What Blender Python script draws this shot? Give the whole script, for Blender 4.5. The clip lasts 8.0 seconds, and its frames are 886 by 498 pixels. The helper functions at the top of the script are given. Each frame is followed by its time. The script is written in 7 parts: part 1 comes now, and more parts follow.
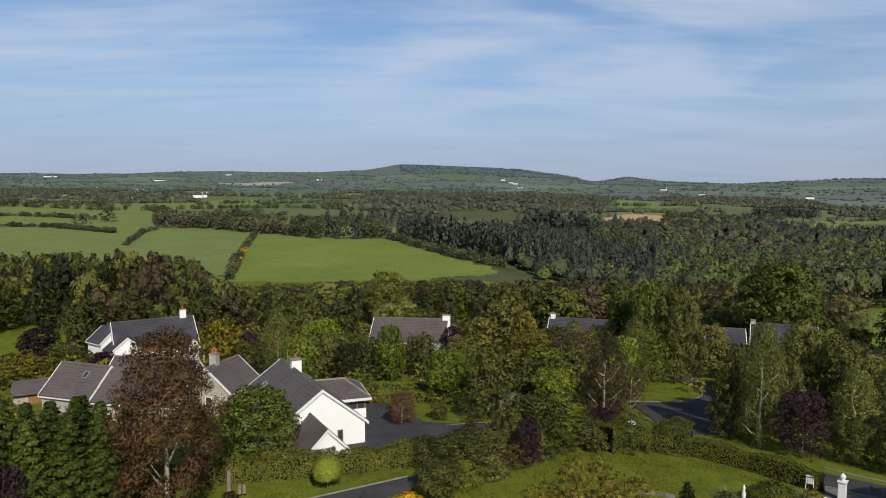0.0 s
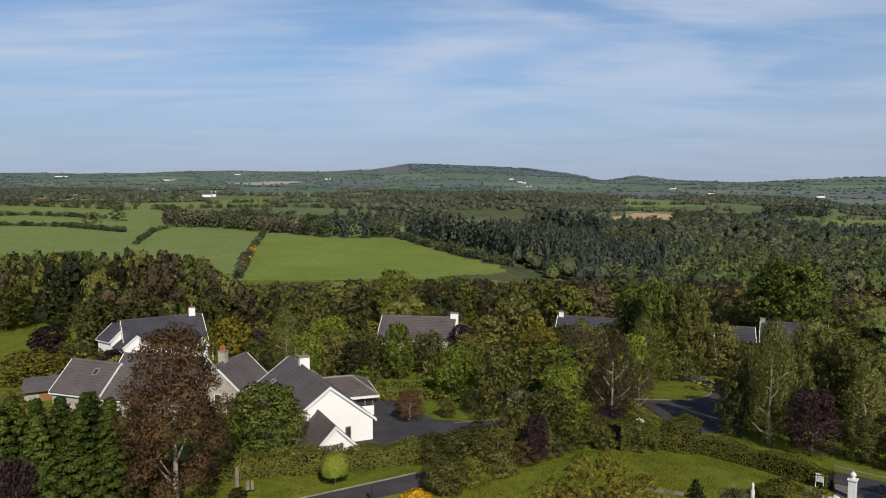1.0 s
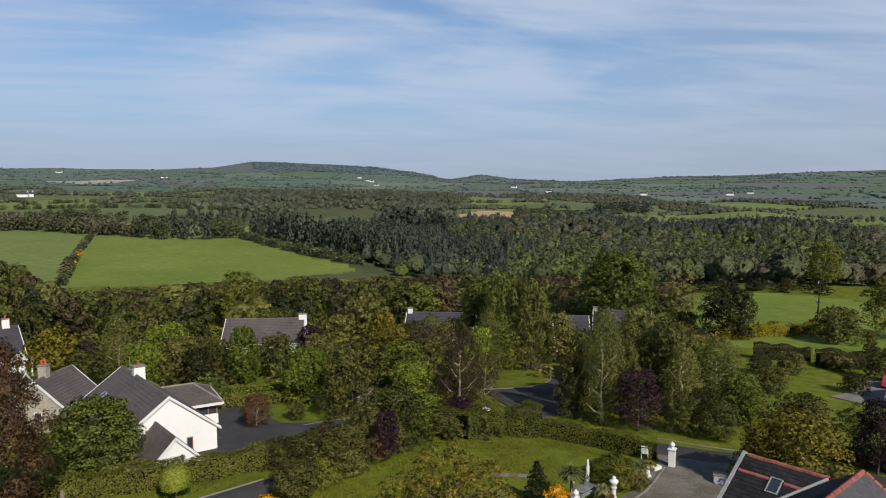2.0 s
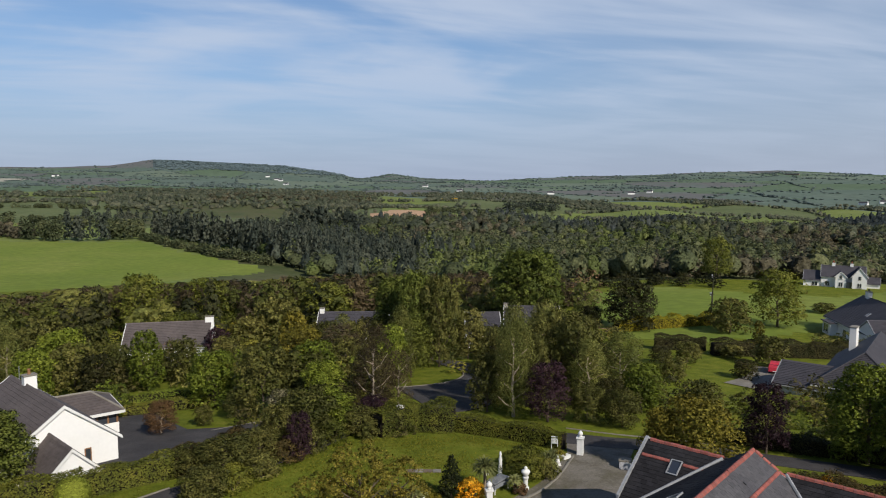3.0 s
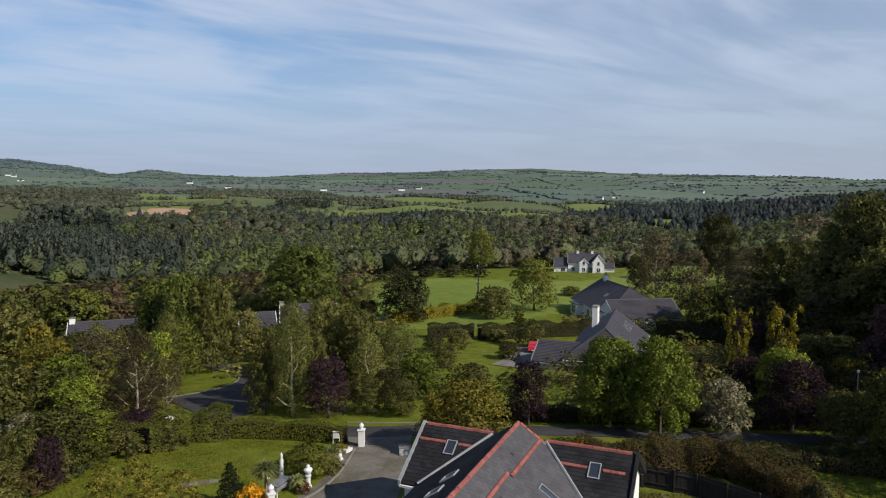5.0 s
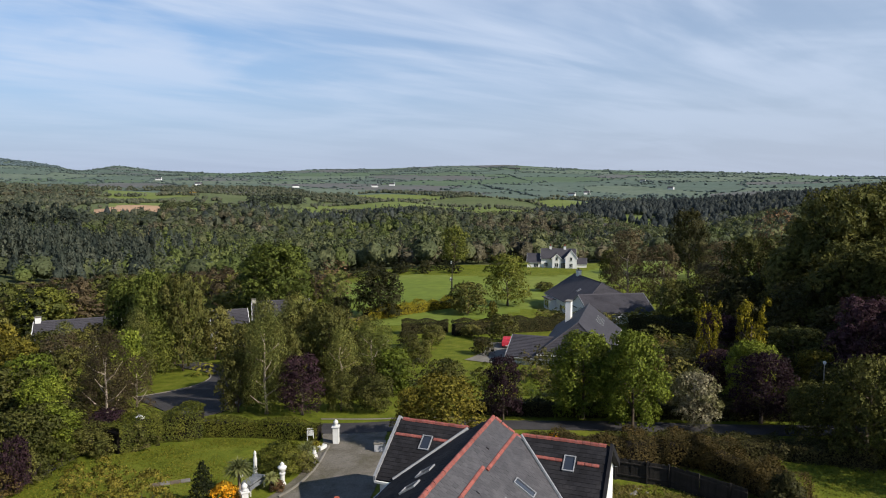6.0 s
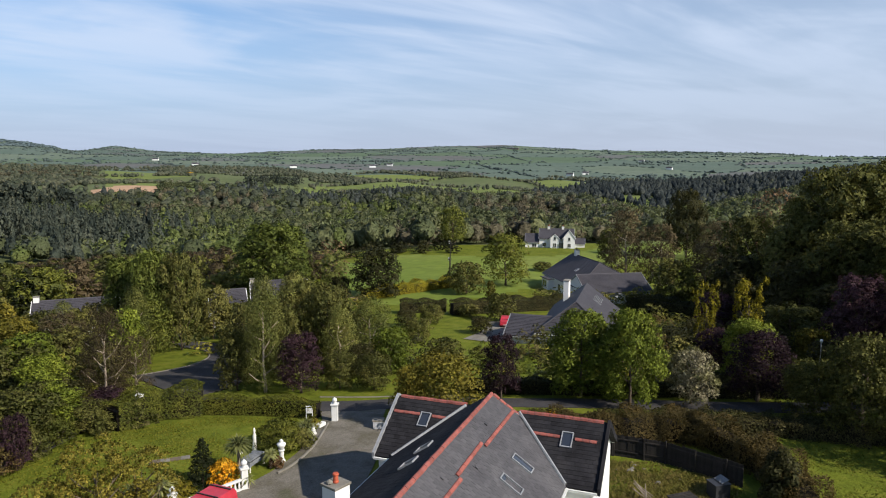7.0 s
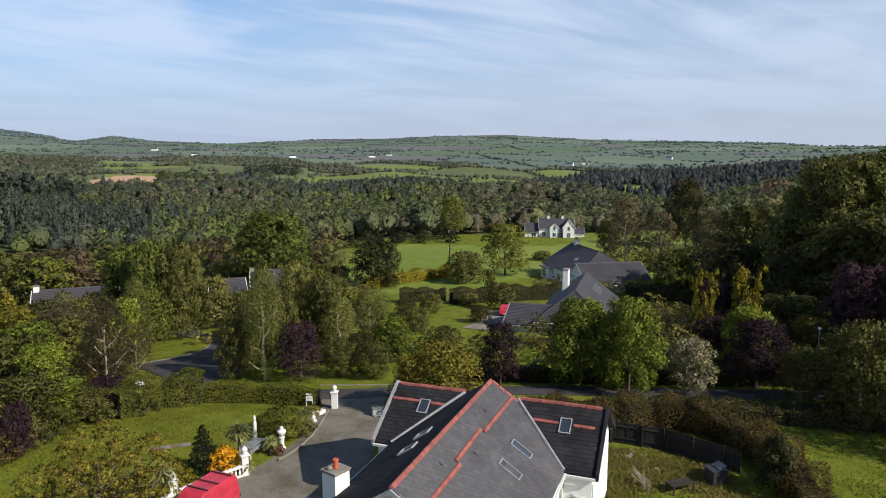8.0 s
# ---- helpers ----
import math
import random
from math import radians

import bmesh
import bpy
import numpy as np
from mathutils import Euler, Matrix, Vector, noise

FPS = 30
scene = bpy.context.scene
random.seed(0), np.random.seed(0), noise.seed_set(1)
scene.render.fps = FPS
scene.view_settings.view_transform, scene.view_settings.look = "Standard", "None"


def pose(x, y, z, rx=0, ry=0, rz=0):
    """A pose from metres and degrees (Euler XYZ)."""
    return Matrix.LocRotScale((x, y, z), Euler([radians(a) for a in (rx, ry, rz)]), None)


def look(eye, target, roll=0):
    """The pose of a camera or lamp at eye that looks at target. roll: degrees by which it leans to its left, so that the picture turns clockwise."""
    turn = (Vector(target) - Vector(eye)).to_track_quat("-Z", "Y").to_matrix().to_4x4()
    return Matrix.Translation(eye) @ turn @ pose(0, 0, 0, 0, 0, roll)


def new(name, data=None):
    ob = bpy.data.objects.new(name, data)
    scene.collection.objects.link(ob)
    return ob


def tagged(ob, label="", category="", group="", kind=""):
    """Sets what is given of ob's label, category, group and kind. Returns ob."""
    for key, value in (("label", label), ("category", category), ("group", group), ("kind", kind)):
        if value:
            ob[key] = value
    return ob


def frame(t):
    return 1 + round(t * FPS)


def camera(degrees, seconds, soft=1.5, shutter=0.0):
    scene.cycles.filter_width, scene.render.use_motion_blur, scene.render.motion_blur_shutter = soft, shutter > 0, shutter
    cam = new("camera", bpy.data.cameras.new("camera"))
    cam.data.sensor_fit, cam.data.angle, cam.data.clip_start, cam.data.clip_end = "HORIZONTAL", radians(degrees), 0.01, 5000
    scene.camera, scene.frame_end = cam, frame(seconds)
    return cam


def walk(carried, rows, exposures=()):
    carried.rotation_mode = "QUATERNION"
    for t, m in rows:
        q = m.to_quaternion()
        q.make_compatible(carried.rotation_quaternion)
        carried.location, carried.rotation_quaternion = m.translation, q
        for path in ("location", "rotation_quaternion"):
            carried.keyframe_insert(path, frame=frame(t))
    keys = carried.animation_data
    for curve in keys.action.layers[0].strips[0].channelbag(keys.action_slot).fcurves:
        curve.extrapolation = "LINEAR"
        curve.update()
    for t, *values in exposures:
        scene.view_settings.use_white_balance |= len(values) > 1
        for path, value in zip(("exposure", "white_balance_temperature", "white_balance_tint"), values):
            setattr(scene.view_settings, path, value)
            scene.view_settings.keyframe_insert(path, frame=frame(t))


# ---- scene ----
cam = camera(64.85, 8.0, soft=1.0, shutter=0.12)
PATH = [
    (0.0, pose(-0.00, -0.00, 21.00, 84.93, -0.02, -0.00)),
    (0.5, pose(-0.01, 0.05, 20.92, 84.85, 0.06, 0.54)),
    (1.0, pose(0.06, -0.01, 20.84, 84.86, 0.06, 0.68)),
    (1.2, pose(0.12, -0.03, 20.81, 84.86, 0.07, 0.05)),
    (1.4, pose(0.22, -0.05, 20.78, 84.86, 0.10, -2.30)),
    (1.5, pose(0.26, -0.06, 20.77, 84.86, 0.11, -3.82)),
    (1.7, pose(0.27, -0.07, 20.75, 84.82, 0.12, -7.69)),
    (2.8, pose(0.22, -0.12, 20.61, 84.67, 0.02, -16.70)),
    (3.0, pose(0.21, -0.13, 20.58, 84.68, 0.03, -18.94)),
    (3.5, pose(0.14, -0.07, 20.59, 84.63, -0.03, -24.46)),
    (4.0, pose(0.08, -0.10, 20.58, 84.55, -0.09, -28.92)),
    (4.5, pose(0.10, -0.05, 20.52, 84.48, -0.13, -33.15)),
    (5.0, pose(0.13, -0.08, 20.47, 84.41, -0.04, -37.37)),
    (5.2, pose(0.13, -0.06, 20.45, 84.40, -0.06, -38.87)),
    (6.3, pose(0.13, 0.05, 20.36, 83.92, -0.04, -39.66)),
    (6.5, pose(0.13, 0.06, 20.34, 83.51, -0.04, -39.67)),
    (7.0, pose(0.17, 0.10, 20.20, 82.52, -0.02, -39.73)),
    (7.5, pose(0.17, 0.07, 20.11, 81.82, 0.04, -39.75)),
    (8.0, pose(0.15, 0.02, 20.07, 81.70, 0.03, -39.76)),
]
walk(cam, PATH, [(0.0, 0.02), (3.0, 0.02), (5.2, 0.12), (6.4, 0.36), (8.0, 0.4)])

# ---- daylight: thin high cloud, sun high behind the first view ----
SUN_AZ, SUN_EL = 164.0, 36.5
world = bpy.data.worlds.new("sky")
scene.world = world
world.use_nodes = True
wt = world.node_tree
wt.nodes.clear()


sky = wt.nodes.new("ShaderNodeTexSky")
sky.sky_type, sky.sun_disc = "NISHITA", False
sky.sun_elevation, sky.sun_rotation = radians(SUN_EL), radians(SUN_AZ)
sky.air_density, sky.dust_density, sky.ozone_density = 1.0, 0.5, 3.5
coord = wt.nodes.new("ShaderNodeTexCoord")
sep = wt.nodes.new("ShaderNodeSeparateXYZ")
wt.links.new(coord.outputs["Generated"], sep.inputs[0])


def wmath(op, a, b=0.0):
    n = wt.nodes.new("ShaderNodeMath")
    n.operation = op
    for slot, v in zip(n.inputs, (a, b)):
        if isinstance(v, (int, float)):
            slot.default_value = v
        else:
            wt.links.new(v, slot)
    return n.outputs[0]


# cirrus lies on a high flat layer: direction divided by height
up = wmath("MAXIMUM", wmath("ADD", sep.outputs[2], 0.10), 0.03)
comb = wt.nodes.new("ShaderNodeCombineXYZ")
wt.links.new(wmath("DIVIDE", sep.outputs[0], up), comb.inputs[0])
wt.links.new(wmath("DIVIDE", sep.outputs[1], up), comb.inputs[1])
maps = []
for scale, rot, detail, size in (((0.62, 1.0, 1), 24, 5, 0.8), ((0.34, 1.1, 1), 40, 6, 1.7), ((0.22, 1.3, 1), 18, 8, 3.6)):
    mp = wt.nodes.new("ShaderNodeMapping")
    mp.inputs["Rotation"].default_value[2] = radians(rot)
    mp.inputs["Scale"].default_value = scale
    wt.links.new(comb.outputs[0], mp.inputs[0])
    nz = wt.nodes.new("ShaderNodeTexNoise")
    nz.inputs["Scale"].default_value, nz.inputs["Detail"].default_value = size, detail
    nz.inputs["Roughness"].default_value, nz.inputs["Distortion"].default_value = 0.5, 1.1
    wt.links.new(mp.outputs[0], nz.inputs["Vector"])
    maps.append(nz.outputs[0])
both = wmath("ADD", wmath("ADD", wmath("MULTIPLY", maps[0], 0.62), wmath("MULTIPLY", maps[1], 0.28)), wmath("MULTIPLY", maps[2], 0.10))
ramp = wt.nodes.new("ShaderNodeMapRange")
ramp.inputs["From Min"].default_value, ramp.inputs["From Max"].default_value = 0.38, 0.62
ramp.inputs["To Min"].default_value, ramp.inputs["To Max"].default_value = 0.2, 0.82
ramp.interpolation_type = "SMOOTHSTEP"
wt.links.new(both, ramp.inputs[0])
# the layer thins out into haze near the horizon
fade = wt.nodes.new("ShaderNodeMapRange")
fade.inputs["From Min"].default_value, fade.inputs["From Max"].default_value = 0.03, 0.16
fade.inputs["To Min"].default_value, fade.inputs["To Max"].default_value = 0.25, 1.0
wt.links.new(sep.outputs[2], fade.inputs[0])
# and gives way to clear blue overhead
clear = wt.nodes.new("ShaderNodeMapRange")
clear.inputs["From Min"].default_value, clear.inputs["From Max"].default_value = 0.36, 0.7
clear.inputs["To Min"].default_value, clear.inputs["To Max"].default_value = 1.0, 0.04
wt.links.new(sep.outputs[2], clear.inputs[0])
cover = wmath("MULTIPLY", wmath("MULTIPLY", ramp.outputs[0], fade.outputs[0]), clear.outputs[0])
mix = wt.nodes.new("ShaderNodeMix")
mix.data_type = "RGBA"
wt.links.new(cover, mix.inputs["Factor"])
# pale haze low over the horizon
low = wt.nodes.new("ShaderNodeMapRange")
low.inputs["From Min"].default_value, low.inputs["From Max"].default_value = 0.0, 0.22
low.inputs["To Min"].default_value, low.inputs["To Max"].default_value = 0.85, 0.0
low.interpolation_type = "SMOOTHSTEP"
wt.links.new(sep.outputs[2], low.inputs[0])
hz = wt.nodes.new("ShaderNodeMix")
hz.data_type = "RGBA"
wt.links.new(low.outputs[0], hz.inputs["Factor"])
tint = wt.nodes.new("ShaderNodeMix")
tint.data_type, tint.blend_type = "RGBA", "MULTIPLY"
tint.inputs["Factor"].default_value = 1.0
wt.links.new(sky.outputs[0], tint.inputs["A"])
tint.inputs["B"].default_value = (0.8, 1.04, 1.24, 1)
wt.links.new(tint.outputs["Result"], hz.inputs["A"])
hz.inputs["B"].default_value = (4.3, 5.0, 7.0, 1)
# the sky pales towards the sun's side
side = wt.nodes.new("ShaderNodeMapRange")
side.inputs["From Min"].default_value, side.inputs["From Max"].default_value = 0.35, 0.98
side.inputs["To Min"].default_value, side.inputs["To Max"].default_value = 0.0, 0.42
wt.links.new(sep.outputs[0], side.inputs[0])
pale = wt.nodes.new("ShaderNodeMix")
pale.data_type = "RGBA"
wt.links.new(wmath("MULTIPLY", side.outputs[0], clear.outputs[0]), pale.inputs["Factor"])
wt.links.new(hz.outputs["Result"], pale.inputs["A"])
pale.inputs["B"].default_value = (5.3, 5.8, 6.6, 1)
wt.links.new(pale.outputs["Result"], mix.inputs["A"])
mix.inputs["B"].default_value = (6.4, 7.4, 9.2, 1)
bg = wt.nodes.new("ShaderNodeBackground")
bg.inputs["Strength"].default_value = 0.08
wt.links.new(mix.outputs["Result"], bg.inputs["Color"])
wo = wt.nodes.new("ShaderNodeOutputWorld")
wt.links.new(bg.outputs[0], wo.inputs[0])

sun = new("sun", bpy.data.lights.new("sun", "SUN"))
sun.data.energy, sun.data.angle, sun.data.color = 5.0, radians(0.53), (1.0, 0.94, 0.84)
a, e = radians(SUN_AZ), radians(SUN_EL)
sun.matrix_world = look((200 * math.sin(a) * math.cos(e), 200 * math.cos(a) * math.cos(e), 200 * math.sin(e)), (0, 0, 0))

# ---- materials ----
MATS = {}


def material(name, colours, size=1.0, fine=12.0, rough=0.85, bump=0.3, bump_size=None, metal=0.0, leaf=0.0, island=0.0, each=0.0, stretch=(1, 1, 1), spec=0.3, cell=0.0, cover=1.0, grain=0.38, vary=0.38):
    """Procedural surface: colours are mixed by broad noise, darkened and lightened by fine noise. island, each: variation
    from piece to piece of a mesh, from object to object. cell: leaves to the metre within a spray, cover: how much of
    the spray they fill."""
    m = bpy.data.materials.new(name)
    m.use_nodes = True
    t = m.node_tree
    t.nodes.clear()
    N = t.nodes.new
    tc, mp = N("ShaderNodeTexCoord"), N("ShaderNodeMapping")
    geo, info = N("ShaderNodeNewGeometry"), N("ShaderNodeObjectInfo")
    mp.inputs["Scale"].default_value = stretch
    t.links.new(geo.outputs["Position"] if leaf or each == 0 else tc.outputs["Object"], mp.inputs[0])

    def noise_at(scale, detail, roughness=0.6):
        n = N("ShaderNodeTexNoise")
        n.inputs["Scale"].default_value, n.inputs["Detail"].default_value = scale, detail
        n.inputs["Roughness"].default_value = roughness
        t.links.new(mp.outputs[0], n.inputs["Vector"])
        return n.outputs[0]

    broad, small = noise_at(1 / size, 4), noise_at(fine, 3)
    tone = None
    if leaf:
        # each tree of a wood has its own tone
        at = N("ShaderNodeAttribute")
        at.attribute_name = "tone"
        tone, shift = at.outputs["Fac"], N("ShaderNodeMath")
        shift.operation = "MULTIPLY_ADD"
        t.links.new(tone, shift.inputs[0])
        shift.inputs[1].default_value = 0.9
        t.links.new(broad, shift.inputs[2])
        broad = shift.outputs[0]
        if each:
            own = N("ShaderNodeMath")
            own.operation = "MULTIPLY_ADD"
            t.links.new(info.outputs["Random"], own.inputs[0])
            own.inputs[1].default_value = 0.24
            own.inputs[2].default_value = -0.12
            both = N("ShaderNodeMath")
            t.links.new(own.outputs[0], both.inputs[0])
            t.links.new(broad, both.inputs[1])
            broad = both.outputs[0]
    cr = N("ShaderNodeValToRGB")
    els = cr.color_ramp.elements
    while len(els) < len(colours):
        els.new(0.5)
    for i, (el, c) in enumerate(zip(els, colours)):
        el.position = 0.3 + 0.4 * i / max(1, len(colours) - 1)
        el.color = (*c, 1)
    t.links.new(broad, cr.inputs[0])
    colour = cr.outputs[0]

    def scaled(value, low, high):
        r = N("ShaderNodeMapRange")
        r.inputs["To Min"].default_value, r.inputs["To Max"].default_value = low, high
        t.links.new(value, r.inputs[0])
        mx = N("ShaderNodeMix")
        mx.data_type, mx.blend_type = "RGBA", "MULTIPLY"
        mx.inputs["Factor"].default_value = 1.0
        t.links.new(colour, mx.inputs["A"])
        t.links.new(r.outputs[0], mx.inputs["B"])
        return mx.outputs["Result"]

    colour = scaled(small, 1 - grain, 1 + grain)
    if tone:
        one = N("ShaderNodeMath")
        one.operation = "ADD"
        t.links.new(tone, one.inputs[0])
        one.inputs[1].default_value = 0.5
        colour = scaled(one.outputs[0], 0.55, 1.45)
    if island:
        colour = scaled(geo.outputs["Random Per Island"], 1 - island, 1 + island)
    if each:
        colour = scaled(info.outputs["Random"], 1 - each, 1 + each)
    leaves = facing = None
    if cell:
        leaves = N("ShaderNodeTexVoronoi")
        leaves.inputs["Scale"].default_value = cell
        t.links.new(mp.outputs[0], leaves.inputs["Vector"])
        split = N("ShaderNodeSeparateColor")
        t.links.new(leaves.outputs["Color"], split.inputs[0])
        colour = scaled(split.outputs[0], 1 - vary, 1 + vary)
        # every leaf turns its own way
        off, add, unit = N("ShaderNodeVectorMath"), N("ShaderNodeVectorMath"), N("ShaderNodeVectorMath")
        off.operation, add.operation, unit.operation = "MULTIPLY_ADD", "ADD", "NORMALIZE"
        t.links.new(leaves.outputs["Color"], off.inputs[0])
        off.inputs[1].default_value, off.inputs[2].default_value = (0.8, 0.8, 0.8), (-0.4, -0.4, -0.32)
        t.links.new(geo.outputs["Normal"], add.inputs[0])
        t.links.new(off.outputs[0], add.inputs[1])
        t.links.new(add.outputs[0], unit.inputs[0])
        facing = unit.outputs[0]
    b = N("ShaderNodeBsdfPrincipled")
    if facing:
        t.links.new(facing, b.inputs["Normal"])
    t.links.new(colour, b.inputs["Base Color"])
    b.inputs["Roughness"].default_value, b.inputs["Metallic"].default_value = rough, metal
    b.inputs["Specular IOR Level"].default_value = spec
    if bump:
        bp = N("ShaderNodeBump")
        bp.inputs["Strength"].default_value, bp.inputs["Distance"].default_value = bump, 0.05
        t.links.new(noise_at(bump_size or fine, 4), bp.inputs["Height"])
        t.links.new(bp.outputs[0], b.inputs["Normal"])
    shader = b.outputs[0]
    if leaf:
        tr, ms = N("ShaderNodeBsdfTranslucent"), N("ShaderNodeMixShader")
        t.links.new(colour, tr.inputs[0])
        ms.inputs[0].default_value = leaf
        t.links.new(shader, ms.inputs[1])
        t.links.new(tr.outputs[0], ms.inputs[2])
        shader = ms.outputs[0]
    if cover < 1:
        gap, ms, see = N("ShaderNodeMath"), N("ShaderNodeMixShader"), N("ShaderNodeBsdfTransparent")
        gap.operation = "GREATER_THAN"
        t.links.new(leaves.outputs["Distance"], gap.inputs[0])
        gap.inputs[1].default_value = cover
        t.links.new(gap.outputs[0], ms.inputs[0])
        t.links.new(shader, ms.inputs[1])
        t.links.new(see.outputs[0], ms.inputs[2])
        shader = ms.outputs[0]
    out = N("ShaderNodeOutputMaterial")
    t.links.new(shader, out.inputs[0])
    MATS[name] = m
    return m


TREE_KINDS = ("sycamore", "lime", "airy", "flame", "twiggy", "maple", "olive", "oak", "dark", "golden", "yellowgreen", "purple", "brownleaf", "willow", "blossom", "bare")


def foliage(name, *colours, island=0.22, leaf=0.28, size=1.6, cell=7.5, cover=0.6, vary=0.38):
    """Leaves; a garden tree's farther forms show coarser clumps."""
    if name in TREE_KINDS:
        for tier, k in ((1, 0.62), (2, 0.42)):
            material(name + "_clump" * tier, colours, size=size * 1.5, fine=4, rough=0.6, bump=0, leaf=leaf, island=island, each=0.2, spec=0.12, cell=cell * k, cover=min(cover, 0.52), vary=0.28)
    return material(name, colours, size=size, fine=6, rough=0.6, bump=0, leaf=leaf, island=island, each=0.2, spec=0.12, cell=cell, cover=cover, vary=0.2 if size > 5 else vary, grain=0.2 if size > 5 else 0.38)


foliage("maple", (0.083, 0.108, 0.014), (0.131, 0.160, 0.019), (0.182, 0.205, 0.027))
foliage("olive", (0.064, 0.070, 0.018), (0.101, 0.100, 0.024), (0.143, 0.128, 0.034))
foliage("sycamore", (0.060, 0.078, 0.015), (0.097, 0.117, 0.021), (0.137, 0.150, 0.030))
foliage("oak", (0.066, 0.080, 0.014), (0.109, 0.120, 0.018), (0.148, 0.145, 0.026))
foliage("dark", (0.028, 0.030, 0.010), (0.043, 0.042, 0.013), (0.062, 0.053, 0.018))
foliage("golden", (0.109, 0.098, 0.016), (0.164, 0.137, 0.019), (0.212, 0.168, 0.025))
foliage("flame", (0.150, 0.130, 0.010), (0.215, 0.180, 0.012), (0.275, 0.222, 0.016), cell=9, cover=0.55)
foliage("twiggy", (0.062, 0.047, 0.024), (0.091, 0.068, 0.034), (0.118, 0.094, 0.045), cell=14, cover=0.5)
foliage("airy", (0.118, 0.104, 0.017), (0.182, 0.150, 0.023), (0.246, 0.192, 0.034), cell=10, cover=0.5)
foliage("lime", (0.066, 0.080, 0.014), (0.103, 0.114, 0.019), (0.139, 0.142, 0.026))
foliage("yellowgreen", (0.144, 0.126, 0.012), (0.209, 0.165, 0.018))
foliage("purple", (0.023, 0.012, 0.016), (0.038, 0.019, 0.024), (0.058, 0.030, 0.036), cell=10, cover=0.54)
foliage("brownleaf", (0.098, 0.055, 0.026), (0.140, 0.079, 0.036), (0.182, 0.107, 0.049), cell=14, cover=0.56)
foliage("willow", (0.118, 0.135, 0.034), (0.177, 0.182, 0.046), (0.238, 0.222, 0.062), cell=13, cover=0.6, leaf=0.35)
foliage("cypress", (0.036, 0.055, 0.010), (0.064, 0.085, 0.014), (0.092, 0.110, 0.019), cell=9)
foliage("blossom", (0.072, 0.078, 0.026), (0.120, 0.116, 0.045), (0.232, 0.205, 0.130))
foliage("topiary", (0.161, 0.190, 0.022), (0.225, 0.245, 0.034), cell=16, cover=0.95)
foliage("cone", (0.020, 0.026, 0.009), (0.036, 0.040, 0.014))
foliage("bare", (0.104, 0.069, 0.033), (0.155, 0.094, 0.050))
foliage("hedge", (0.078, 0.088, 0.015), (0.127, 0.130, 0.019), (0.185, 0.167, 0.028), cell=12)
foliage("hedge_brown", (0.060, 0.047, 0.016), (0.098, 0.070, 0.022), (0.139, 0.095, 0.030), cell=13)
foliage("gorse", (0.42, 0.25, 0.012), (0.6, 0.36, 0.015))
foliage("orange_flower", (0.5, 0.2, 0.01), (0.62, 0.3, 0.015), (0.3, 0.2, 0.02))
foliage("palm", (0.15, 0.16, 0.05), (0.23, 0.23, 0.085), cell=0, cover=1.0)
foliage("woods_leaf", (0.060, 0.073, 0.034), (0.082, 0.094, 0.042), (0.108, 0.112, 0.050), size=14, island=0.1, cell=1.6, cover=0.75)
foliage("woods_bright", (0.068, 0.087, 0.025), (0.092, 0.113, 0.032), (0.117, 0.131, 0.041), size=14, island=0.1, cell=1.6, cover=0.75)
# conifer green pushed bluer, some valley haze in the colour
foliage("woods_pine", (0.038, 0.048, 0.037), (0.053, 0.063, 0.046), (0.069, 0.075, 0.052), size=14, island=0.1, cell=1.8, cover=0.75)
foliage("woods_brown", (0.076, 0.069, 0.043), (0.104, 0.091, 0.055), (0.134, 0.113, 0.068), size=14, island=0.1, cell=1.6, cover=0.75)
# far woods: distance haze mixed into the leaf colours
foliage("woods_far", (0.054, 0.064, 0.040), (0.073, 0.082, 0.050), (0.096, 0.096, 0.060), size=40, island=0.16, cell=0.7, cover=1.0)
foliage("woods_pine_far_haze", (0.028, 0.036, 0.036), (0.039, 0.046, 0.043), (0.049, 0.055, 0.048), size=40, island=0.15, cell=0.7, cover=1.0)
foliage("belt_leaf", (0.054, 0.064, 0.015), (0.087, 0.094, 0.021), (0.131, 0.125, 0.028), size=14, island=0.12, cell=3.4, cover=0.6)
foliage("belt_pine", (0.029, 0.034, 0.015), (0.043, 0.047, 0.018), (0.062, 0.058, 0.022), size=14, island=0.12, cell=3.4, cover=0.6)
foliage("belt_brown", (0.060, 0.046, 0.024), (0.088, 0.065, 0.034), (0.118, 0.086, 0.045), size=14, island=0.12, cell=3.4, cover=0.6)
# hill hedges and plantation: pale blue haze painted into the colours
foliage("hill_hedge_haze", (0.108, 0.140, 0.128), (0.132, 0.166, 0.146), size=60, island=0.1, cell=0, cover=1.0)
foliage("hill_wood_haze", (0.075, 0.102, 0.108), (0.093, 0.123, 0.126), size=60, island=0.1, cell=0, cover=1.0)
foliage("lawn_blade", (0.105, 0.113, 0.013), (0.147, 0.152, 0.017), (0.191, 0.178, 0.025), size=1.2, leaf=0.5, cell=0, cover=1.0)
foliage("rough_blade", (0.104, 0.101, 0.021), (0.160, 0.140, 0.031), (0.209, 0.163, 0.052), size=1.2, leaf=0.5, cell=0, cover=1.0)
material("bark", [(0.06, 0.045, 0.032), (0.12, 0.09, 0.065)], size=0.4, fine=14, rough=0.95, bump=0.6, each=0.2, stretch=(1, 1, 0.25))
# near-black filling behind the hedge leaves
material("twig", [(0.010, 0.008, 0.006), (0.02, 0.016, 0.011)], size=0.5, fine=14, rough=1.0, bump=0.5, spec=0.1)
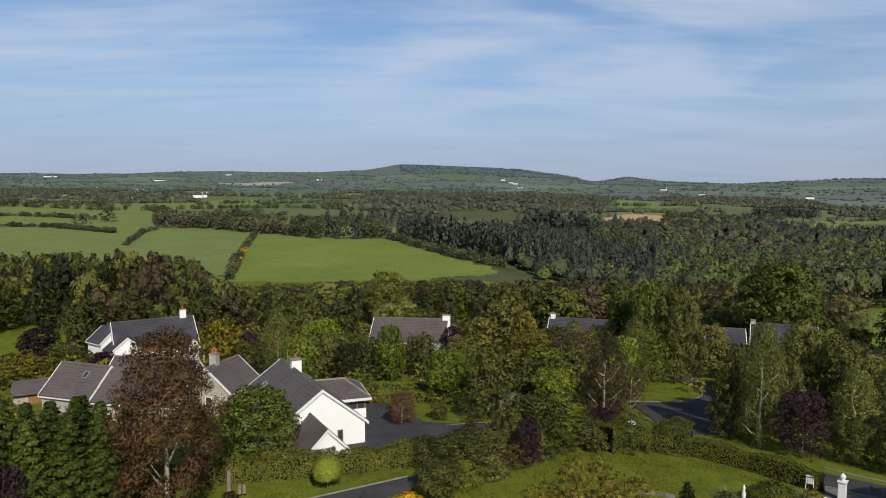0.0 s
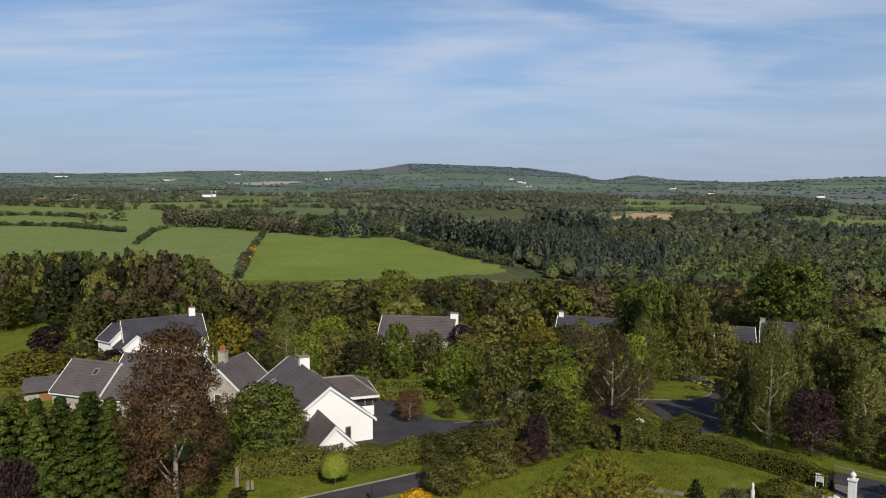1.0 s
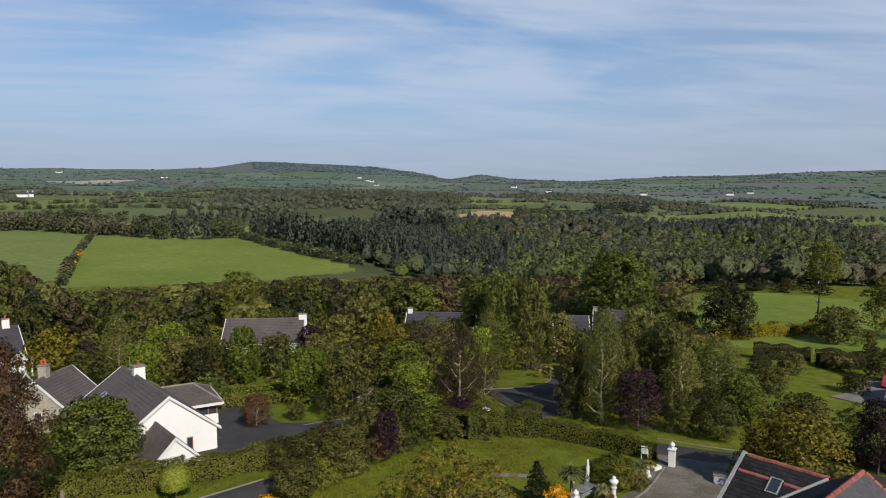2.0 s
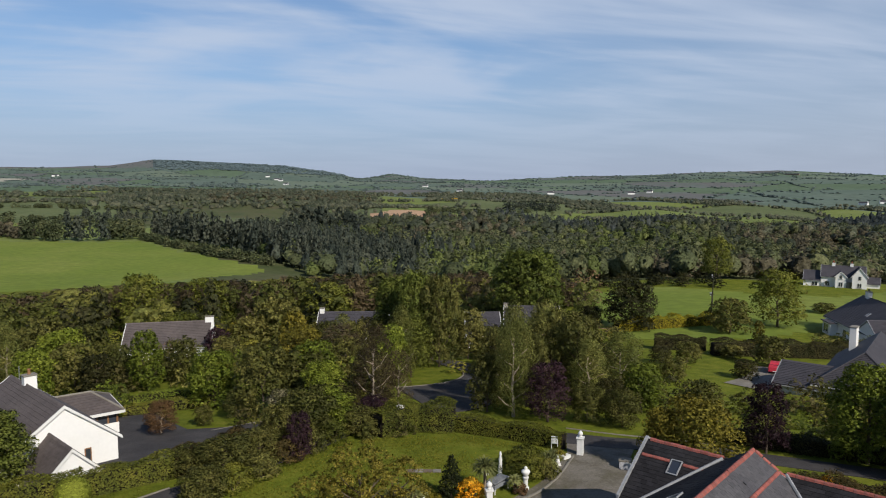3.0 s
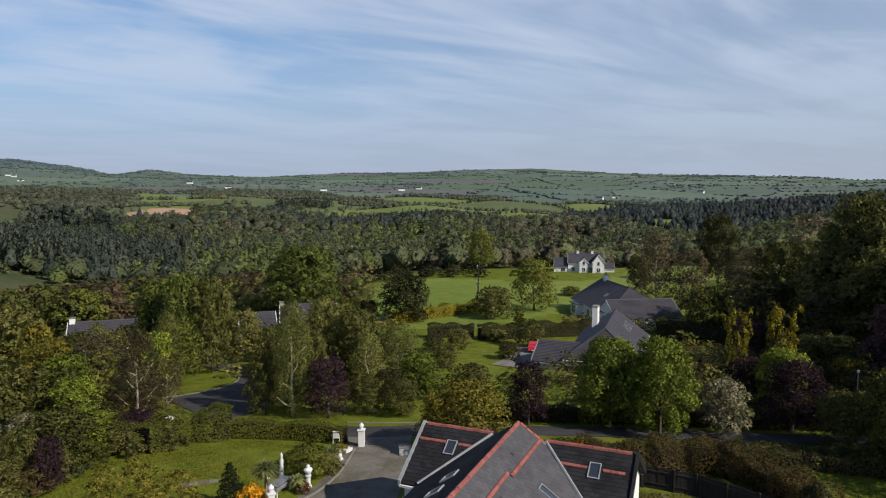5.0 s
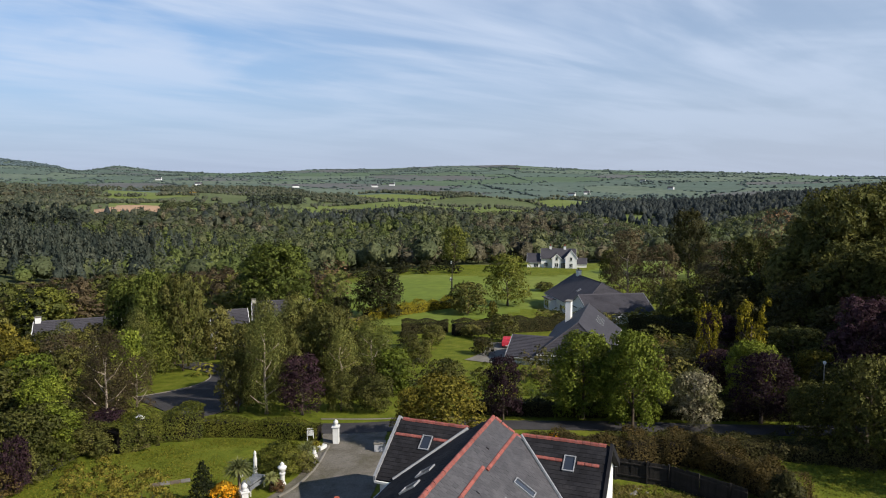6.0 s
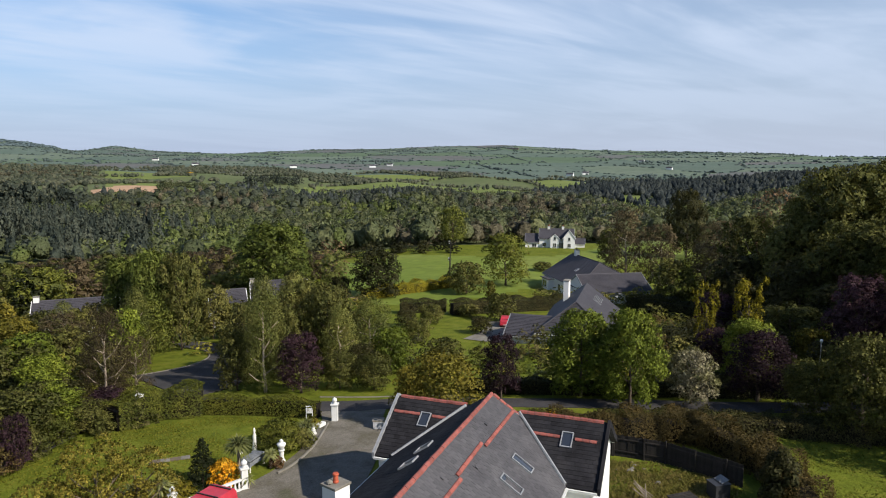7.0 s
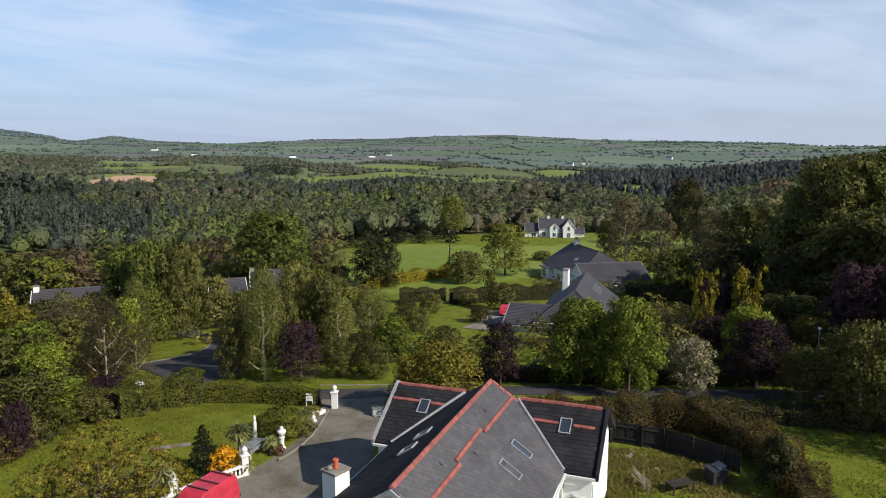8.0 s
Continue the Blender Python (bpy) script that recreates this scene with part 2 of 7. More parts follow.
material("bark_pale", [(0.25, 0.2, 0.15), (0.42, 0.34, 0.26)], size=0.5, fine=9, rough=0.9, bump=0.5, each=0.2, stretch=(1, 1, 0.3))
material("grass", [(0.072, 0.088, 0.011), (0.108, 0.126, 0.014), (0.146, 0.150, 0.022)], size=1.6, fine=5.0, bump=0.9, bump_size=9, spec=0.05)
material("pasture", [(0.114, 0.152, 0.026), (0.134, 0.168, 0.030), (0.160, 0.184, 0.040)], size=40, fine=0.35, bump=0.2, bump_size=2, spec=0.05)
material("pasture_mid", [(0.122, 0.154, 0.042), (0.150, 0.174, 0.052)], size=30, fine=0.3, bump=0.2, bump_size=1, spec=0.05)
material("pasture_dull", [(0.085, 0.105, 0.045), (0.115, 0.13, 0.058)], size=40, fine=0.2, bump=0.2, bump_size=1, spec=0.05)
material("ploughed", [(0.30, 0.19, 0.12), (0.38, 0.25, 0.16)], size=30, fine=0.3, bump=0.2, bump_size=1, spec=0.05)
material("stubble", [(0.26, 0.25, 0.20), (0.33, 0.31, 0.26)], size=50, fine=0.3, bump=0.2, bump_size=1, spec=0.05)
material("scrub", [(0.045, 0.06, 0.022), (0.075, 0.082, 0.035), (0.09, 0.075, 0.045)], size=25, fine=0.25, bump=0.5, bump_size=1, spec=0.05)
# heath, far fields and forest: own colour greyed and blued by painted haze
material("heath_haze", [(0.10, 0.105, 0.10), (0.12, 0.115, 0.11), (0.10, 0.125, 0.105)], size=160, fine=0.05, bump=0, spec=0.05)
material("far_pasture_haze", [(0.086, 0.118, 0.092), (0.106, 0.134, 0.104)], size=120, fine=0.05, bump=0, spec=0.05)
material("far_pasture_pale_haze", [(0.112, 0.142, 0.102), (0.130, 0.156, 0.112)], size=120, fine=0.05, bump=0, spec=0.05)
material("far_meadow_haze", [(0.082, 0.118, 0.070), (0.098, 0.132, 0.080)], size=120, fine=0.05, bump=0, spec=0.05)
material("far_forest_haze", [(0.06, 0.082, 0.085), (0.072, 0.095, 0.095)], size=60, fine=0.08, bump=0, spec=0.05)
material("tarmac", [(0.032, 0.029, 0.029), (0.042, 0.038, 0.038), (0.056, 0.051, 0.049)], size=1.8, fine=30, rough=0.9, bump=0.3)
material("gravel", [(0.080, 0.075, 0.043), (0.111, 0.097, 0.072), (0.156, 0.138, 0.113), (0.123, 0.107, 0.082)], size=2.2, grain=0.6, fine=11, rough=0.95, bump=0.7, bump_size=22)
material("kerb", [(0.14, 0.125, 0.10), (0.21, 0.19, 0.16)], size=1, fine=10, bump=0.4)
material("soil", [(0.10, 0.075, 0.05), (0.16, 0.12, 0.08)], size=1, fine=6, bump=0.7)
material("white_render", [(0.66, 0.645, 0.62), (0.71, 0.695, 0.67)], grain=0.05, size=2.5, fine=5, rough=0.9, bump=0.15, bump_size=30)
material("white_paint", [(0.56, 0.55, 0.52), (0.64, 0.63, 0.60)], grain=0.08, size=0.7, fine=9, rough=0.55, bump=0.1)
material("stone_render", [(0.28, 0.25, 0.2), (0.36, 0.33, 0.27)], size=1.2, fine=5, rough=0.95, bump=0.5, bump_size=9)
material("grey_render", [(0.32, 0.32, 0.33), (0.4, 0.4, 0.41)], size=1.5, fine=5, rough=0.95, bump=0.3)
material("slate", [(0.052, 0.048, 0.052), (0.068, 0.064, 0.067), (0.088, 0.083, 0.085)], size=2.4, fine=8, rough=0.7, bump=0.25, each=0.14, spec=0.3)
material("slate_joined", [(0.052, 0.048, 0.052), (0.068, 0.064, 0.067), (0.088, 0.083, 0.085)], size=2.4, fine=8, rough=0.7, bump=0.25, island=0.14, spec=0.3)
# older wing slates; on the main left slope this dark stands for shade
material("slate_old_shade", [(0.012, 0.011, 0.012), (0.019, 0.018, 0.020), (0.027, 0.025, 0.026)], size=1.2, fine=8, rough=0.85, bump=0.3, island=0.22, spec=0.15)
material("roof_tile", [(0.074, 0.060, 0.056), (0.108, 0.088, 0.082)], size=2, fine=4, rough=0.75, bump=0.3, island=0.18)
material("roof_tile_grey", [(0.040, 0.037, 0.043), (0.060, 0.055, 0.062)], size=2, fine=4, rough=0.7, bump=0.3, island=0.18)
material("red_tile", [(0.202, 0.056, 0.044), (0.259, 0.078, 0.060), (0.158, 0.070, 0.064)], size=0.8, fine=14, rough=0.85, bump=0.3, each=0.2)
material("lead", [(0.19, 0.195, 0.2), (0.27, 0.27, 0.28)], size=0.6, fine=10, rough=0.6, bump=0.2)
material("wood_brown", [(0.16, 0.075, 0.03), (0.24, 0.12, 0.05)], size=0.5, fine=18, rough=0.6, bump=0.2)
material("bench_wood", [(0.30, 0.20, 0.12), (0.42, 0.29, 0.18)], size=0.5, fine=14, rough=0.85, bump=0.3)
material("wood_pale", [(0.15, 0.12, 0.09), (0.24, 0.19, 0.14)], size=0.5, fine=14, rough=0.9, bump=0.4)
# fence boards' shade is put into this very dark brown
material("fence_wood", [(0.016, 0.014, 0.012), (0.034, 0.028, 0.023)], size=0.6, fine=12, rough=0.95, bump=0.4, each=0.25)
material("red_car", [(0.36, 0.022, 0.036), (0.42, 0.032, 0.05)], size=1, fine=2, rough=0.42, bump=0, spec=0.5)
material("plastic_black", [(0.02, 0.02, 0.022), (0.03, 0.03, 0.032)], size=1, fine=20, rough=0.5, bump=0.05)
material("terracotta", [(0.36, 0.07, 0.035), (0.44, 0.10, 0.05)], size=0.3, fine=20, rough=0.8, bump=0.2)
material("metal_grey", [(0.3, 0.3, 0.31), (0.4, 0.4, 0.41)], size=0.5, fine=12, rough=0.45, metal=0.7, bump=0.05)
material("canvas", [(0.10, 0.105, 0.11), (0.17, 0.175, 0.18)], size=0.5, fine=8, rough=0.7, bump=0.3)

glass = bpy.data.materials.new("window_glass")
glass.use_nodes = True
gb = glass.node_tree.nodes["Principled BSDF"]
gb.inputs["Base Color"].default_value = (0.03, 0.035, 0.045, 1)
gb.inputs["Roughness"].default_value, gb.inputs["Specular IOR Level"].default_value = 0.06, 0.9
MATS["glass"] = glass


# ---- mesh helpers ----
def mesh_from(name, verts, faces, mats, index=None, smooth=False, normals=None):
    me = bpy.data.meshes.new(name)
    verts = np.asarray(verts, np.float32)
    if isinstance(faces, np.ndarray):
        n, k = faces.shape
        me.vertices.add(len(verts))
        me.vertices.foreach_set("co", verts.ravel())
        me.loops.add(n * k)
        me.loops.foreach_set("vertex_index", faces.astype(np.int32).ravel())
        me.polygons.add(n)
        me.polygons.foreach_set("loop_start", np.arange(0, n * k, k, dtype=np.int32))
        me.polygons.foreach_set("loop_total", np.full(n, k, np.int32))
    else:
        me.from_pydata(verts.tolist(), [], faces)
    for m in mats:
        me.materials.append(MATS[m])
    if index is not None:
        me.polygons.foreach_set("material_index", np.asarray(index, np.int32))
    if smooth:
        me.polygons.foreach_set("use_smooth", np.ones(len(me.polygons), bool))
    me.update(calc_edges=True)
    if normals is not None:
        me.normals_split_custom_set_from_vertices(np.asarray(normals, np.float32))
    return me


def part(name, bm, mat, parent=None, label="", smooth=False):
    """Links a bmesh as one mesh object under a thing or a part."""
    bmesh.ops.recalc_face_normals(bm, faces=bm.faces[:])
    me = bpy.data.meshes.new(name)
    bm.to_mesh(me)
    bm.free()
    me.materials.append(MATS[mat])
    if smooth:
        me.polygons.foreach_set("use_smooth", np.ones(len(me.polygons), bool))
    ob = new(name, me)
    ob.parent = parent
    return tagged(ob, label)


def thing(name, label, category, at=None, group="", kind=""):
    ob = new(name)
    ob.empty_display_size = 0.2
    if at is not None:
        ob.matrix_basis = at
    return tagged(ob, label, category, group, kind)


def box(bm, x0, x1, y0, y1, z0, z1, m=None, bevel=0.0):
    r = bmesh.ops.create_cube(bm, size=1, matrix=Matrix.Translation(((x0 + x1) / 2, (y0 + y1) / 2, (z0 + z1) / 2)) @ Matrix.Diagonal((x1 - x0, y1 - y0, z1 - z0, 1)))
    vs = r["verts"]
    if bevel:
        es = list({e for v in vs for e in v.link_edges})
        vs = list({v for f in bmesh.ops.bevel(bm, geom=es, offset=bevel, segments=2, affect="EDGES", profile=0.6)["faces"] for v in f.verts} | {v for v in vs if v.is_valid})
    if m is not None:
        bmesh.ops.transform(bm, matrix=m, verts=vs)
    return bm


def boxed(*args, **kw):
    return box(bmesh.new(), *args, **kw)


def prism(bm, outline, y0, y1, m=None):
    """An outline in x, z drawn out along y."""
    a = [bm.verts.new((x, y0, z)) for x, z in outline]
    b = [bm.verts.new((x, y1, z)) for x, z in outline]
    n = len(outline)
    bm.faces.new(a)
    bm.faces.new(b[::-1])
    for i in range(n):
        bm.faces.new((a[i], b[i], b[(i + 1) % n], a[(i + 1) % n]))
    if m is not None:
        bmesh.ops.transform(bm, matrix=m, verts=a + b)
    return bm


def lathe(bm, profile, seg=14, m=None):
    """A turned shape from radius, height pairs."""
    rings = [[bm.verts.new((r * math.cos(2 * math.pi * i / seg), r * math.sin(2 * math.pi * i / seg), z)) for i in range(seg)] for r, z in profile]
    for p, q in zip(rings, rings[1:]):
        for i in range(seg):
            bm.faces.new((p[i], p[(i + 1) % seg], q[(i + 1) % seg], q[i]))
    bm.faces.new(rings[0][::-1])
    bm.faces.new(rings[-1])
    if m is not None:
        bmesh.ops.transform(bm, matrix=m, verts=[v for r in rings for v in r])
    return bm


def tube(bm, points, radii, seg=6):
    """A tapered bent limb."""
    rings = []
    for i, (p, r) in enumerate(zip(points, radii)):
        p = Vector(p)
        d = (Vector(points[min(i + 1, len(points) - 1)]) - Vector(points[max(i - 1, 0)])).normalized()
        s = d.orthogonal().normalized()
        t = d.cross(s)
        rings.append([bm.verts.new(p + r * (math.cos(2 * math.pi * k / seg) * s + math.sin(2 * math.pi * k / seg) * t)) for k in range(seg)])
    for p, q in zip(rings, rings[1:]):
        for k in range(seg):
            bm.faces.new((p[k], p[(k + 1) % seg], q[(k + 1) % seg], q[k]))
    bm.faces.new(rings[0][::-1])
    bm.faces.new(rings[-1])
    return bm

# ---- the land ----
# heights of the land, by compass bearing from the near garden and by distance
RADII = [0, 52, 66, 82, 112, 138, 190, 245, 300, 430, 620, 850, 1300, 2100, 3000]
LAND = {
    -22: [0, -0.4, -1.9, -4.0, -7.0, -8.5, -9, -12, -13, -11, -7, 1, 11, 21, 40],
    0: [0, -0.4, -1.9, -3.8, -7.0, -8.5, -10, -13, -15, -12, -14, -8, 6, 18, 36],
    17: [0, 0, -1.2, -3.2, -7.0, -8.5, -11, -17, -23, -31, -33, -17, -6, 12, 28],
    43: [0, 0, -1.2, -4.0, -5.6, -7.6, -8.2, -9.5, -20, -34, -32, -30, -22, 2, 26],
    58: [0, 0, -0.6, -3.0, -5.2, -7.5, -8.0, -9, -14, -26, -34, -40, -36, 0, 26],
    80: [0, 0, 0.4, 1.2, 3, 4, 6, 7, 7, 5, 4, 4, 6, 14, 28],
}
# skyline: bearing and angle above the eye, in degrees
SKY_AZ = [-180, -60, -34, -27, -20, -11, -6.5, -3.6, 0.5, 6, 9.5, 12.3, 14.6, 17.5, 22.6, 26.9, 30.5, 35.4, 40.5, 44.6, 49.6, 58.2, 63.8, 66.8, 68.6, 71.7, 110, 180]
SKY_EL = [0.6, 0.8, 1.0, 0.95, 1.2, 1.2, 1.35, 1.85, 1.75, 1.45, 1.0, 0.42, 0.85, 0.42, 0.25, 0.46, 0.64, 0.66, 0.91, 1.0, 0.65, 0.4, 0.34, 0.13, -0.1, -0.1, 0.5, 0.6]


def land(x, y):
    """Height of the ground at x, y (arrays or numbers)."""
    x, y = np.asarray(x, float), np.asarray(y, float)
    r, az = np.hypot(x, y), np.degrees(np.arctan2(x, y))
    keys = [-180, *LAND, 180]
    rows = [LAND[-22], *LAND.values(), LAND[-22]]
    at = [np.interp(r, RADII, row) for row in rows]
    z = np.zeros_like(r)
    for i in range(len(keys) - 1):
        k = np.clip((az - keys[i]) / (keys[i + 1] - keys[i]), 0, 1)
        k = k * k * (3 - 2 * k)
        inside = (az >= keys[i]) & (az < keys[i + 1] + 1e-9)
        z = np.where(inside, at[i] * (1 - k) + at[i + 1] * k, z)
    behind = np.clip((np.abs(az) - 95) / 40, 0, 1)
    z = z * (1 - behind * np.clip((400 - r) / 200, 0, 1))
    top = 21 + 4000 * np.tan(np.radians(np.interp(az, SKY_AZ, SKY_EL)))
    k = np.clip((r - 2300) / 1700, 0, 1) ** 1.3
    z = z * (1 - k) + top * k
    z = z - np.clip(r - 4050, 0, 900) * 0.05
    far = np.clip((r - 330) / 500, 0, 1)
    # spurs and hollows under the valley's woods
    spur = np.clip((az - 9) / 9, 0, 1) * np.clip((r - 280) / 130, 0, 1) * np.clip((1500 - r) / 500, 0, 1)
    z = z + spur * (5.5 * np.sin(x / 58 + 0.9 * np.sin(y / 95)) * np.cos(y / 88 + 0.6) + 3.0 * np.sin(x / 31 - y / 47))
    z = z + far * (2.2 * np.sin(x / 130 + 1.3) * np.cos(y / 170) + 1.4 * np.sin(x / 61 + y / 83))
    return z


def ground_z(x, y):
    return float(land(x, y))


# fields: each belongs to the nearest of these scattered centres; hedges run where two are equally near
rng = np.random.default_rng(7)
SITES = []
for ring, (r0, r1, step) in enumerate(((260, 700, 150), (700, 1500, 190), (1500, 4300, 235))):
    n = int((r1 * r1 - r0 * r0) * radians(150) / 2 / (step * step))
    rr = np.sqrt(rng.uniform(r0 * r0, r1 * r1, n))
    aa = np.radians(rng.uniform(-55, 95, n))
    SITES.append(np.stack([rr * np.sin(aa), rr * np.cos(aa)], 1))
SITES = np.concatenate(SITES)
SITE_KIND = rng.choice(6, len(SITES), p=[0.28, 0.28, 0.22, 0.0, 0.22, 0.0])
FAR_KIND = rng.choice(5, len(SITES), p=[0.36, 0.27, 0.22, 0.02, 0.13])


def near_sites(x, y):
    """The nearest field centre of each point, and by how much the second one is farther."""
    best, gap = np.zeros(len(x), int), np.zeros(len(x))
    for i in range(0, len(x), 4000):
        d = np.hypot(x[i:i + 4000, None] - SITES[None, :, 0], (y[i:i + 4000, None] - SITES[None, :, 1]))
        p = np.partition(d, 1, axis=1)
        best[i:i + 4000], gap[i:i + 4000] = d.argmin(1), p[:, 1] - p[:, 0]
    return best, gap


def inside(x, y, outline):
    """Which points lie inside a closed outline."""
    x, y = np.asarray(x), np.asarray(y)
    hit = np.zeros(x.shape, bool)
    for (ax, ay), (bx, by) in zip(outline, outline[1:] + outline[:1]):
        hit ^= ((ay > y) != (by > y)) & (x < (bx - ax) * (y - ay) / (by - ay + 1e-12) + ax)
    return hit


def polar(*pairs):
    return [(r * math.sin(radians(a)), r * math.cos(radians(a))) for a, r in pairs]


BRIGHT_FIELD = polar((-17, 262), (-16.1, 356), (-15, 470), (-11, 455), (-7.3, 437), (-4.6, 448), (-2.7, 393), (1, 340), (4.7, 315), (3.5, 285), (-4, 258), (-12, 250))
LEFT_FIELD = polar((-24.5, 413), (-23.3, 494), (-22.1, 522), (-18.8, 522), (-15.4, 485), (-16.3, 410), (-17, 350), (-21, 355))
LOW_FIELD = polar((-45, 290), (-45, 600), (-33, 578), (-29, 546), (-25.3, 497), (-24.7, 412), (-22, 350), (-18, 262))
MIDDLE_FIELD = polar((-45, 600), (-45, 690), (-31.4, 670), (-26.4, 625), (-23.5, 560), (-24, 500), (-29, 550))
UPPER_FIELD = polar((-45, 690), (-45, 830), (-33, 812), (-26.4, 736), (-22.9, 745), (-22.5, 600), (-26, 632))
COPSE_FIELD = polar((-19.5, 880), (-19, 990), (-12, 1080), (-11.5, 960))
BROWN_FIELD = polar((12.6, 762), (12.9, 822), (15, 850), (17.2, 852), (18.2, 830), (17.2, 780), (15, 768))
GREEN_BANK = polar((19, 900), (12, 1180), (31, 1180), (27, 900))
RIGHT_FIELD = polar((31, 131), (30.5, 160), (31, 196), (36, 214), (44, 200), (49, 205), (56, 262), (60, 215), (52, 180), (46, 146), (40, 129))
WOODS = polar((2.2, 432), (4.5, 350), (8, 300), (20, 270), (30, 238), (44, 236), (52, 290), (75, 330), (75, 760), (50, 880), (33, 800), (24, 790), (19, 800), (17.4, 775), (12.5, 757), (8, 640), (3, 520))


def ground():
    az = np.concatenate([np.arange(-180, -48, 4.0), np.arange(-48, 88, 0.5), np.arange(88, 180, 4.0)])
    r = np.concatenate([[0.0], np.arange(4, 60, 4.0), np.arange(60, 300, 4.0), np.arange(300, 1200, 12.0), np.geomspace(1200, 4900, 70)])
    A, R = np.meshgrid(np.radians(az), r)
    X, Y = R * np.sin(A), R * np.cos(A)
    Z = land(X, Y)
    n, k = len(az), len(r)
    i, j = np.meshgrid(np.arange(n), np.arange(k - 1))
    i2 = (i + 1) % n
    F = np.stack([j * n + i, j * n + i2, (j + 1) * n + i2, (j + 1) * n + i], -1).reshape(-1, 4)
    V = np.stack([X, Y, Z], -1).reshape(-1, 3)
    c = V[F].mean(1)
    rr = np.hypot(c[:, 0], c[:, 1])
    aa = np.degrees(np.arctan2(c[:, 0], c[:, 1]))
    site, _ = near_sites(c[:, 0], c[:, 1])
    kind = SITE_KIND[site]
    idx = np.where(rr < 255, 0, np.array([2, 3, 2, 4, 5, 7])[kind])
    # beyond this distance the ground takes the colours with haze in them
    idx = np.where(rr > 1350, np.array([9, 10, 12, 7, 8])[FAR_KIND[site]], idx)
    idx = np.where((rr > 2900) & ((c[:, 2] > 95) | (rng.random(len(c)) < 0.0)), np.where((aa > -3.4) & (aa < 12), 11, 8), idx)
    idx = np.where((rr > 620) & (rr < 1500) & (aa > -6) & (aa < 14), np.where(kind == 0, 3, 5), idx)
    for outline, m in ((WOODS, 5), (BRIGHT_FIELD, 1), (LEFT_FIELD, 2), (LOW_FIELD, 2), (MIDDLE_FIELD, 2), (UPPER_FIELD, 2), (COPSE_FIELD, 2), (BROWN_FIELD, 6), (GREEN_BANK, 3), (RIGHT_FIELD, 1)):
        idx = np.where(inside(c[:, 0], c[:, 1], outline), m, idx)
    idx = np.where((rr < 345) & (aa > 0) & (aa < 32) & ((idx == 2) | (idx == 3)), 5, idx)
    idx = np.where((rr > 1000) & (rr < 1250) & (aa < -28), 7, idx)
    names = ["grass", "pasture", "pasture_mid", "pasture_dull", "ploughed", "scrub", "ploughed", "stubble", "heath_haze", "far_pasture_haze", "far_pasture_pale_haze", "far_forest_haze", "far_meadow_haze"]
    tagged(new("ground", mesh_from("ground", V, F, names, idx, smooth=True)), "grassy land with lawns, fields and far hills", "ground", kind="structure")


ground()


def strip(name, line, width, mat, label, category, lift=0.05, thick=0.0, kind="structure", parent=None):
    """A band laid on the ground along a line; width may change from point to point."""
    pts = [Vector((*p, 0)) for p in line]
    widths = width if isinstance(width, (list, tuple)) else [width] * len(pts)
    samples = []
    for i in range(len(pts) - 1):
        p0, p1, p2, p3 = pts[max(i - 1, 0)], pts[i], pts[i + 1], pts[min(i + 2, len(pts) - 1)]
        n = max(2, int((p2 - p1).length / 1.2))
        for k in range(n + (i == len(pts) - 2)):
            t = k / n
            c = 0.5 * (2 * p1 + (p2 - p0) * t + (2 * p0 - 5 * p1 + 4 * p2 - p3) * t * t + (3 * p1 - p0 - 3 * p2 + p3) * t ** 3)
            samples.append((c, widths[i] + (widths[i + 1] - widths[i]) * t))
    across = 7
    V, F = [], []
    for i, (c, w) in enumerate(samples):
        d = (samples[min(i + 1, len(samples) - 1)][0] - samples[max(i - 1, 0)][0]).normalized()
        s = Vector((d.y, -d.x, 0))
        for k in range(across):
            q = c + s * w * (k / (across - 1) - 0.5)
            V.append((q.x, q.y, ground_z(q.x, q.y) + lift + (thick if 0 < k < across - 1 else thick * 0.9)))
        for k in (0, across - 1):
            q = c + s * w * (k / (across - 1) - 0.5)
            V.append((q.x, q.y, ground_z(q.x, q.y) - 0.1))
    m = across + 2
    for i in range(len(samples) - 1):
        a, b = i * m, (i + 1) * m
        for k in range(across - 1):
            F.append((a + k, b + k, b + k + 1, a + k + 1))
        F.append((a + across, b + across, b, a))
        F.append((a + across - 1, b + across - 1, b + across + 1, a + across + 1))
    ob = new(name, mesh_from(name, V, F, [mat]))
    ob.parent = parent
    return tagged(ob, label, category, kind=kind)


def sheet(name, outline, mat, label, category, lift=0.04, step=1.5):
    """A flat patch that follows the ground inside an outline."""
    bm = bmesh.new()
    bm.faces.new([bm.verts.new((x, y, 0)) for x, y in outline])
    for axis in (0, 1):
        lo, hi = min(p[axis] for p in outline), max(p[axis] for p in outline)
        v = lo + step
        while v < hi:
            no = (1, 0, 0) if axis == 0 else (0, 1, 0)
            co = (v, 0, 0) if axis == 0 else (0, v, 0)
            bmesh.ops.bisect_plane(bm, geom=bm.verts[:] + bm.edges[:] + bm.faces[:], plane_co=co, plane_no=no)
            v += step
    for v in bm.verts:
        v.co.z = ground_z(v.co.x, v.co.y) + lift
    rim = bmesh.ops.extrude_edge_only(bm, edges=[e for e in bm.edges if e.is_boundary])["geom"]
    bmesh.ops.translate(bm, vec=(0, 0, -0.35), verts=[v for v in rim if isinstance(v, bmesh.types.BMVert)])
    ob = part(name, bm, mat)
    return tagged(ob, label, category, kind="structure")


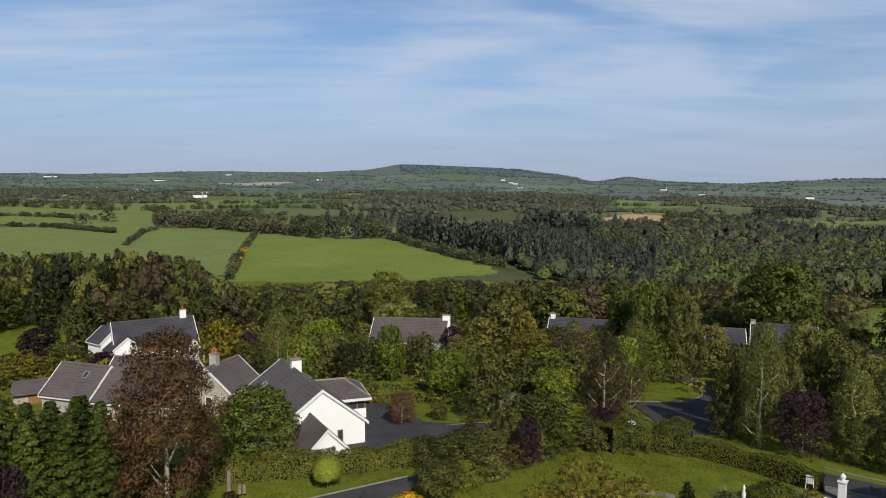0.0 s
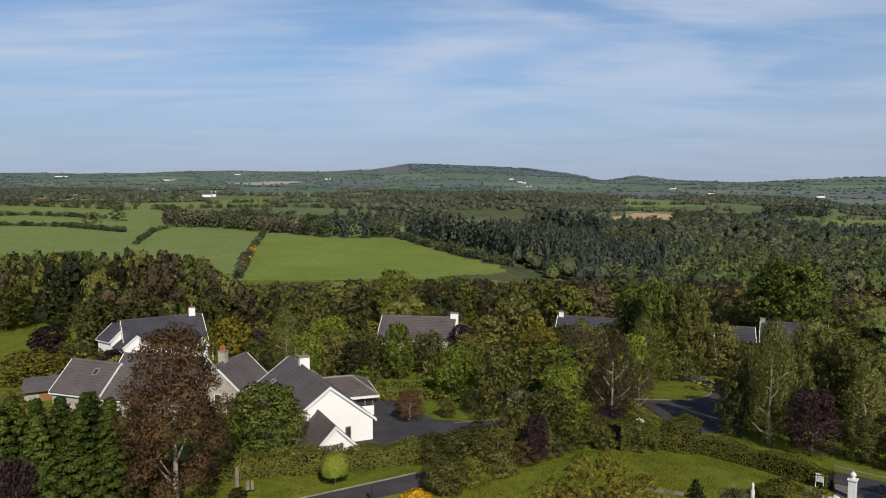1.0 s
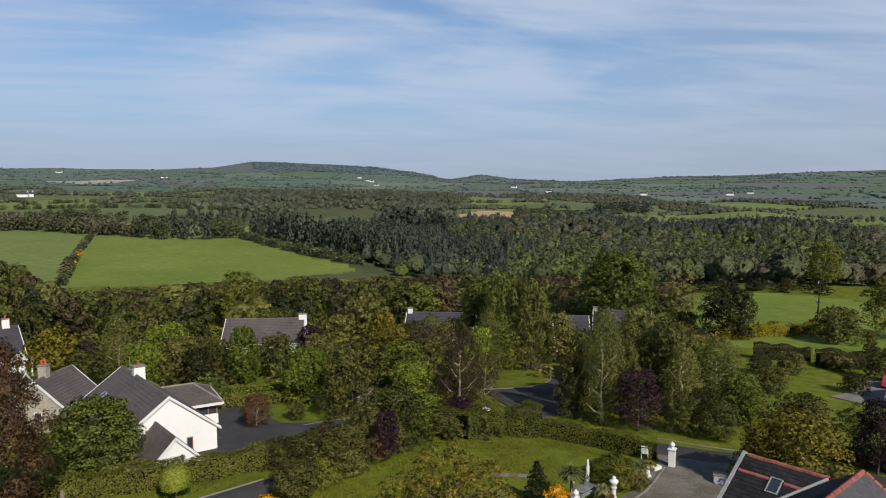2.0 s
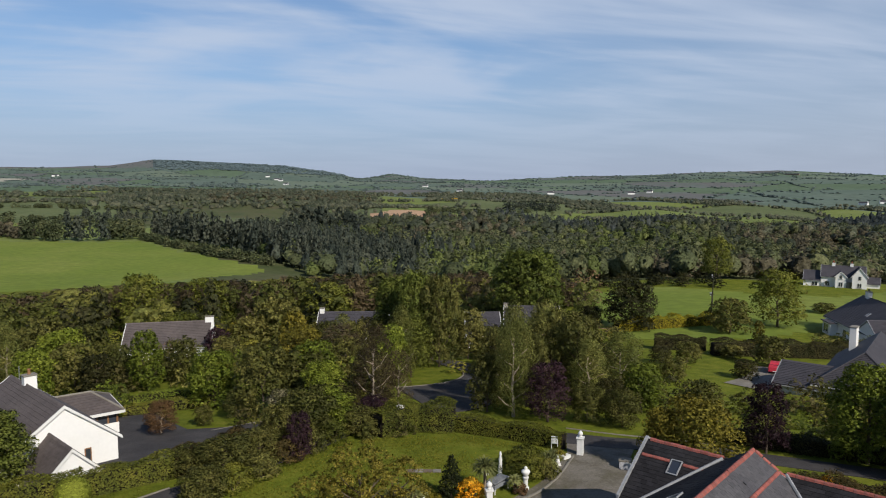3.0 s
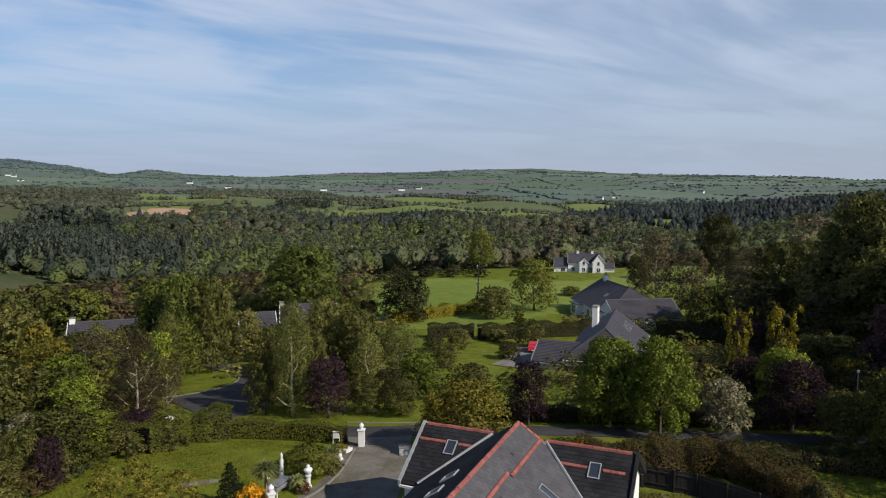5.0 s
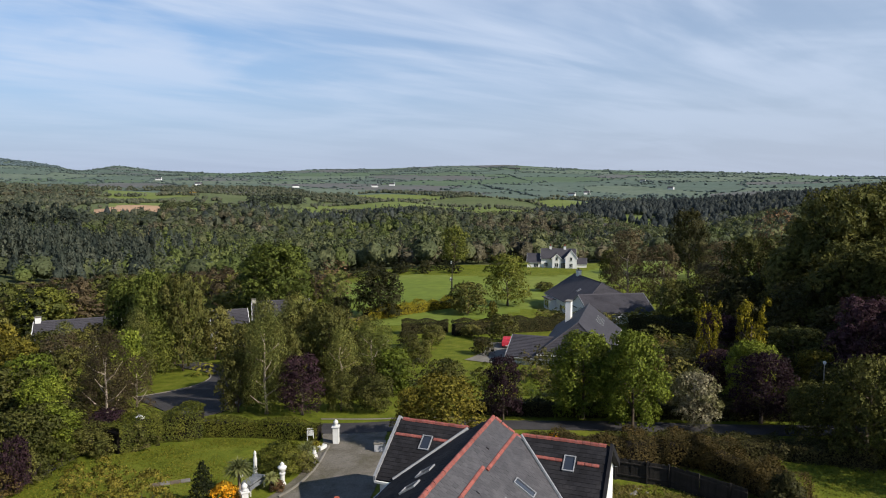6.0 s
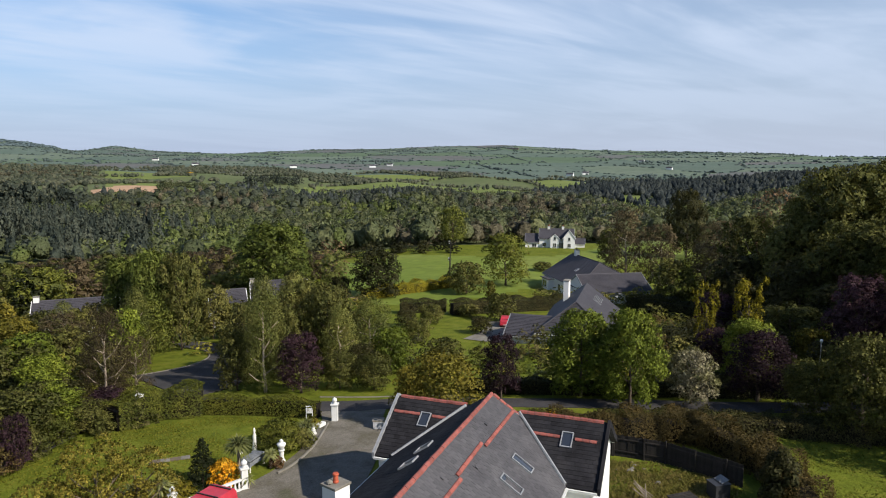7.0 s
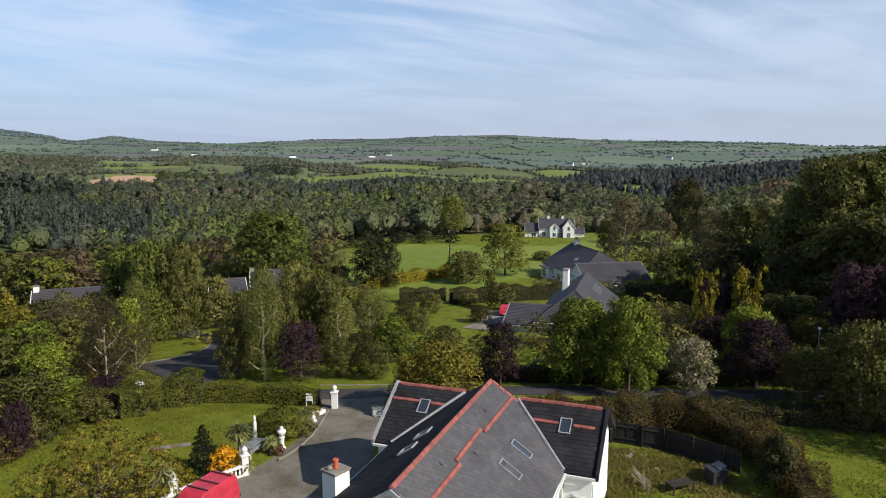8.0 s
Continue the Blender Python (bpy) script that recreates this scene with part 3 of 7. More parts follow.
ROAD = [(-48, 24), (-22, 37.6), (-9.6, 44.5), (-2.1, 48.8), (7, 54.6), (13, 60.2), (18.5, 61.6), (21.9, 57.5), (25.3, 52.6), (30.0, 48.1), (36, 44.6), (44, 37.4), (52, 29.5), (60, 21.5), (74, 8)]
strip("road", ROAD, [2.3, 2.3, 2.3, 2.3, 2.6, 3.0, 3.4, 3.0, 2.8, 3.2, 2.8, 2.6, 2.6, 2.6, 2.6], "tarmac", "narrow dark tarmac estate road between verges", "road", lift=0.06)
TURNING = [(17.5, 60), (24, 61), (26.5, 62.5), (29.3, 66.5), (31.5, 72), (34.5, 78), (36.5, 84), (36.5, 90), (35, 97), (32, 97.5), (31.6, 92), (32.4, 87), (31, 81.5), (28, 77.6), (24.6, 75.8), (20.5, 75.4), (20.5, 71), (20.5, 66)]
sheet("road", TURNING, "tarmac", "dark tarmac lane turning round a grassy island", "road", lift=0.075)
strip("trim", [(20.5, 75.6), (24.6, 76.0), (28, 77.8), (31, 81.7), (32.4, 87), (31.6, 92)], 0.16, "kerb", "pale concrete kerb round the grassy island", "kerb", lift=0.06, thick=0.10)
strip("driveway", [(13.5, 62), (8, 64), (3, 63.5), (-2, 62)], [3.6, 3.6, 4.2, 7], "tarmac", "dark tarmac drive to the white house", "driveway", lift=0.10)
sheet("driveway", [(-8.5, 57.5), (-6, 55.5), (2, 59), (2.5, 65.2), (-1.8, 66.3), (-3.6, 71), (-5.2, 76), (-9.6, 76), (-9, 64)], "tarmac", "dark tarmac parking area beside the white house", "driveway", lift=0.13)
strip("driveway", [(30.6, 48.6), (28, 44.6), (24.4, 40.4), (20.6, 37.4), (15, 34.5), (8, 30)], [6, 4.6, 5.4, 6.4, 8, 9], "gravel", "pale worn gravel drive with grass patches", "driveway", lift=0.05)
strip("driveway", [(63, 68), (69, 70.5), (76, 75)], [5, 5, 7], "kerb", "pale gravel drive beside the grey house", "driveway", lift=0.08)
strip("trim", [(26.1, 45.0), (23.1, 41.9), (20.7, 40.2), (19.2, 39.6)], 0.14, "kerb", "pale concrete edging beside the gravel drive", "edging", lift=0.04, thick=0.12)
for line in ([(-22, 39.0), (-9.9, 45.85), (-2.6, 50.0)], [(29.6, 52.4), (32.6, 49.6), (36.6, 46.8), (40.5, 43.6)]):
    strip("trim", line, 0.08, "kerb", "pale concrete kerb along the verge", "kerb", lift=0.03, thick=0.07)
strip("trim", [(0.3, 64.8), (3.4, 65.8), (8, 66.2), (12, 64.6)], 0.18, "kerb", "pale concrete kerb along the drive", "kerb", lift=0.05, thick=0.10)

# ---- trees: prototypes built once, then copied ----
def crown_cards(rg, centres, radii, n, size, up=0.25, droop=0.0, flat=1.0, aspect=0.62, wild=0.42):
    """Small bent leaf sprays scattered over the shells of a group of lobes, with normals that follow the lobes."""
    centres, radii = np.asarray(centres, float), np.asarray(radii, float)
    w = (radii.prod(1)) ** (2 / 3)
    which = rg.choice(len(centres), n, p=w / w.sum())
    d = rg.normal(size=(n, 3))
    d /= np.linalg.norm(d, axis=1)[:, None]
    d[:, 2] = np.where(d[:, 2] < -0.35, -d[:, 2] * 0.6, d[:, 2])
    reach = rg.uniform(0.55, 1.06, n) ** 0.6
    p = centres[which] + d * radii[which] * reach[:, None]
    nrm = d + rg.normal(size=(n, 3)) * wild
    nrm[:, 2] += up
    nrm /= np.linalg.norm(nrm, axis=1)[:, None]
    a = np.cross(nrm, rg.normal(size=(n, 3)))
    a[:, 2] -= droop
    a /= np.linalg.norm(a, axis=1)[:, None]
    b = np.cross(nrm, a)
    s = size * rg.uniform(0.6, 1.35, n)[:, None]
    bend = nrm * s * 0.28
    V = np.stack([p - a * s - bend, p - b * s * aspect + bend * 0.4, p + a * s - bend, p + b * s * aspect + bend * 0.4], 1)
    V[:, :, 2] = np.maximum(V[:, :, 2], 0.04)
    middle = (centres.min(0) + centres.max(0)) / 2
    spread = (centres.max(0) - centres.min(0)) / 2 + radii.mean(0)
    soft = d * 0.8 + (p - middle) / spread * 0.45 + nrm * 0.35
    soft /= np.linalg.norm(soft, axis=1)[:, None] + 1e-9
    return V.reshape(-1, 3), np.arange(4 * n).reshape(-1, 4), np.repeat(soft, 4, axis=0)


def lobes(rg, kind, H, W):
    """Lobes that make up a crown of that height and width, and the height at which it starts."""
    C, R = [], []
    low = {"maple": 0.03, "oak": 0.06, "olive": 0.02, "dark": 0.02, "golden": 0.02, "purple": 0.06, "brownleaf": 0.1, "lime": 0.16, "willow": 0.02, "bare": 0.25, "blossom": 0.08, "yellowgreen": 0.08}.get(kind, 0.05) * H
    n = {"oak": 84, "lime": 90, "maple": 74, "sycamore": 96, "willow": 70, "brownleaf": 84, "airy": 90}.get(kind, 56)
    for i in range(n):
        k = (i + 0.5) / n
        z = low + (H - low) * (0.06 + 0.9 * k)
        u = (z - low) / (H - low)
        profile = {"flame": 0.3 + 0.7 * u ** 0.8, "willow": (1 - u ** 2.2) ** 0.5 * (0.72 + 0.28 * min(1, u * 4)), "brownleaf": (1 - abs(2 * u - 0.85) ** 2.4 / 1.6) ** 0.5 if u < 0.98 else 0.2}.get(kind, max(0.05, 1 - abs(2 * u - 0.8) ** 2.2 / 1.7) ** 0.5)
        rad = W / 2 * profile
        ang = i * 2.4 + rg.uniform(-0.5, 0.5)
        lob = W * (rg.uniform(0.06, 0.1) if kind in ("flame", "airy") else rg.uniform(0.1, 0.18))
        off = max(0, rad - lob * 0.7) * rg.uniform(0.62, 1.12)
        C.append((off * math.cos(ang), off * math.sin(ang), min(z, H - lob * 0.8)))
        R.append((lob, lob, lob * (2.6 if kind == "flame" else 1.5 if kind == "willow" else 0.9) * rg.uniform(0.85, 1.15)))
    C.append((0, 0, low + (H - low) * 0.45))
    k = 0.14 if kind in ("bare", "flame", "airy") else 0.36
    R.append((W * k, W * k, (H - low) * 0.38))
    return C, R, low


def trunk_mesh(rg, H, W, low, thick, lean=0.03, limbs=7, mat="bark"):
    bm = bmesh.new()
    top = H * 0.72
    pts = [(rg.normal() * lean * z, rg.normal() * lean * z, z) for z in np.linspace(-0.5, top, 6)]
    tube(bm, pts, [thick * (1.25 if i == 0 else 1) * (1 - 0.15 * i) for i in range(6)], 7)
    for k in range(limbs):
        z = low * 0.8 + (top - low) * (k + 0.6) / limbs * 0.9
        a = k * 2.4 + rg.uniform(-0.4, 0.4)
        L = W * 0.4 * (1 - 0.35 * k / limbs)
        s = (0, 0, z)
        e = (L * math.cos(a), L * math.sin(a), z + L * rg.uniform(0.5, 0.9))
        m = (e[0] * 0.5, e[1] * 0.5, z + (e[2] - z) * 0.35)
        tube(bm, [s, m, e], [thick * 0.45, thick * 0.3, thick * 0.1], 5)
    me = bpy.data.meshes.new("trunk")
    bmesh.ops.recalc_face_normals(bm, faces=bm.faces[:])
    bm.to_mesh(me)
    bm.free()
    me.materials.append(MATS[mat])
    me.polygons.foreach_set("use_smooth", np.ones(len(me.polygons), bool))
    return me


SIZES = {"sycamore": (7.5, 6.4), "maple": (6.5, 5.4), "oak": (13, 11), "olive": (5, 5), "dark": (7, 7), "golden": (5, 4.5), "lime": (13, 11), "airy": (6.5, 4.6), "twiggy": (9, 6), "flame": (9, 3.4), "purple": (5.5, 4.4), "brownleaf": (9, 6), "willow": (10, 6), "blossom": (4.5, 4.1), "yellowgreen": (8, 7), "bare": (11, 7)}
LEAVES = {"sycamore": (15000, 0.12), "maple": (10500, 0.115), "oak": (8200, 0.19), "olive": (7000, 0.105), "dark": (7000, 0.14), "golden": (6400, 0.1), "lime": (9500, 0.17), "airy": (7200, 0.085), "twiggy": (11000, 0.085), "flame": (5200, 0.11), "purple": (6800, 0.1), "brownleaf": (22000, 0.085), "willow": (13000, 0.1), "blossom": (5600, 0.1), "yellowgreen": (7000, 0.14), "bare": (1500, 0.11)}
# nearer trees carry more and finer leaves
DETAIL = ((70, 1.2, 1.06), (106, 0.52, 1.65), (9999, 0.4, 1.85))
PROTO = {}


def tree_meshes(kind, variant, tier=0):
    """Trunk and crown of a kind of tree; tier: how far off it stands."""
    if (kind, variant, tier) in PROTO:
        return PROTO[kind, variant, tier]
    _, many, large = DETAIL[tier]
    rg = np.random.default_rng(100 * variant + sum(map(ord, kind)))
    if kind in ("cypress", "cone", "topiary"):
        H, W = {"cypress": (7.4, 3.2), "cone": (3.2, 1.9), "topiary": (2.2, 2.3)}[kind]
        C, R = [], []
        if kind == "topiary":
            C, R, n, size = [(0, 0, 1.15)], [(1.08, 1.08, 1.02)], 7600, 0.055
        else:
            for i in range(60):
                u = (i + 0.5) / 60
                rad = W / 2 * (1 - u ** 1.7) ** 0.8 * (0.9 + 0.1 * math.sin(i * 1.7))
                lob = W * (0.17 - 0.08 * u)
                off = max(0, rad - lob * 0.5)
                C.append((off * math.cos(i * 2.4), off * math.sin(i * 2.4), H * u * 0.97))
                R.append((lob, lob, lob * 0.8))
            C.append((0, 0, H * 0.4))
            R.append((W * 0.27, W * 0.27, H * 0.38))
            n, size = (13000, 0.105) if kind == "cypress" else (4200, 0.07)
        V, F, N = crown_cards(rg, C, R, n, size, up=0.5)
        crown = mesh_from("crown", V, F, [kind], normals=N)
        trunk = trunk_mesh(rg, H * 0.5, W * 0.3, 0.2, 0.12, limbs=2)
    else:
        H, W = SIZES[kind]
        n, size = int(LEAVES[kind][0] * many), LEAVES[kind][1] * large
        C, R, low = lobes(rg, kind, H, W)
        V, F, N = crown_cards(rg, C, R, n, size, wild=0.8 if tier == 0 else 0.5, droop=0.9 if kind == "willow" else 1.6 if kind == "flame" else 0.0, aspect=0.45 if kind in ("willow", "flame") else 0.62 + 0.14 * tier)
        crown = mesh_from("crown", V, F, [kind + "_clump" * tier], normals=N)
        trunk = trunk_mesh(rg, H, W, low + 0.3, 0.016 * H + 0.05, limbs=22 if kind in ("bare", "airy") else 8, mat="bark_pale" if kind in ("willow", "brownleaf", "twiggy") else "bark")
    PROTO[kind, variant, tier] = trunk, crown, H, W
    return PROTO[kind, variant, tier]


LABELS = {"sycamore": "dense round-crowned tree in deep green leaf", "maple": "leafy broad tree with fresh bright green leaves", "oak": "large round-crowned tree in mid-green leaf", "olive": "bushy garden tree with dull olive-green leaves", "dark": "dense dark green evergreen tree", "twiggy": "twiggy olive-brown tree coming into leaf", "airy": "loose yellow-olive shrub tree with open twiggy branches", "lime": "tall round-crowned tree in fresh green leaf", "flame": "slim upright tree with vertical golden-yellow branches", "golden": "shrubby tree with golden yellow-green leaves", "purple": "small ornamental tree with dark purple leaves", "brownleaf": "upright tree with reddish-brown young leaves", "willow": "slender weeping birch with hanging pale green twigs", "blossom": "small garden tree flecked with white blossom", "yellowgreen": "rounded tree in fresh yellow-green leaf", "bare": "tree with bare tan branches just coming into leaf", "cypress": "tall dense green conifer in a screen of conifers", "cone": "small dark conical conifer", "topiary": "clipped ball-shaped bright green bush on the verge"}
counter = {}


def plant(kind, x, y, h, w, group="garden trees", turn=None):
    counter[kind] = counter.get(kind, 0) + 1
    trunk, crown, H, W = tree_meshes(kind, counter[kind] % 3, next(i for i, d in enumerate(DETAIL) if math.hypot(x, y) < d[0]))
    rot = random.uniform(0, 360) if turn is None else turn
    ob = thing("bush" if kind == "topiary" else "tree", LABELS[kind], "bush" if kind == "topiary" else "tree", group=group)
    ob.matrix_basis = pose(x, y, ground_z(x, y), 0, 0, rot) @ Matrix.Diagonal((w / W, w / W, h / H, 1))
    for n, me in (("trunk", trunk), ("crown", crown)):
        o = new(n, me)
        o.parent = ob
    return ob


GARDEN = """
sycamore -14.9 54.4 5.9 6.6
olive -57.0 105.0 3.6 6.0
olive -52.5 103.5 3.2 5.0
purple -50.6 102.0 3.6 4.4
olive -60.5 108.5 4.0 5.5
brownleaf -17.8 43.5 12.3 6.9
topiary -8.2 47.9 2.5 2.3
cypress -27.2 41.9 8.4 4.2
cypress -26.4 43.0 7.9 4.0
cypress -25.0 43.3 7.9 4.2
cypress -24.2 44.9 7.7 4.2
cypress -22.9 45.5 7.2 4.0
cypress -21.6 46.2 6.7 3.8
cypress -27.6 40.4 9.1 4.4
cypress -29.4 41.6 9.0 4.4
cypress -25.6 41.6 7.2 3.8
cypress -23.9 43.3 7.0 3.8
cypress -22.4 44.3 6.6 3.6
cypress -24.6 46.4 7.4 3.8
purple -20.7 31.8 8.3 2.7
yellowgreen -33.2 102.7 7.9 7.2
purple -30.5 107.8 5.3 4.1
golden -60.8 97.4 4.4 8.6
golden -57.3 97.7 3.9 6.6
purple -68.5 116.3 5.3 7.2
maple -7.0 91.7 7.5 4.3
olive -15.3 93.7 6.5 6.3
maple -19.3 102.2 7.3 4.1
olive -11.1 97.4 5.6 4.9
olive -3.0 94.9 6.0 5.1
bare -4.9 97.9 5.3 3.3
blossom -23.5 124.0 4.6 4.0
blossom 15.5 124.0 5.4 2.8
blossom -76.0 190.0 9.0 5.2
blossom -71.0 192.0 8.0 4.4
maple 0.7 76.6 6.1 5.8
olive 5.3 69.8 7.0 5.8
lime 24.4 82.8 7.7 6.1
oak -82.0 146.0 9.0 9.6
oak -92.0 141.0 9.0 10.0
twiggy -75.0 140.0 7.0 6.0
olive 41.2 97.4 4.8 6.0
olive 37.7 97.4 7.8 6.7
olive 45.0 98.6 4.6 5.6
olive 17.6 73.6 4.2 4.6
willow 33.5 96.3 9.8 7.4
olive 28.8 64.6 8.0 4.6
blossom 6.6 66.0 3.0 2.6
olive 7.8 56.4 4.6 5.3
maple 10.4 71.2 6.7 5.8
golden 12.9 107.2 7.7 4.7
olive 11.2 117.5 9.0 8.8
twiggy 15.6 84.6 7.2 5.7
twiggy 15.2 64.2 8.5 4.9
twiggy 17.7 64.3 5.9 3.1
olive 25.3 60.0 5.6 3.8
sycamore 28.4 93.8 13.5 6.4
sycamore 26.8 100.5 12.7 6.0
olive 30.9 90.9 13.0 6.0
olive 31.4 67.4 7.9 4.6
olive 30.2 60.6 7.4 4.4
sycamore 56.0 115.2 16.4 14.3
lime 41.9 101.8 4.6 5.9
dark 78.5 115.0 9.7 10.8
willow 37.1 71.0 10.1 6.7
willow 42.3 63.3 7.6 6.6
willow 37.3 61.7 6.8 4.8
willow 26.9 57.5 10.4 4.6
purple 29.1 54.9 5.5 4.4
olive 32.6 54.0 3.6 3.4
olive 34.7 51.5 3.4 3.6
maple 40.6 57.2 4.8 4.3
olive 45.0 53.8 3.6 4.6
golden 30.4 40.2 4.8 3.4
golden 32.2 39.0 5.7 6.4
purple 41.6 42.0 5.7 3.6
maple 47.0 37.6 7.6 6.3
maple 47.8 33.1 8.1 5.3
flame 66.5 37.2 9.4 3.2
flame 70.1 34.5 9.6 4.0
purple 61.6 33.5 5.2 4.0
maple 61.2 29.9 6.3 5.3
purple 57.1 26.9 6.0 6.0
blossom 52.1 30.1 4.7 4.1
olive 56.0 22.0 4.7 4.9
olive 54.3 17.9 7.6 6.0
purple 71.2 24.1 9.5 6.7
dark 67.6 25.2 3.7 4.8
olive 78.2 33.6 5.6 8.5
dark 97.8 50.6 10.3 9.1
dark 92.4 38.7 9.0 9.9
dark 87.1 30.1 6.2 10.6
olive 105.2 39.0 19.9 15.3
olive 112.7 35.5 18.9 17.3
olive 109.3 44.8 16.3 11.6
bare 118.2 54.5 19.4 9.3
olive 115.2 56.1 15.5 12.6
olive 103.3 43.6 12.7 12.8
olive 92.8 32.0 12.9 12.8
twiggy 123.4 66.4 15.3 10.1
dark 180.4 107.8 19.6 13.0
twiggy 122.3 87.0 17.3 9.8
twiggy 124.5 80.3 14.7 8.2
olive 152.5 113.6 9.6 6.8
oak 107.5 107.7 11.6 10.5
olive 94.6 106.1 6.5 8.4
lime 146.3 171.1 13.7 10.3
golden 80.3 83.9 5.6 1.9
olive 75.8 77.1 4.4 4.7
olive 66.3 82.8 3.0 4.2
dark 62.3 83.4 2.5 3.8
olive 130.1 117.2 2.2 5.2
airy 7.6 35.4 6.9 4.6
airy 9.8 36.1 5.6 4.2
airy 5.9 36.9 5.0 4.2
purple 6.5 51.6 3.8 2.2
olive 5.4 55.7 3.8 3.1
maple 9.2 59.3 3.7 6.8
olive 12.3 56.7 2.2 4.4
purple 13.9 58.4 2.7 3.9
olive 3.6 52.9 2.5 4.2
olive 1.2 51.0 2.8 4.6
olive -1.2 52.0 2.2 3.3
olive -0.3 47.0 2.3 3.6
dark 11.1 63.0 3.4 4.4
olive 3.3 69.9 2.8 3.7
brownleaf -4.0 65.9 3.1 2.9
olive -0.4 68.0 1.8 2.0
olive -23.2 109.5 7.7 6.3
willow -23.4 97.2 9.1 5.6
maple -18.5 108.4 7.2 5.5
golden -17.4 55.3 4.7 2.0
dark -23.5 81.7 4.2 4.3
olive 37.6 70.6 9.9 5.9
olive 38.2 65.7 9.2 5.8
bare 76.0 128.0 11.3 8.5
cone 14.9 41.0 3.2 1.9
olive 17.2 102.6 6.4 4.5
willow 19.8 104.1 7.0 4.6
olive 20.4 97.9 6.5 4.3
dark 23.0 101.4 6.8 4.1
olive 24.5 99.0 6.7 4.4
olive 16.4 106.8 5.7 4.3
willow 22.6 80.9 9.1 4.2
maple 20.4 77.3 7.4 4.0
olive 32.5 77.5 6.6 5.1
dark 36.8 82.1 6.6 5.1
olive 40.1 82.8 7.1 6.1
willow 40.8 80.2 8.1 5.4
olive 42.4 77.1 7.9 5.3
olive 6.8 115.8 6.3 6.5
golden 5.5 117.9 5.5 5.9
maple 10.5 119.5 6.3 6.0
oak -4.0 127.9 6.3 8.5
oak -12.0 149.5 11.7 10.3
oak 0.2 148.0 10.4 11.2
oak 22.8 138.1 9.7 10.6
olive -23.4 119.7 7.9 7.3
olive -17.1 116.7 6.7 5.9
olive -11.1 105.4 3.9 4.2
dark -12.6 91.1 5.2 4.3
maple -18.7 88.0 6.8 4.5
olive -26.9 96.3 5.3 5.7
olive -43.5 126.7 9.4 8.8
dark -55.9 124.0 10.0 9.0
olive -61.6 119.0 9.6 8.8
purple 1.6 112.0 5.4 4.5
olive 2.7 104.0 4.8 5.2
olive 9.4 69.4 6.1 5.9
maple 10.4 65.2 5.3 4.5
olive 16.0 82.5 5.6 5.6
golden 11.8 89.3 6.9 6.0
olive 27.8 96.1 9.3 6.6
sycamore 32.4 98.9 9.7 6.5
olive 34.5 94.0 7.2 6.0
olive 16.4 70.2 4.1 4.9
olive 47.1 83.7 8.1 6.4
dark 72.3 119.9 4.6 5.3
olive 43.4 60.1 3.5 3.8
dark 37.1 57.1 3.3 3.5
olive 56.4 72.9 3.2 4.0
dark 66.8 71.8 2.5 3.6
olive 75.0 83.3 2.0 3.7
dark 54.5 33.8 1.5 4.4
dark 58.8 30.3 1.4 4.5
dark 74.7 46.7 3.0 7.4
dark 80.2 45.4 3.5 6.1
dark 79.8 37.4 4.8 7.3
dark 83.9 32.9 4.4 7.5
olive 108.9 67.6 9.1 7.6
twiggy 115.1 64.9 11.8 9.5
purple 88.1 47.6 5.8 6.6
olive 123.3 85.6 1.9 4.4
dark 63.2 19.7 4.4 5.6
olive 91.8 28.5 10.5 11.0
golden 74.5 29.6 3.8 4.0
oak 54 7.5 10 7
oak 60 10.5 11 8
dark 66 14 12 8
oak 73 13 14 9
dark 80 19 14 10
oak 88 22 15 11
dark 97 26 15 11
oak 71 4 14 10
"""
for row in GARDEN.strip().splitlines():
    k, *v = row.split()
    x, y, h, w = map(float, v)
    if not inside(x, y, TURNING):
        plant(k, x, y, h, w)


# ---- woods: thousands of trees, joined ----
def crown_lump(rg, kind, fine):
    """A closed, lumpy crown of few faces, 1 high and 1 wide."""
    bm = bmesh.new()
    bmesh.ops.create_icosphere(bm, subdivisions=fine, radius=1.0)
    V = np.array([v.co[:] for v in bm.verts])
    F = np.array([[v.index for v in f.verts] for f in bm.faces])
    bm.free()
    bumps = rg.normal(size=(9, 3))
    bumps /= np.linalg.norm(bumps, axis=1)[:, None]
    V *= (0.78 + 0.3 * np.maximum(0, V @ bumps.T - 0.45).max(1) / 0.55 + rg.uniform(-0.05, 0.05, len(V)))[:, None]
    z = np.clip(V[:, 2] * 0.5 + 0.5, 0, 1.05)
    if kind == "pine":
        wide = (1.03 - np.minimum(z, 1)) ** 0.55 * 0.62
        return np.stack([V[:, 0] * wide, V[:, 1] * wide, 0.04 + 0.96 * z ** 1.15], 1), F
    return np.stack([V[:, 0] * 0.48, V[:, 1] * 0.48, 0.05 + 0.9 * z], 1), F


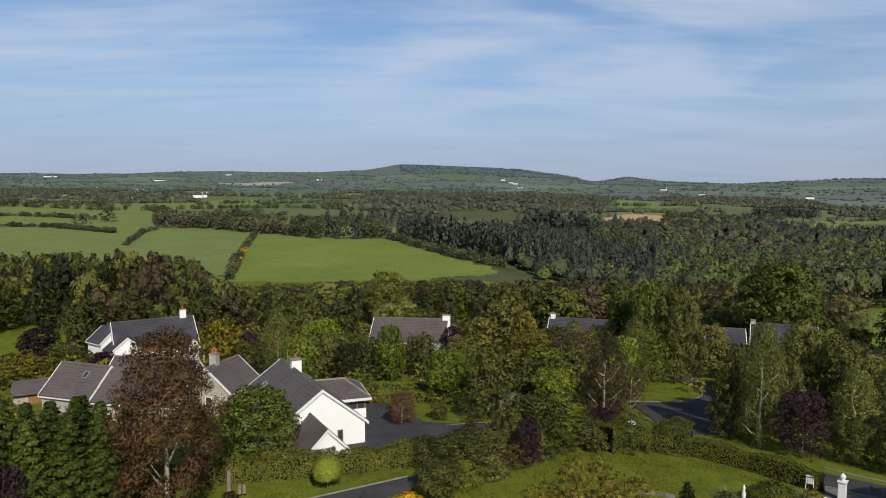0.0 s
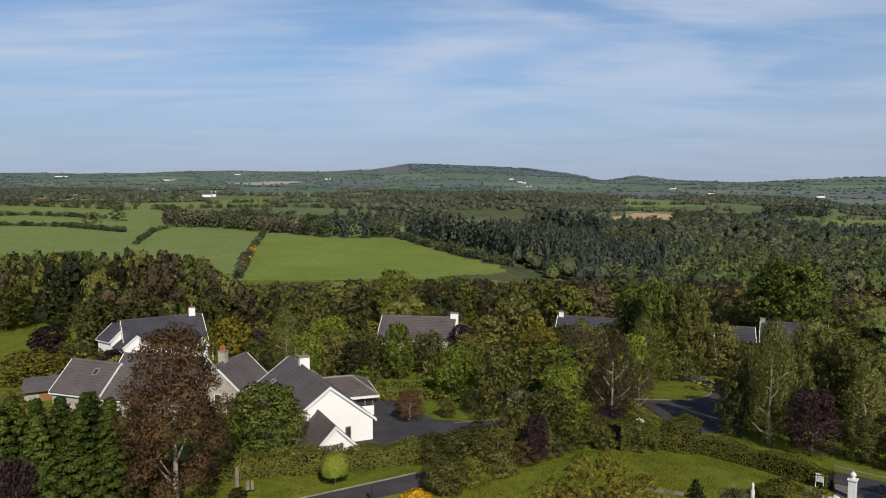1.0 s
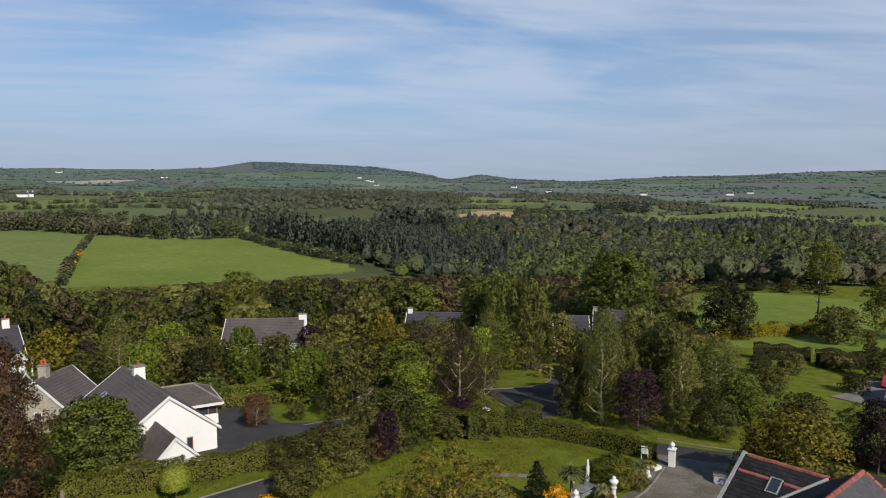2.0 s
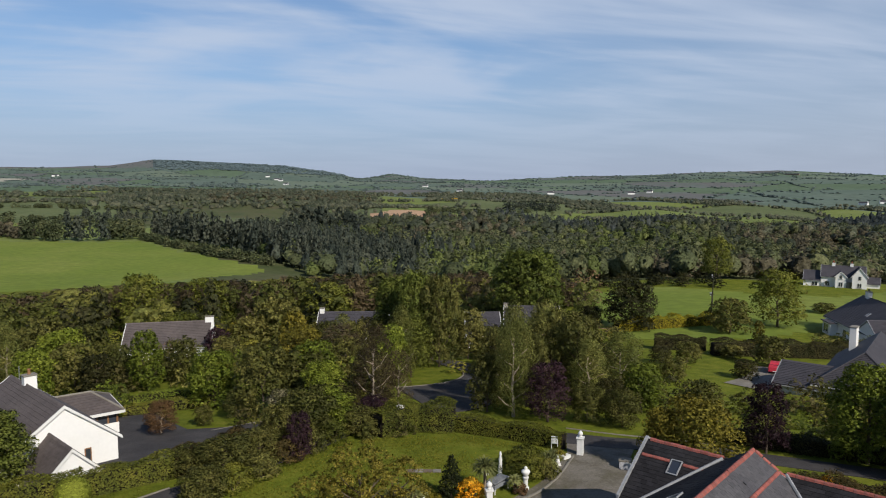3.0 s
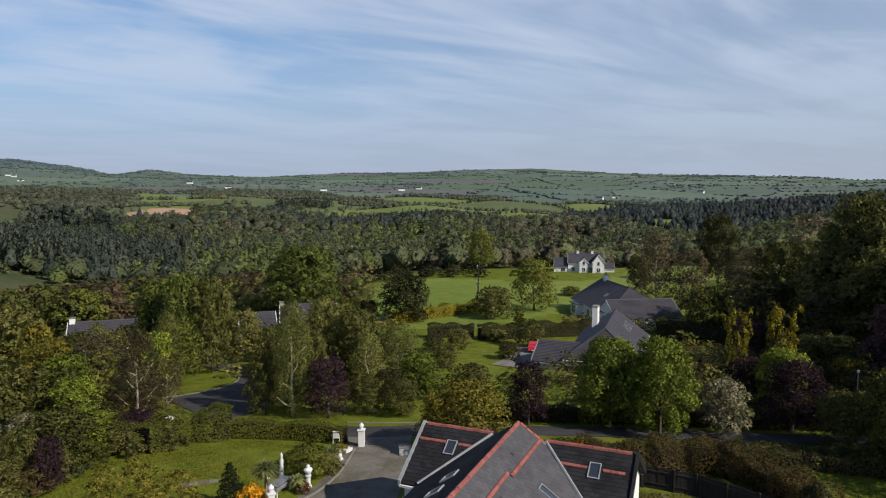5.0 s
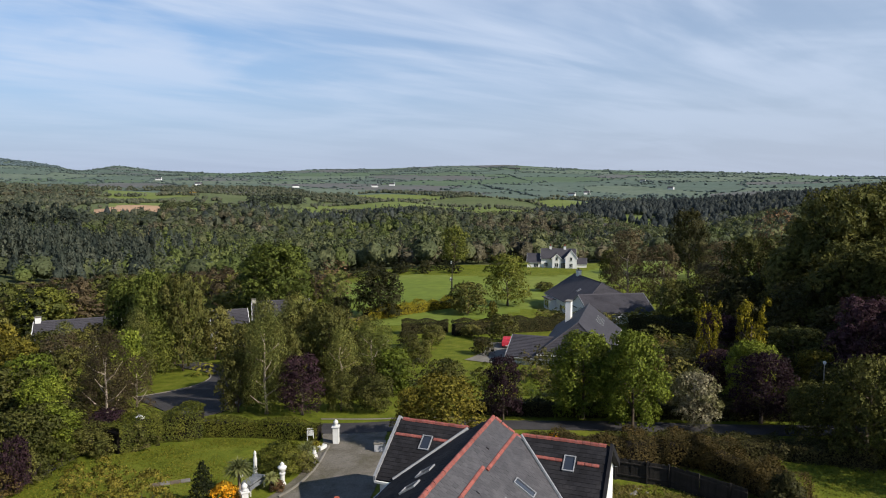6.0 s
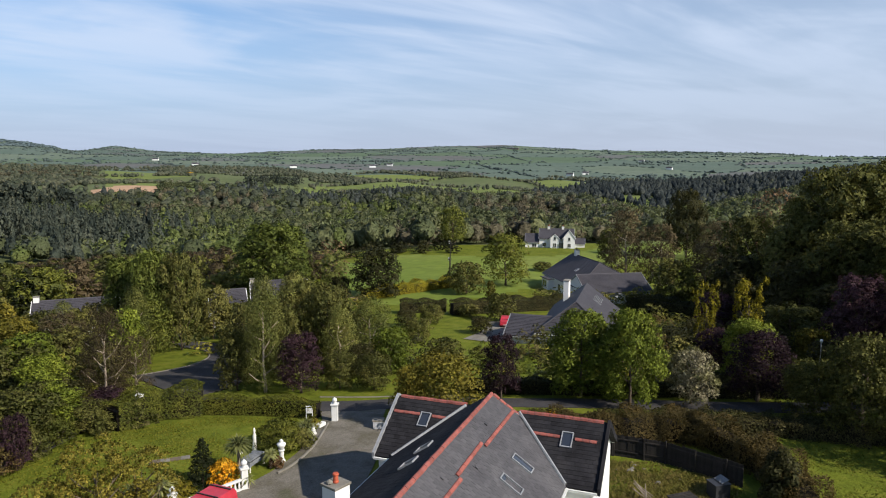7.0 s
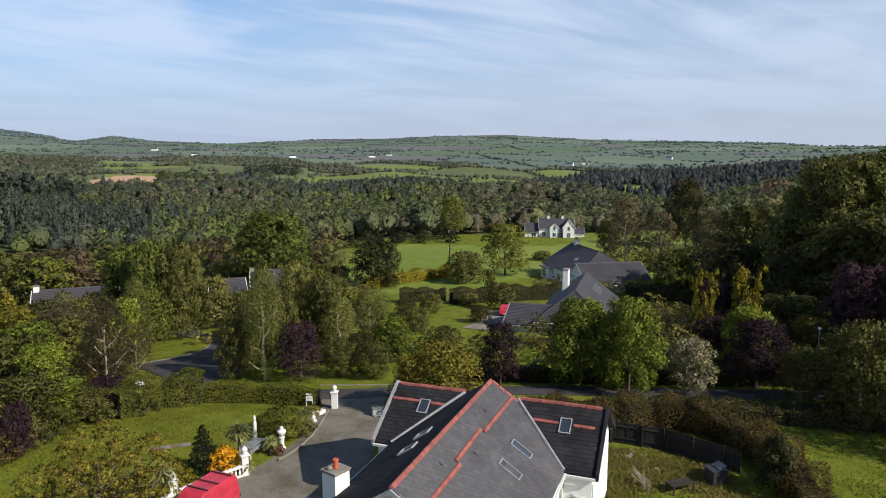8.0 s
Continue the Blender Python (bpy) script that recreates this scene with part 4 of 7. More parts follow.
def template(rg, kind, n, size):
    """A unit tree, 1 high and 1 wide, of few leaf sprays; a far one is a lumpy crown with loose sprays round it."""
    C, R = [], []
    if kind == "pine":
        for i in range(16):
            u = (i + 0.5) / 16
            rad = 0.5 * (1 - u) ** 0.75
            C.append((rad * 0.62 * math.cos(i * 2.4), rad * 0.62 * math.sin(i * 2.4), 0.12 + 0.86 * u))
            R.append((0.1 + 0.3 * rad, 0.1 + 0.3 * rad, 0.07))
    else:
        for i in range(12):
            u = (i + 0.5) / 12
            rad = 0.5 * max(0.05, 1 - abs(2 * u - 0.8) ** 2.2 / 1.7) ** 0.5
            C.append((rad * 0.62 * math.cos(i * 2.4), rad * 0.62 * math.sin(i * 2.4), 0.12 + 0.76 * u))
            R.append((0.2, 0.2, 0.15))
    far = n < 115
    V, F, N = crown_cards(rg, C, R, n // 2 if far else n, size * (0.62 if far else 1), up=0.5, wild=0.3, aspect=0.62 if far else 0.9)
    F = np.concatenate([F[:, (0, 1, 2)], F[:, (0, 2, 3)]])
    if far:
        V2, F2 = crown_lump(rg, kind, 1 if n < 20 else 2)
        V2 = (V2 - (0, 0, 0.45)) * (0.72 if n > 50 else 0.86) + (0, 0, 0.42)
        N2 = (V2 - (0, 0, 0.35)) / np.linalg.norm(V2 - (0, 0, 0.35), axis=1)[:, None] + rg.normal(size=V2.shape) * 0.3
        N2 /= np.linalg.norm(N2, axis=1)[:, None]
        V, F, N = np.concatenate([V2, V]), np.concatenate([F2, F + len(V2)]), np.concatenate([N2, N])
    return V, F, N


def forest(name, label, places, kind, mat, n, size, seed, variants=5):
    """One mesh of many trees; places: x, y, height, width."""
    rg = np.random.default_rng(seed)
    temps = [template(rg, kind, n, size) for _ in range(variants)]
    VV, FF, NN, TT, base = [], [], [], [], 0
    if len(places) == 0:
        return
    zs = land([p[0] for p in places], [p[1] for p in places])
    for (x, y, h, w), z in zip(places, zs):
        V, F, N = temps[rg.integers(variants)]
        a = rg.uniform(0, 6.283)
        c, s = math.cos(a), math.sin(a)
        P = V * (w, w, h)
        P = np.stack([P[:, 0] * c - P[:, 1] * s + x, P[:, 0] * s + P[:, 1] * c + y, P[:, 2] + z - 0.3], 1)
        VV.append(P)
        TT.append(np.full(len(P), rg.uniform(-0.2, 0.2)))
        NN.append(np.stack([N[:, 0] * c - N[:, 1] * s, N[:, 0] * s + N[:, 1] * c, N[:, 2]], 1))
        FF.append(F + base)
        base += len(P)
    me = mesh_from(name, np.concatenate(VV), np.concatenate(FF), [mat], normals=np.concatenate(NN))
    me.attributes.new("tone", "FLOAT", "POINT").data.foreach_set("value", np.concatenate(TT).astype(np.float32))
    tagged(new(name, me), label, "woodland", kind="stuff")


def scatter(rg, a0, a1, r0, r1, step):
    n = int((r1 * r1 - r0 * r0) / 2 * radians(a1 - a0) / (step * step))
    rr = np.sqrt(rg.uniform(r0 * r0, r1 * r1, n))
    aa = np.radians(rg.uniform(a0, a1, n))
    return rr * np.sin(aa), rr * np.cos(aa)


rg = np.random.default_rng(21)
# belt of mixed trees behind the gardens
x, y = scatter(rg, -42, 31, 136, 238, 6.3)


def belt_height(px, py):
    """Tall pines to the left, lower scrub in front of the bright field."""
    r, a = math.hypot(px, py), math.degrees(math.atan2(px, py))
    low = np.interp(a, [-40, -21, -17, 5, 12, 31], [4.3, 4.9, 7.6, 7.6, 7.3, 7.4])
    return min(15.0, 21 - r * math.tan(radians(low)) - ground_z(px, py))



LEFT_LAWN = polar((-36, 108), (-36, 164), (-28, 162), (-29.2, 112))
free = ~inside(x, y, BRIGHT_FIELD) & ~inside(x, y, LEFT_LAWN) & ~inside(x, y, LEFT_FIELD) & (np.hypot(x + 47, y - 113) > 16) & (np.hypot(x - 62, y - 118) > 10) & (land(x, y) > -16)
kinds = rg.choice(4, len(x), p=[0.42, 0.18, 0.3, 0.1])
for k, (kind, mat, label) in enumerate((("leaf", "belt_leaf", "belt of mixed green broadleaved trees"), ("pine", "belt_pine", "dark green conifers among the tree belt"), ("leaf", "belt_brown", "brown-tinged pines and budding trees in the belt"), ("leaf", "willow", "pale green trees in the belt"))):
    pick = free & (kinds == k)
    forest("woodland", label, [(px, py, belt_height(px, py) * rg.uniform(0.6, 1.08), rg.uniform(6, 9.5)) for px, py in zip(x[pick], y[pick]) if belt_height(px, py) > 2.5], kind, mat, 330, 0.064, 30 + k)
# shrubs and undergrowth between the gardens
LAWNS = [polar((-35, 92), (-35, 110), (-27, 112), (-27, 92)), polar((-6, 68), (-6, 90), (4, 92), (7, 80), (6, 67)), [(20, 66), (24.5, 69), (22, 78), (16, 76)], [(1, 38), (3, 49), (9, 54), (14, 54.5), (21, 53.5), (27, 46), (19, 38)], [(40, 12), (44, 24), (58, 20), (60, 0)], polar((34.5, 86), (33, 136), (47, 140), (48, 100), (45, 80), (38, 80))]
x, y = scatter(rg, -42, 31, 57, 138, 2.1)
x2, y2 = scatter(rg, 31, 74, 62, 138, 2.6)
x, y = np.concatenate([x, x2]), np.concatenate([y, y2])
rr, aa = np.hypot(x, y), np.degrees(np.arctan2(x, y))
free = np.ones(len(x), bool)
for lawn in LAWNS + [LEFT_LAWN, RIGHT_FIELD, TURNING, polar((17.5, 80), (17.5, 92), (20, 95), (20.5, 84), (19, 80))]:
    free &= ~inside(x, y, lawn)
for cx, cy, cr in ((-12.5, 62, 9.5), (-4, 61, 8), (-6.5, 70, 6), (6, 63.6, 3.2), (10, 63.6, 3), (-40, 75, 6.5), (-31, 74, 7), (-24, 75, 5), (-47, 112, 13), (-5, 118.5, 8), (25, 120, 8), (46, 110, 5), (54, 108, 7), (80, 64, 9), (71, 64, 9), (116, 92, 12), (112, 84, 9), (24, 70, 5), (25, 79, 5), (20, 65, 5), (66, 69, 5), (73, 73, 5), (95, 110, 9)):
    free &= np.hypot(x - cx, y - cy) > cr
near_road = np.full(len(x), 99.0)
for (ax, ay), (bx, by) in zip(ROAD, ROAD[1:]):
    for t in np.linspace(0, 1, 14):
        near_road = np.minimum(near_road, np.hypot(x - ax - (bx - ax) * t, y - ay - (by - ay) * t))
free &= near_road > 4.2
free &= (np.sin(x / 9 + 1) + np.sin(y / 7 + x / 13) + rg.normal(size=len(x)) * 0.6) > -0.55
kinds = rg.choice(6, len(x), p=[0.4, 0.22, 0.14, 0.1, 0.08, 0.06])
for k, (mat, label) in enumerate((("olive", "olive-green garden shrubs"), ("hedge", "mid-green garden shrubs"), ("dark", "dark evergreen shrubs"), ("maple", "fresh green garden shrubs"), ("hedge_brown", "brownish budding shrubs"), ("golden", "yellow-green shrubs"))):
    pick = free & (kinds == k)
    forest("shrubbery", label, [(px, py, rg.uniform(1.0, 2.6) * (1 if math.hypot(px, py) < 75 else 1.6), rg.uniform(1.8, 3.2) * (1 if math.hypot(px, py) < 75 else 1.4)) for px, py in zip(x[pick], y[pick])], "leaf", mat, 120, 0.07, 140 + k)
# wooded valley
x, y = scatter(rg, 0, 76, 236, 980, 7.6)
free = inside(x, y, WOODS)
rr = np.hypot(x, y)
aa = np.degrees(np.arctan2(x, y))
beyond = rr + rg.normal(size=len(x)) * 90 > 720
patch = np.sin(x / 55 + 0.7) + np.sin(y / 70 + x / 90) + (aa < 17) * 0.9 - (aa > 26) * 0.5 + rg.normal(size=len(x)) * 0.55
brown = np.sin(x / 41 + 2.1) + np.sin(y / 57 - x / 73) + rg.normal(size=len(x)) * 0.8
for pick, kind, mat, label, hh, ww, n in (
    (patch > 0.75, "pine", "woods_pine", "dark conifer wood across the valley", (9.5, 15.5), (5.8, 8.8), 114),
    ((patch <= 0.75) & (brown > 1.2), "leaf", "woods_brown", "brown budding trees in the valley wood", (7, 13), (7, 11), 112),
    ((patch <= 0.75) & (brown < -1.1), "leaf", "woods_bright", "fresh green trees in the valley wood", (7, 13), (7, 11), 110),
    ((patch <= 0.75) & (brown <= 1.2) & (brown >= -1.1), "leaf", "woods_leaf", "green broadleaved wood across the valley", (7, 14), (7, 12), 108),
):
    pick &= free
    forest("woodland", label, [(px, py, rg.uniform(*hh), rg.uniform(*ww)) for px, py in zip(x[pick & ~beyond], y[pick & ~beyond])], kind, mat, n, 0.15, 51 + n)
    # farther trees switch to the leaf colours that hold the haze
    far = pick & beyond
    forest("woodland", "far " + label, [(px, py, rg.uniform(*hh), rg.uniform(*ww) + 1) for px, py in zip(x[far], y[far])], kind, "woods_pine_far_haze" if kind == "pine" else "woods_far", 44, 0.15, 51 + n)
# dark conifer bank up the far end of the valley
x, y = scatter(rg, 47, 77, 860, 1550, 13)
pick = inside(x, y, polar((46, 860), (51, 1180), (56, 1430), (66, 1500), (77, 1500), (77, 850)))
forest("woodland", "dark conifer bank at the valley's far end", [(px, py, rg.uniform(12, 19), rg.uniform(9, 13)) for px, py in zip(x[pick], y[pick])], "pine", "woods_pine_far_haze", 40, 0.12, 77)
# tree lines and hedges round the fields on the left
ROWS = [
    # bearing and distance along the line; depth, spacing, heights, width of a tree, leaf material, shape
    ([(-17.2, 262), (-16.2, 356), (-15.1, 480)], 6, 4.2, (1.6, 4.6), 4.2, "woods_leaf", "leaf"),
    ([(-17.1, 290), (-15.4, 450)], 7, 14, (2.5, 5), 5, "woods_brown", "leaf"),
    ([(6.5, 655), (9.5, 665), (12.6, 680)], 26, 8.5, (17, 25), 12, "woods_pine", "leaf"),
    ([(13.5, 700), (15.5, 705)], 12, 14, (12, 16), 10, "woods_pine", "leaf"),
    ([(-16.8, 300), (-15.6, 420)], 6, 9, (2, 3.5), 4, "gorse", "leaf"),
    ([(-15.2, 498), (-11.5, 470)], 34, 5.5, (7, 11), 8, "woods_brown", "leaf"),
    ([(-12.2, 468), (-9.0, 448)], 26, 5.5, (9, 13), 7, "woods_leaf", "leaf"),
    ([(-9.4, 452), (-6.6, 446)], 22, 5.0, (13, 17), 7, "woods_pine", "pine"),
    ([(-6.8, 452), (-4.4, 466)], 40, 6, (8, 12), 8, "woods_leaf", "leaf"),
    ([(-4.4, 452), (-2.5, 398), (1, 345), (5.2, 316)], 14, 3.2, (3, 6), 5, "woods_leaf", "leaf"),
    ([(-3.6, 470), (-1.0, 420), (2.5, 372), (6, 338), (9, 318)], 34, 5, (13, 18), 6.5, "woods_pine", "pine"),
    ([(-24.6, 413), (-23.3, 497), (-22.2, 527)], 6, 3.2, (2, 4), 4, "woods_leaf", "leaf"),
    ([(-22.4, 535), (-18.5, 540), (-15.2, 500)], 40, 5.5, (7, 12), 8.5, "woods_brown", "leaf"),
    ([(-19.2, 534), (-15.6, 500)], 28, 7, (9, 13), 8, "woods_leaf", "leaf"),
    ([(-36, 586), (-33, 580), (-29, 550), (-25.3, 499)], 7, 2.2, (1.8, 4.6), 4.8, "woods_leaf", "leaf"),
    ([(-36, 682), (-31.4, 672), (-26.4, 628)], 7, 2.4, (2, 4.8), 5.2, "woods_leaf", "leaf"),
    ([(-36, 816), (-33, 814), (-26.4, 740), (-22.7, 750), (-21, 640)], 12, 5, (3, 7), 6, "woods_leaf", "leaf"),
    ([(-36, 850), (-24, 800)], 60, 11, (4, 8), 8, "woods_brown", "leaf"),
    ([(-22, 600), (-14, 640), (-4, 560)], 70, 11, (5, 9), 9, "woods_leaf", "leaf"),
    ([(-23, 760), (-18, 800), (-12, 820), (-5, 800)], 8, 3.5, (3, 6), 6, "woods_leaf", "leaf"),
    ([(-19.4, 880), (-11.6, 962)], 8, 4, (3, 6), 6, "woods_leaf", "leaf"),
    ([(-10, 620), (-3, 640)], 80, 13, (8, 12), 8, "woods_pine", "pine"),
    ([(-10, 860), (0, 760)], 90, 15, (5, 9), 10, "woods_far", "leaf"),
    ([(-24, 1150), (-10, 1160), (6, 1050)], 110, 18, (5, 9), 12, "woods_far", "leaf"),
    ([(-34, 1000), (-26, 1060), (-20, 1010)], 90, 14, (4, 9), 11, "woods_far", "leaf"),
    ([(-34, 960), (-30, 980)], 30, 9, (2, 3), 6, "gorse", "leaf"),
    ([(0, 900), (8, 1000), (13, 1080)], 220, 17, (4, 9), 11, "woods_brown", "leaf"),
    ([(18.8, 1210), (21, 1220)], 14, 8, (2, 4), 7, "gorse", "leaf"),
    ([(17.6, 790), (18.6, 860), (21.6, 900)], 30, 7, (5, 9), 9, "woods_leaf", "leaf"),
    ([(14, 960), (20, 980), (30, 960)], 16, 9, (3, 7), 8, "woods_leaf", "leaf"),
    ([(16, 1060), (24, 1040), (30, 1090)], 16, 9, (3, 8), 9, "woods_far", "leaf"),
    ([(11.5, 1000), (17, 1050), (22, 1090)], 40, 12, (4, 9), 10, "woods_far", "leaf"),
    ([(24, 1000), (28.5, 1000)], 30, 8, (10, 15), 11, "woods_pine", "leaf"),
    ([(31, 214), (36, 216), (41, 208)], 10, 3.4, (2.5, 5), 5, "dark", "leaf"),
]
groups = {}
for line, depth, step, hh, w, mat, kind in ROWS:
    pts = polar(*line)
    for (ax, ay), (bx, by) in zip(pts, pts[1:]):
        L = math.hypot(bx - ax, by - ay)
        for _ in range(max(1, int(L / step * max(1, depth / step / 1.6)))):
            t, d = rg.random(), rg.random() * depth
            px, py = ax + (bx - ax) * t, ay + (by - ay) * t
            k = 1 + d / math.hypot(px, py)
            groups.setdefault((mat, kind), []).append((px * k, py * k, rg.uniform(*hh), w * rg.uniform(0.7, 1.25)))
for x0, y0, h0, w0 in ((-27.4, 552, 11, 15), (-25.7, 606, 11, 13)):
    groups.setdefault(("woods_leaf", "leaf"), []).append((*polar((x0, y0))[0], h0, w0))
ROW_LABELS = {"woods_brown": "budding brown trees along the fields", "gorse": "yellow gorse in the hedges", "woods_leaf": "green hedges and trees round the fields", "woods_pine": "dark conifers beyond the fields", "woods_far": "far trees among the fields", "woods_pine_far_haze": "far dark trees among the fields", "dark": "dark hedge at the field's far edge"}
for (mat, kind), places in groups.items():
    forest("treeline", ROW_LABELS[mat], places, kind, mat, 125 if "far" not in mat else 40, 0.085 if "far" not in mat else 0.14, 200 + len(places))
# hedgerows between the fields, copses
x, y = scatter(rg, -42, 76, 262, 1500, 6.5)
site, gap = near_sites(x, y)
rr, aa = np.hypot(x, y), np.degrees(np.arctan2(x, y))
open_ground = ~((aa < 6) & (rr < 860)) & ~inside(x, y, GREEN_BANK) & ~inside(x, y, COPSE_FIELD) & ~inside(x, y, WOODS) & ~inside(x, y, BRIGHT_FIELD) & ~inside(x, y, RIGHT_FIELD) & ~inside(x, y, BROWN_FIELD) & ~inside(x, y, LEFT_FIELD)
hedge = open_ground & (gap < np.where(rr < 700, 5, 11))
copse = open_ground & (SITE_KIND[site] == 4) & (rng.random(len(x)) < 0.5)
rough = open_ground & (rr > 560) & (aa > -7) & (aa < 14) & (rng.random(len(x)) < 0.16)
far = rr > 700
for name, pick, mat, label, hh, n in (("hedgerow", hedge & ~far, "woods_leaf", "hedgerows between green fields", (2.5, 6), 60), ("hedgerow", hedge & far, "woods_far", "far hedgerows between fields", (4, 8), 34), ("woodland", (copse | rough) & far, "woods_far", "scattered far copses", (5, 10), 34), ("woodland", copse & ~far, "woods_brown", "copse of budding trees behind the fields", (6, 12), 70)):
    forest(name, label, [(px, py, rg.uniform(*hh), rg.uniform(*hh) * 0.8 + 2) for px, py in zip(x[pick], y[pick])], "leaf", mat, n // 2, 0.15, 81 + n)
def to_edge(x, y):
    """Moves points onto the nearest border between two fields."""
    for i in range(0, len(x), 4000):
        k = slice(i, i + 4000)
        dx, dy = x[k, None] - SITES[None, :, 0], y[k, None] - SITES[None, :, 1]
        d = np.hypot(dx, dy)
        two = np.argpartition(d, 1, axis=1)[:, :2]
        d2 = np.take_along_axis(d, two, 1)
        ux, uy = np.take_along_axis(dx, two, 1) / d2, np.take_along_axis(dy, two, 1) / d2
        gx, gy, gap = ux[:, 1] - ux[:, 0], uy[:, 1] - uy[:, 0], d2[:, 1] - d2[:, 0]
        n = gx * gx + gy * gy + 1e-6
        x[k] -= gap * gx / n
        y[k] -= gap * gy / n
    return x, y


# hedges and copses out to the hills
x, y = scatter(rg, -36, 74, 1350, 4000, 19)
site, gap = near_sites(x, y)
line = gap < 22
lx, ly = to_edge(x[line], y[line])
copse = ~line & (((SITE_KIND[site] == 4) & (np.sin(x / 90) + np.sin(y / 130) > 0.7)) | (rng.random(len(x)) < 0.006))
low = rng.random(len(lx)) < 0.8
x, y = np.concatenate([lx, x[copse]]), np.concatenate([ly, y[copse]])
low = np.concatenate([low, np.zeros(copse.sum(), bool)])
keep = (land(x, y) < 80) | (rng.random(len(x)) < 0.3)
forest("hedgerow", "hedgerows and copses on the far hills", [(px, py, rg.uniform(2, 4) if k else rg.uniform(5, 9), rg.uniform(9, 14)) for px, py, k in zip(x[keep], y[keep], low[keep])], "leaf", "hill_hedge_haze", 4, 0.22, 95)
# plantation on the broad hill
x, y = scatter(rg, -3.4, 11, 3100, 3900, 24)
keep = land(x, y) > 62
forest("woodland", "dark plantation over the broad far hill", [(px, py, rg.uniform(6, 10), rg.uniform(16, 26)) for px, py in zip(x[keep], y[keep])], "leaf", "hill_wood_haze", 4, 0.22, 96)

# ---- houses ----
def axes(a, b):
    """A frame whose y runs along a ridge from a to b and whose x points to its right, with its origin below a."""
    d = Vector((b[0] - a[0], b[1] - a[1], 0))
    L = d.length
    d.normalize()
    m = Matrix(((d.y, d.x, 0, a[0]), (-d.x, d.y, 0, a[1]), (0, 0, 1, 0), (0, 0, 0, 1)))
    return m, L


def slope_solid(bm, p, q, r, s, t=0.16, course=0.33, lift=0.035):
    """A roof slope p-q (ridge), s-r (eave) as one solid with stepped courses of tiles."""
    p, q, r, s = map(Vector, (p, q, r, s))
    n = (q - p).cross(s - p).normalized()
    if n.z < 0:
        n = -n
    rows = max(2, int((s - p).length / course)) if course else 1
    out = []
    for i in range(rows):
        out += [(i / rows, 0.0), ((i + 1) / rows, lift if course else 0.0)]
    out += [(1.0, -t), (0.0, -t)]
    a = [bm.verts.new(p.lerp(s, k) + n * d) for k, d in out]
    b = [bm.verts.new(q.lerp(r, k) + n * d) for k, d in out]
    m = len(out)
    for i in range(m):
        bm.faces.new((a[i], b[i], b[(i + 1) % m], a[(i + 1) % m]))
    bm.faces.new(a[::-1])
    bm.faces.new(b)


def gabled(house, m, L, hl, hr, z0, ze_l, zr, wall="white_render", roof="roof_tile", ze_r=None, over=0.3, verge="white_paint", y0=0.0, courses=True, ridge=True):
    """A gabled block in frame m: walls, two roof slopes, ridge, verge boards, gutters. hl, hr: half widths left and right."""
    ze_r = ze_l if ze_r is None else ze_r
    wl = part("wall", prism(bmesh.new(), [(-hl, z0), (hr, z0), (hr, ze_r), (0, zr - 0.05), (-hl, ze_l)], y0, L, m), wall, house)
    for sx, h, ze in ((-1, hl, ze_l), (1, hr, ze_r)):
        k = (zr - ze) / h
        ex, ez = sx * (h + over), ze - k * over
        up = 0.14
        p, q, r, s = (0, y0 - over * 0.4, zr + up), (0, L + over * 0.4, zr + up), (ex, L + over * 0.4, ez + up), (ex, y0 - over * 0.4, ez + up)
        bm = bmesh.new()
        slope_solid(bm, p, q, r, s, course=0.33 if courses else 0)
        bmesh.ops.transform(bm, matrix=m, verts=bm.verts[:])
        part("roof_slope", bm, roof, house)
        bm = boxed(ex - 0.06, ex + 0.06, y0 - over * 0.4, L + over * 0.4, ez - 0.09, ez + 0.03, m)
        part("gutter", bm, verge or "white_paint", house)
        if verge:
            for yy in (y0 - over * 0.4 - 0.05, L + over * 0.4 + 0.01):
                bm = prism(bmesh.new(), [(0, zr + up + 0.05), (ex, ez + up + 0.05), (ex, ez + up - 0.2), (0, zr + up - 0.2)], yy - 0.03, yy + 0.07, m)
                part("verge_board", bm, verge, house)
    if not ridge:
        return wl
    bm = prism(bmesh.new(), [(-0.16, zr + 0.09), (0, zr + 0.23), (0.16, zr + 0.09)], y0 - over * 0.4, L + over * 0.4, m)
    part("ridge", bm, roof, house)
    return wl


def window(house, m, x, y, z, w, h, face="y-", frame_mat="white_paint", sill=True):
    """A window set in a wall of frame m; face: the way that it looks."""
    turn = {"y-": 0, "x+": 90, "y+": 180, "x-": 270}[face]
    f = m @ pose(x, y, z, 0, 0, turn)
    fr = 0.07
    bm = bmesh.new()
    for a in ((-w / 2, w / 2, 0, fr), (-w / 2, w / 2, h - fr, h), (-w / 2, -w / 2 + fr, fr, h - fr), (w / 2 - fr, w / 2, fr, h - fr)):
        box(bm, a[0], a[1], -0.05, 0.05, a[2], a[3], f)
    if w > 0.9:
        box(bm, -fr / 2, fr / 2, -0.04, 0.05, fr, h - fr, f)
    win = part("window", bm, frame_mat, house)
    part("pane", boxed(-w / 2 + fr, w / 2 - fr, -0.02, 0.03, fr, h - fr, f), "glass", win)
    if sill:
        part("sill", boxed(-w / 2 - 0.08, w / 2 + 0.08, -0.12, 0.05, -0.08, -0.002, f), "kerb", win)
    return win


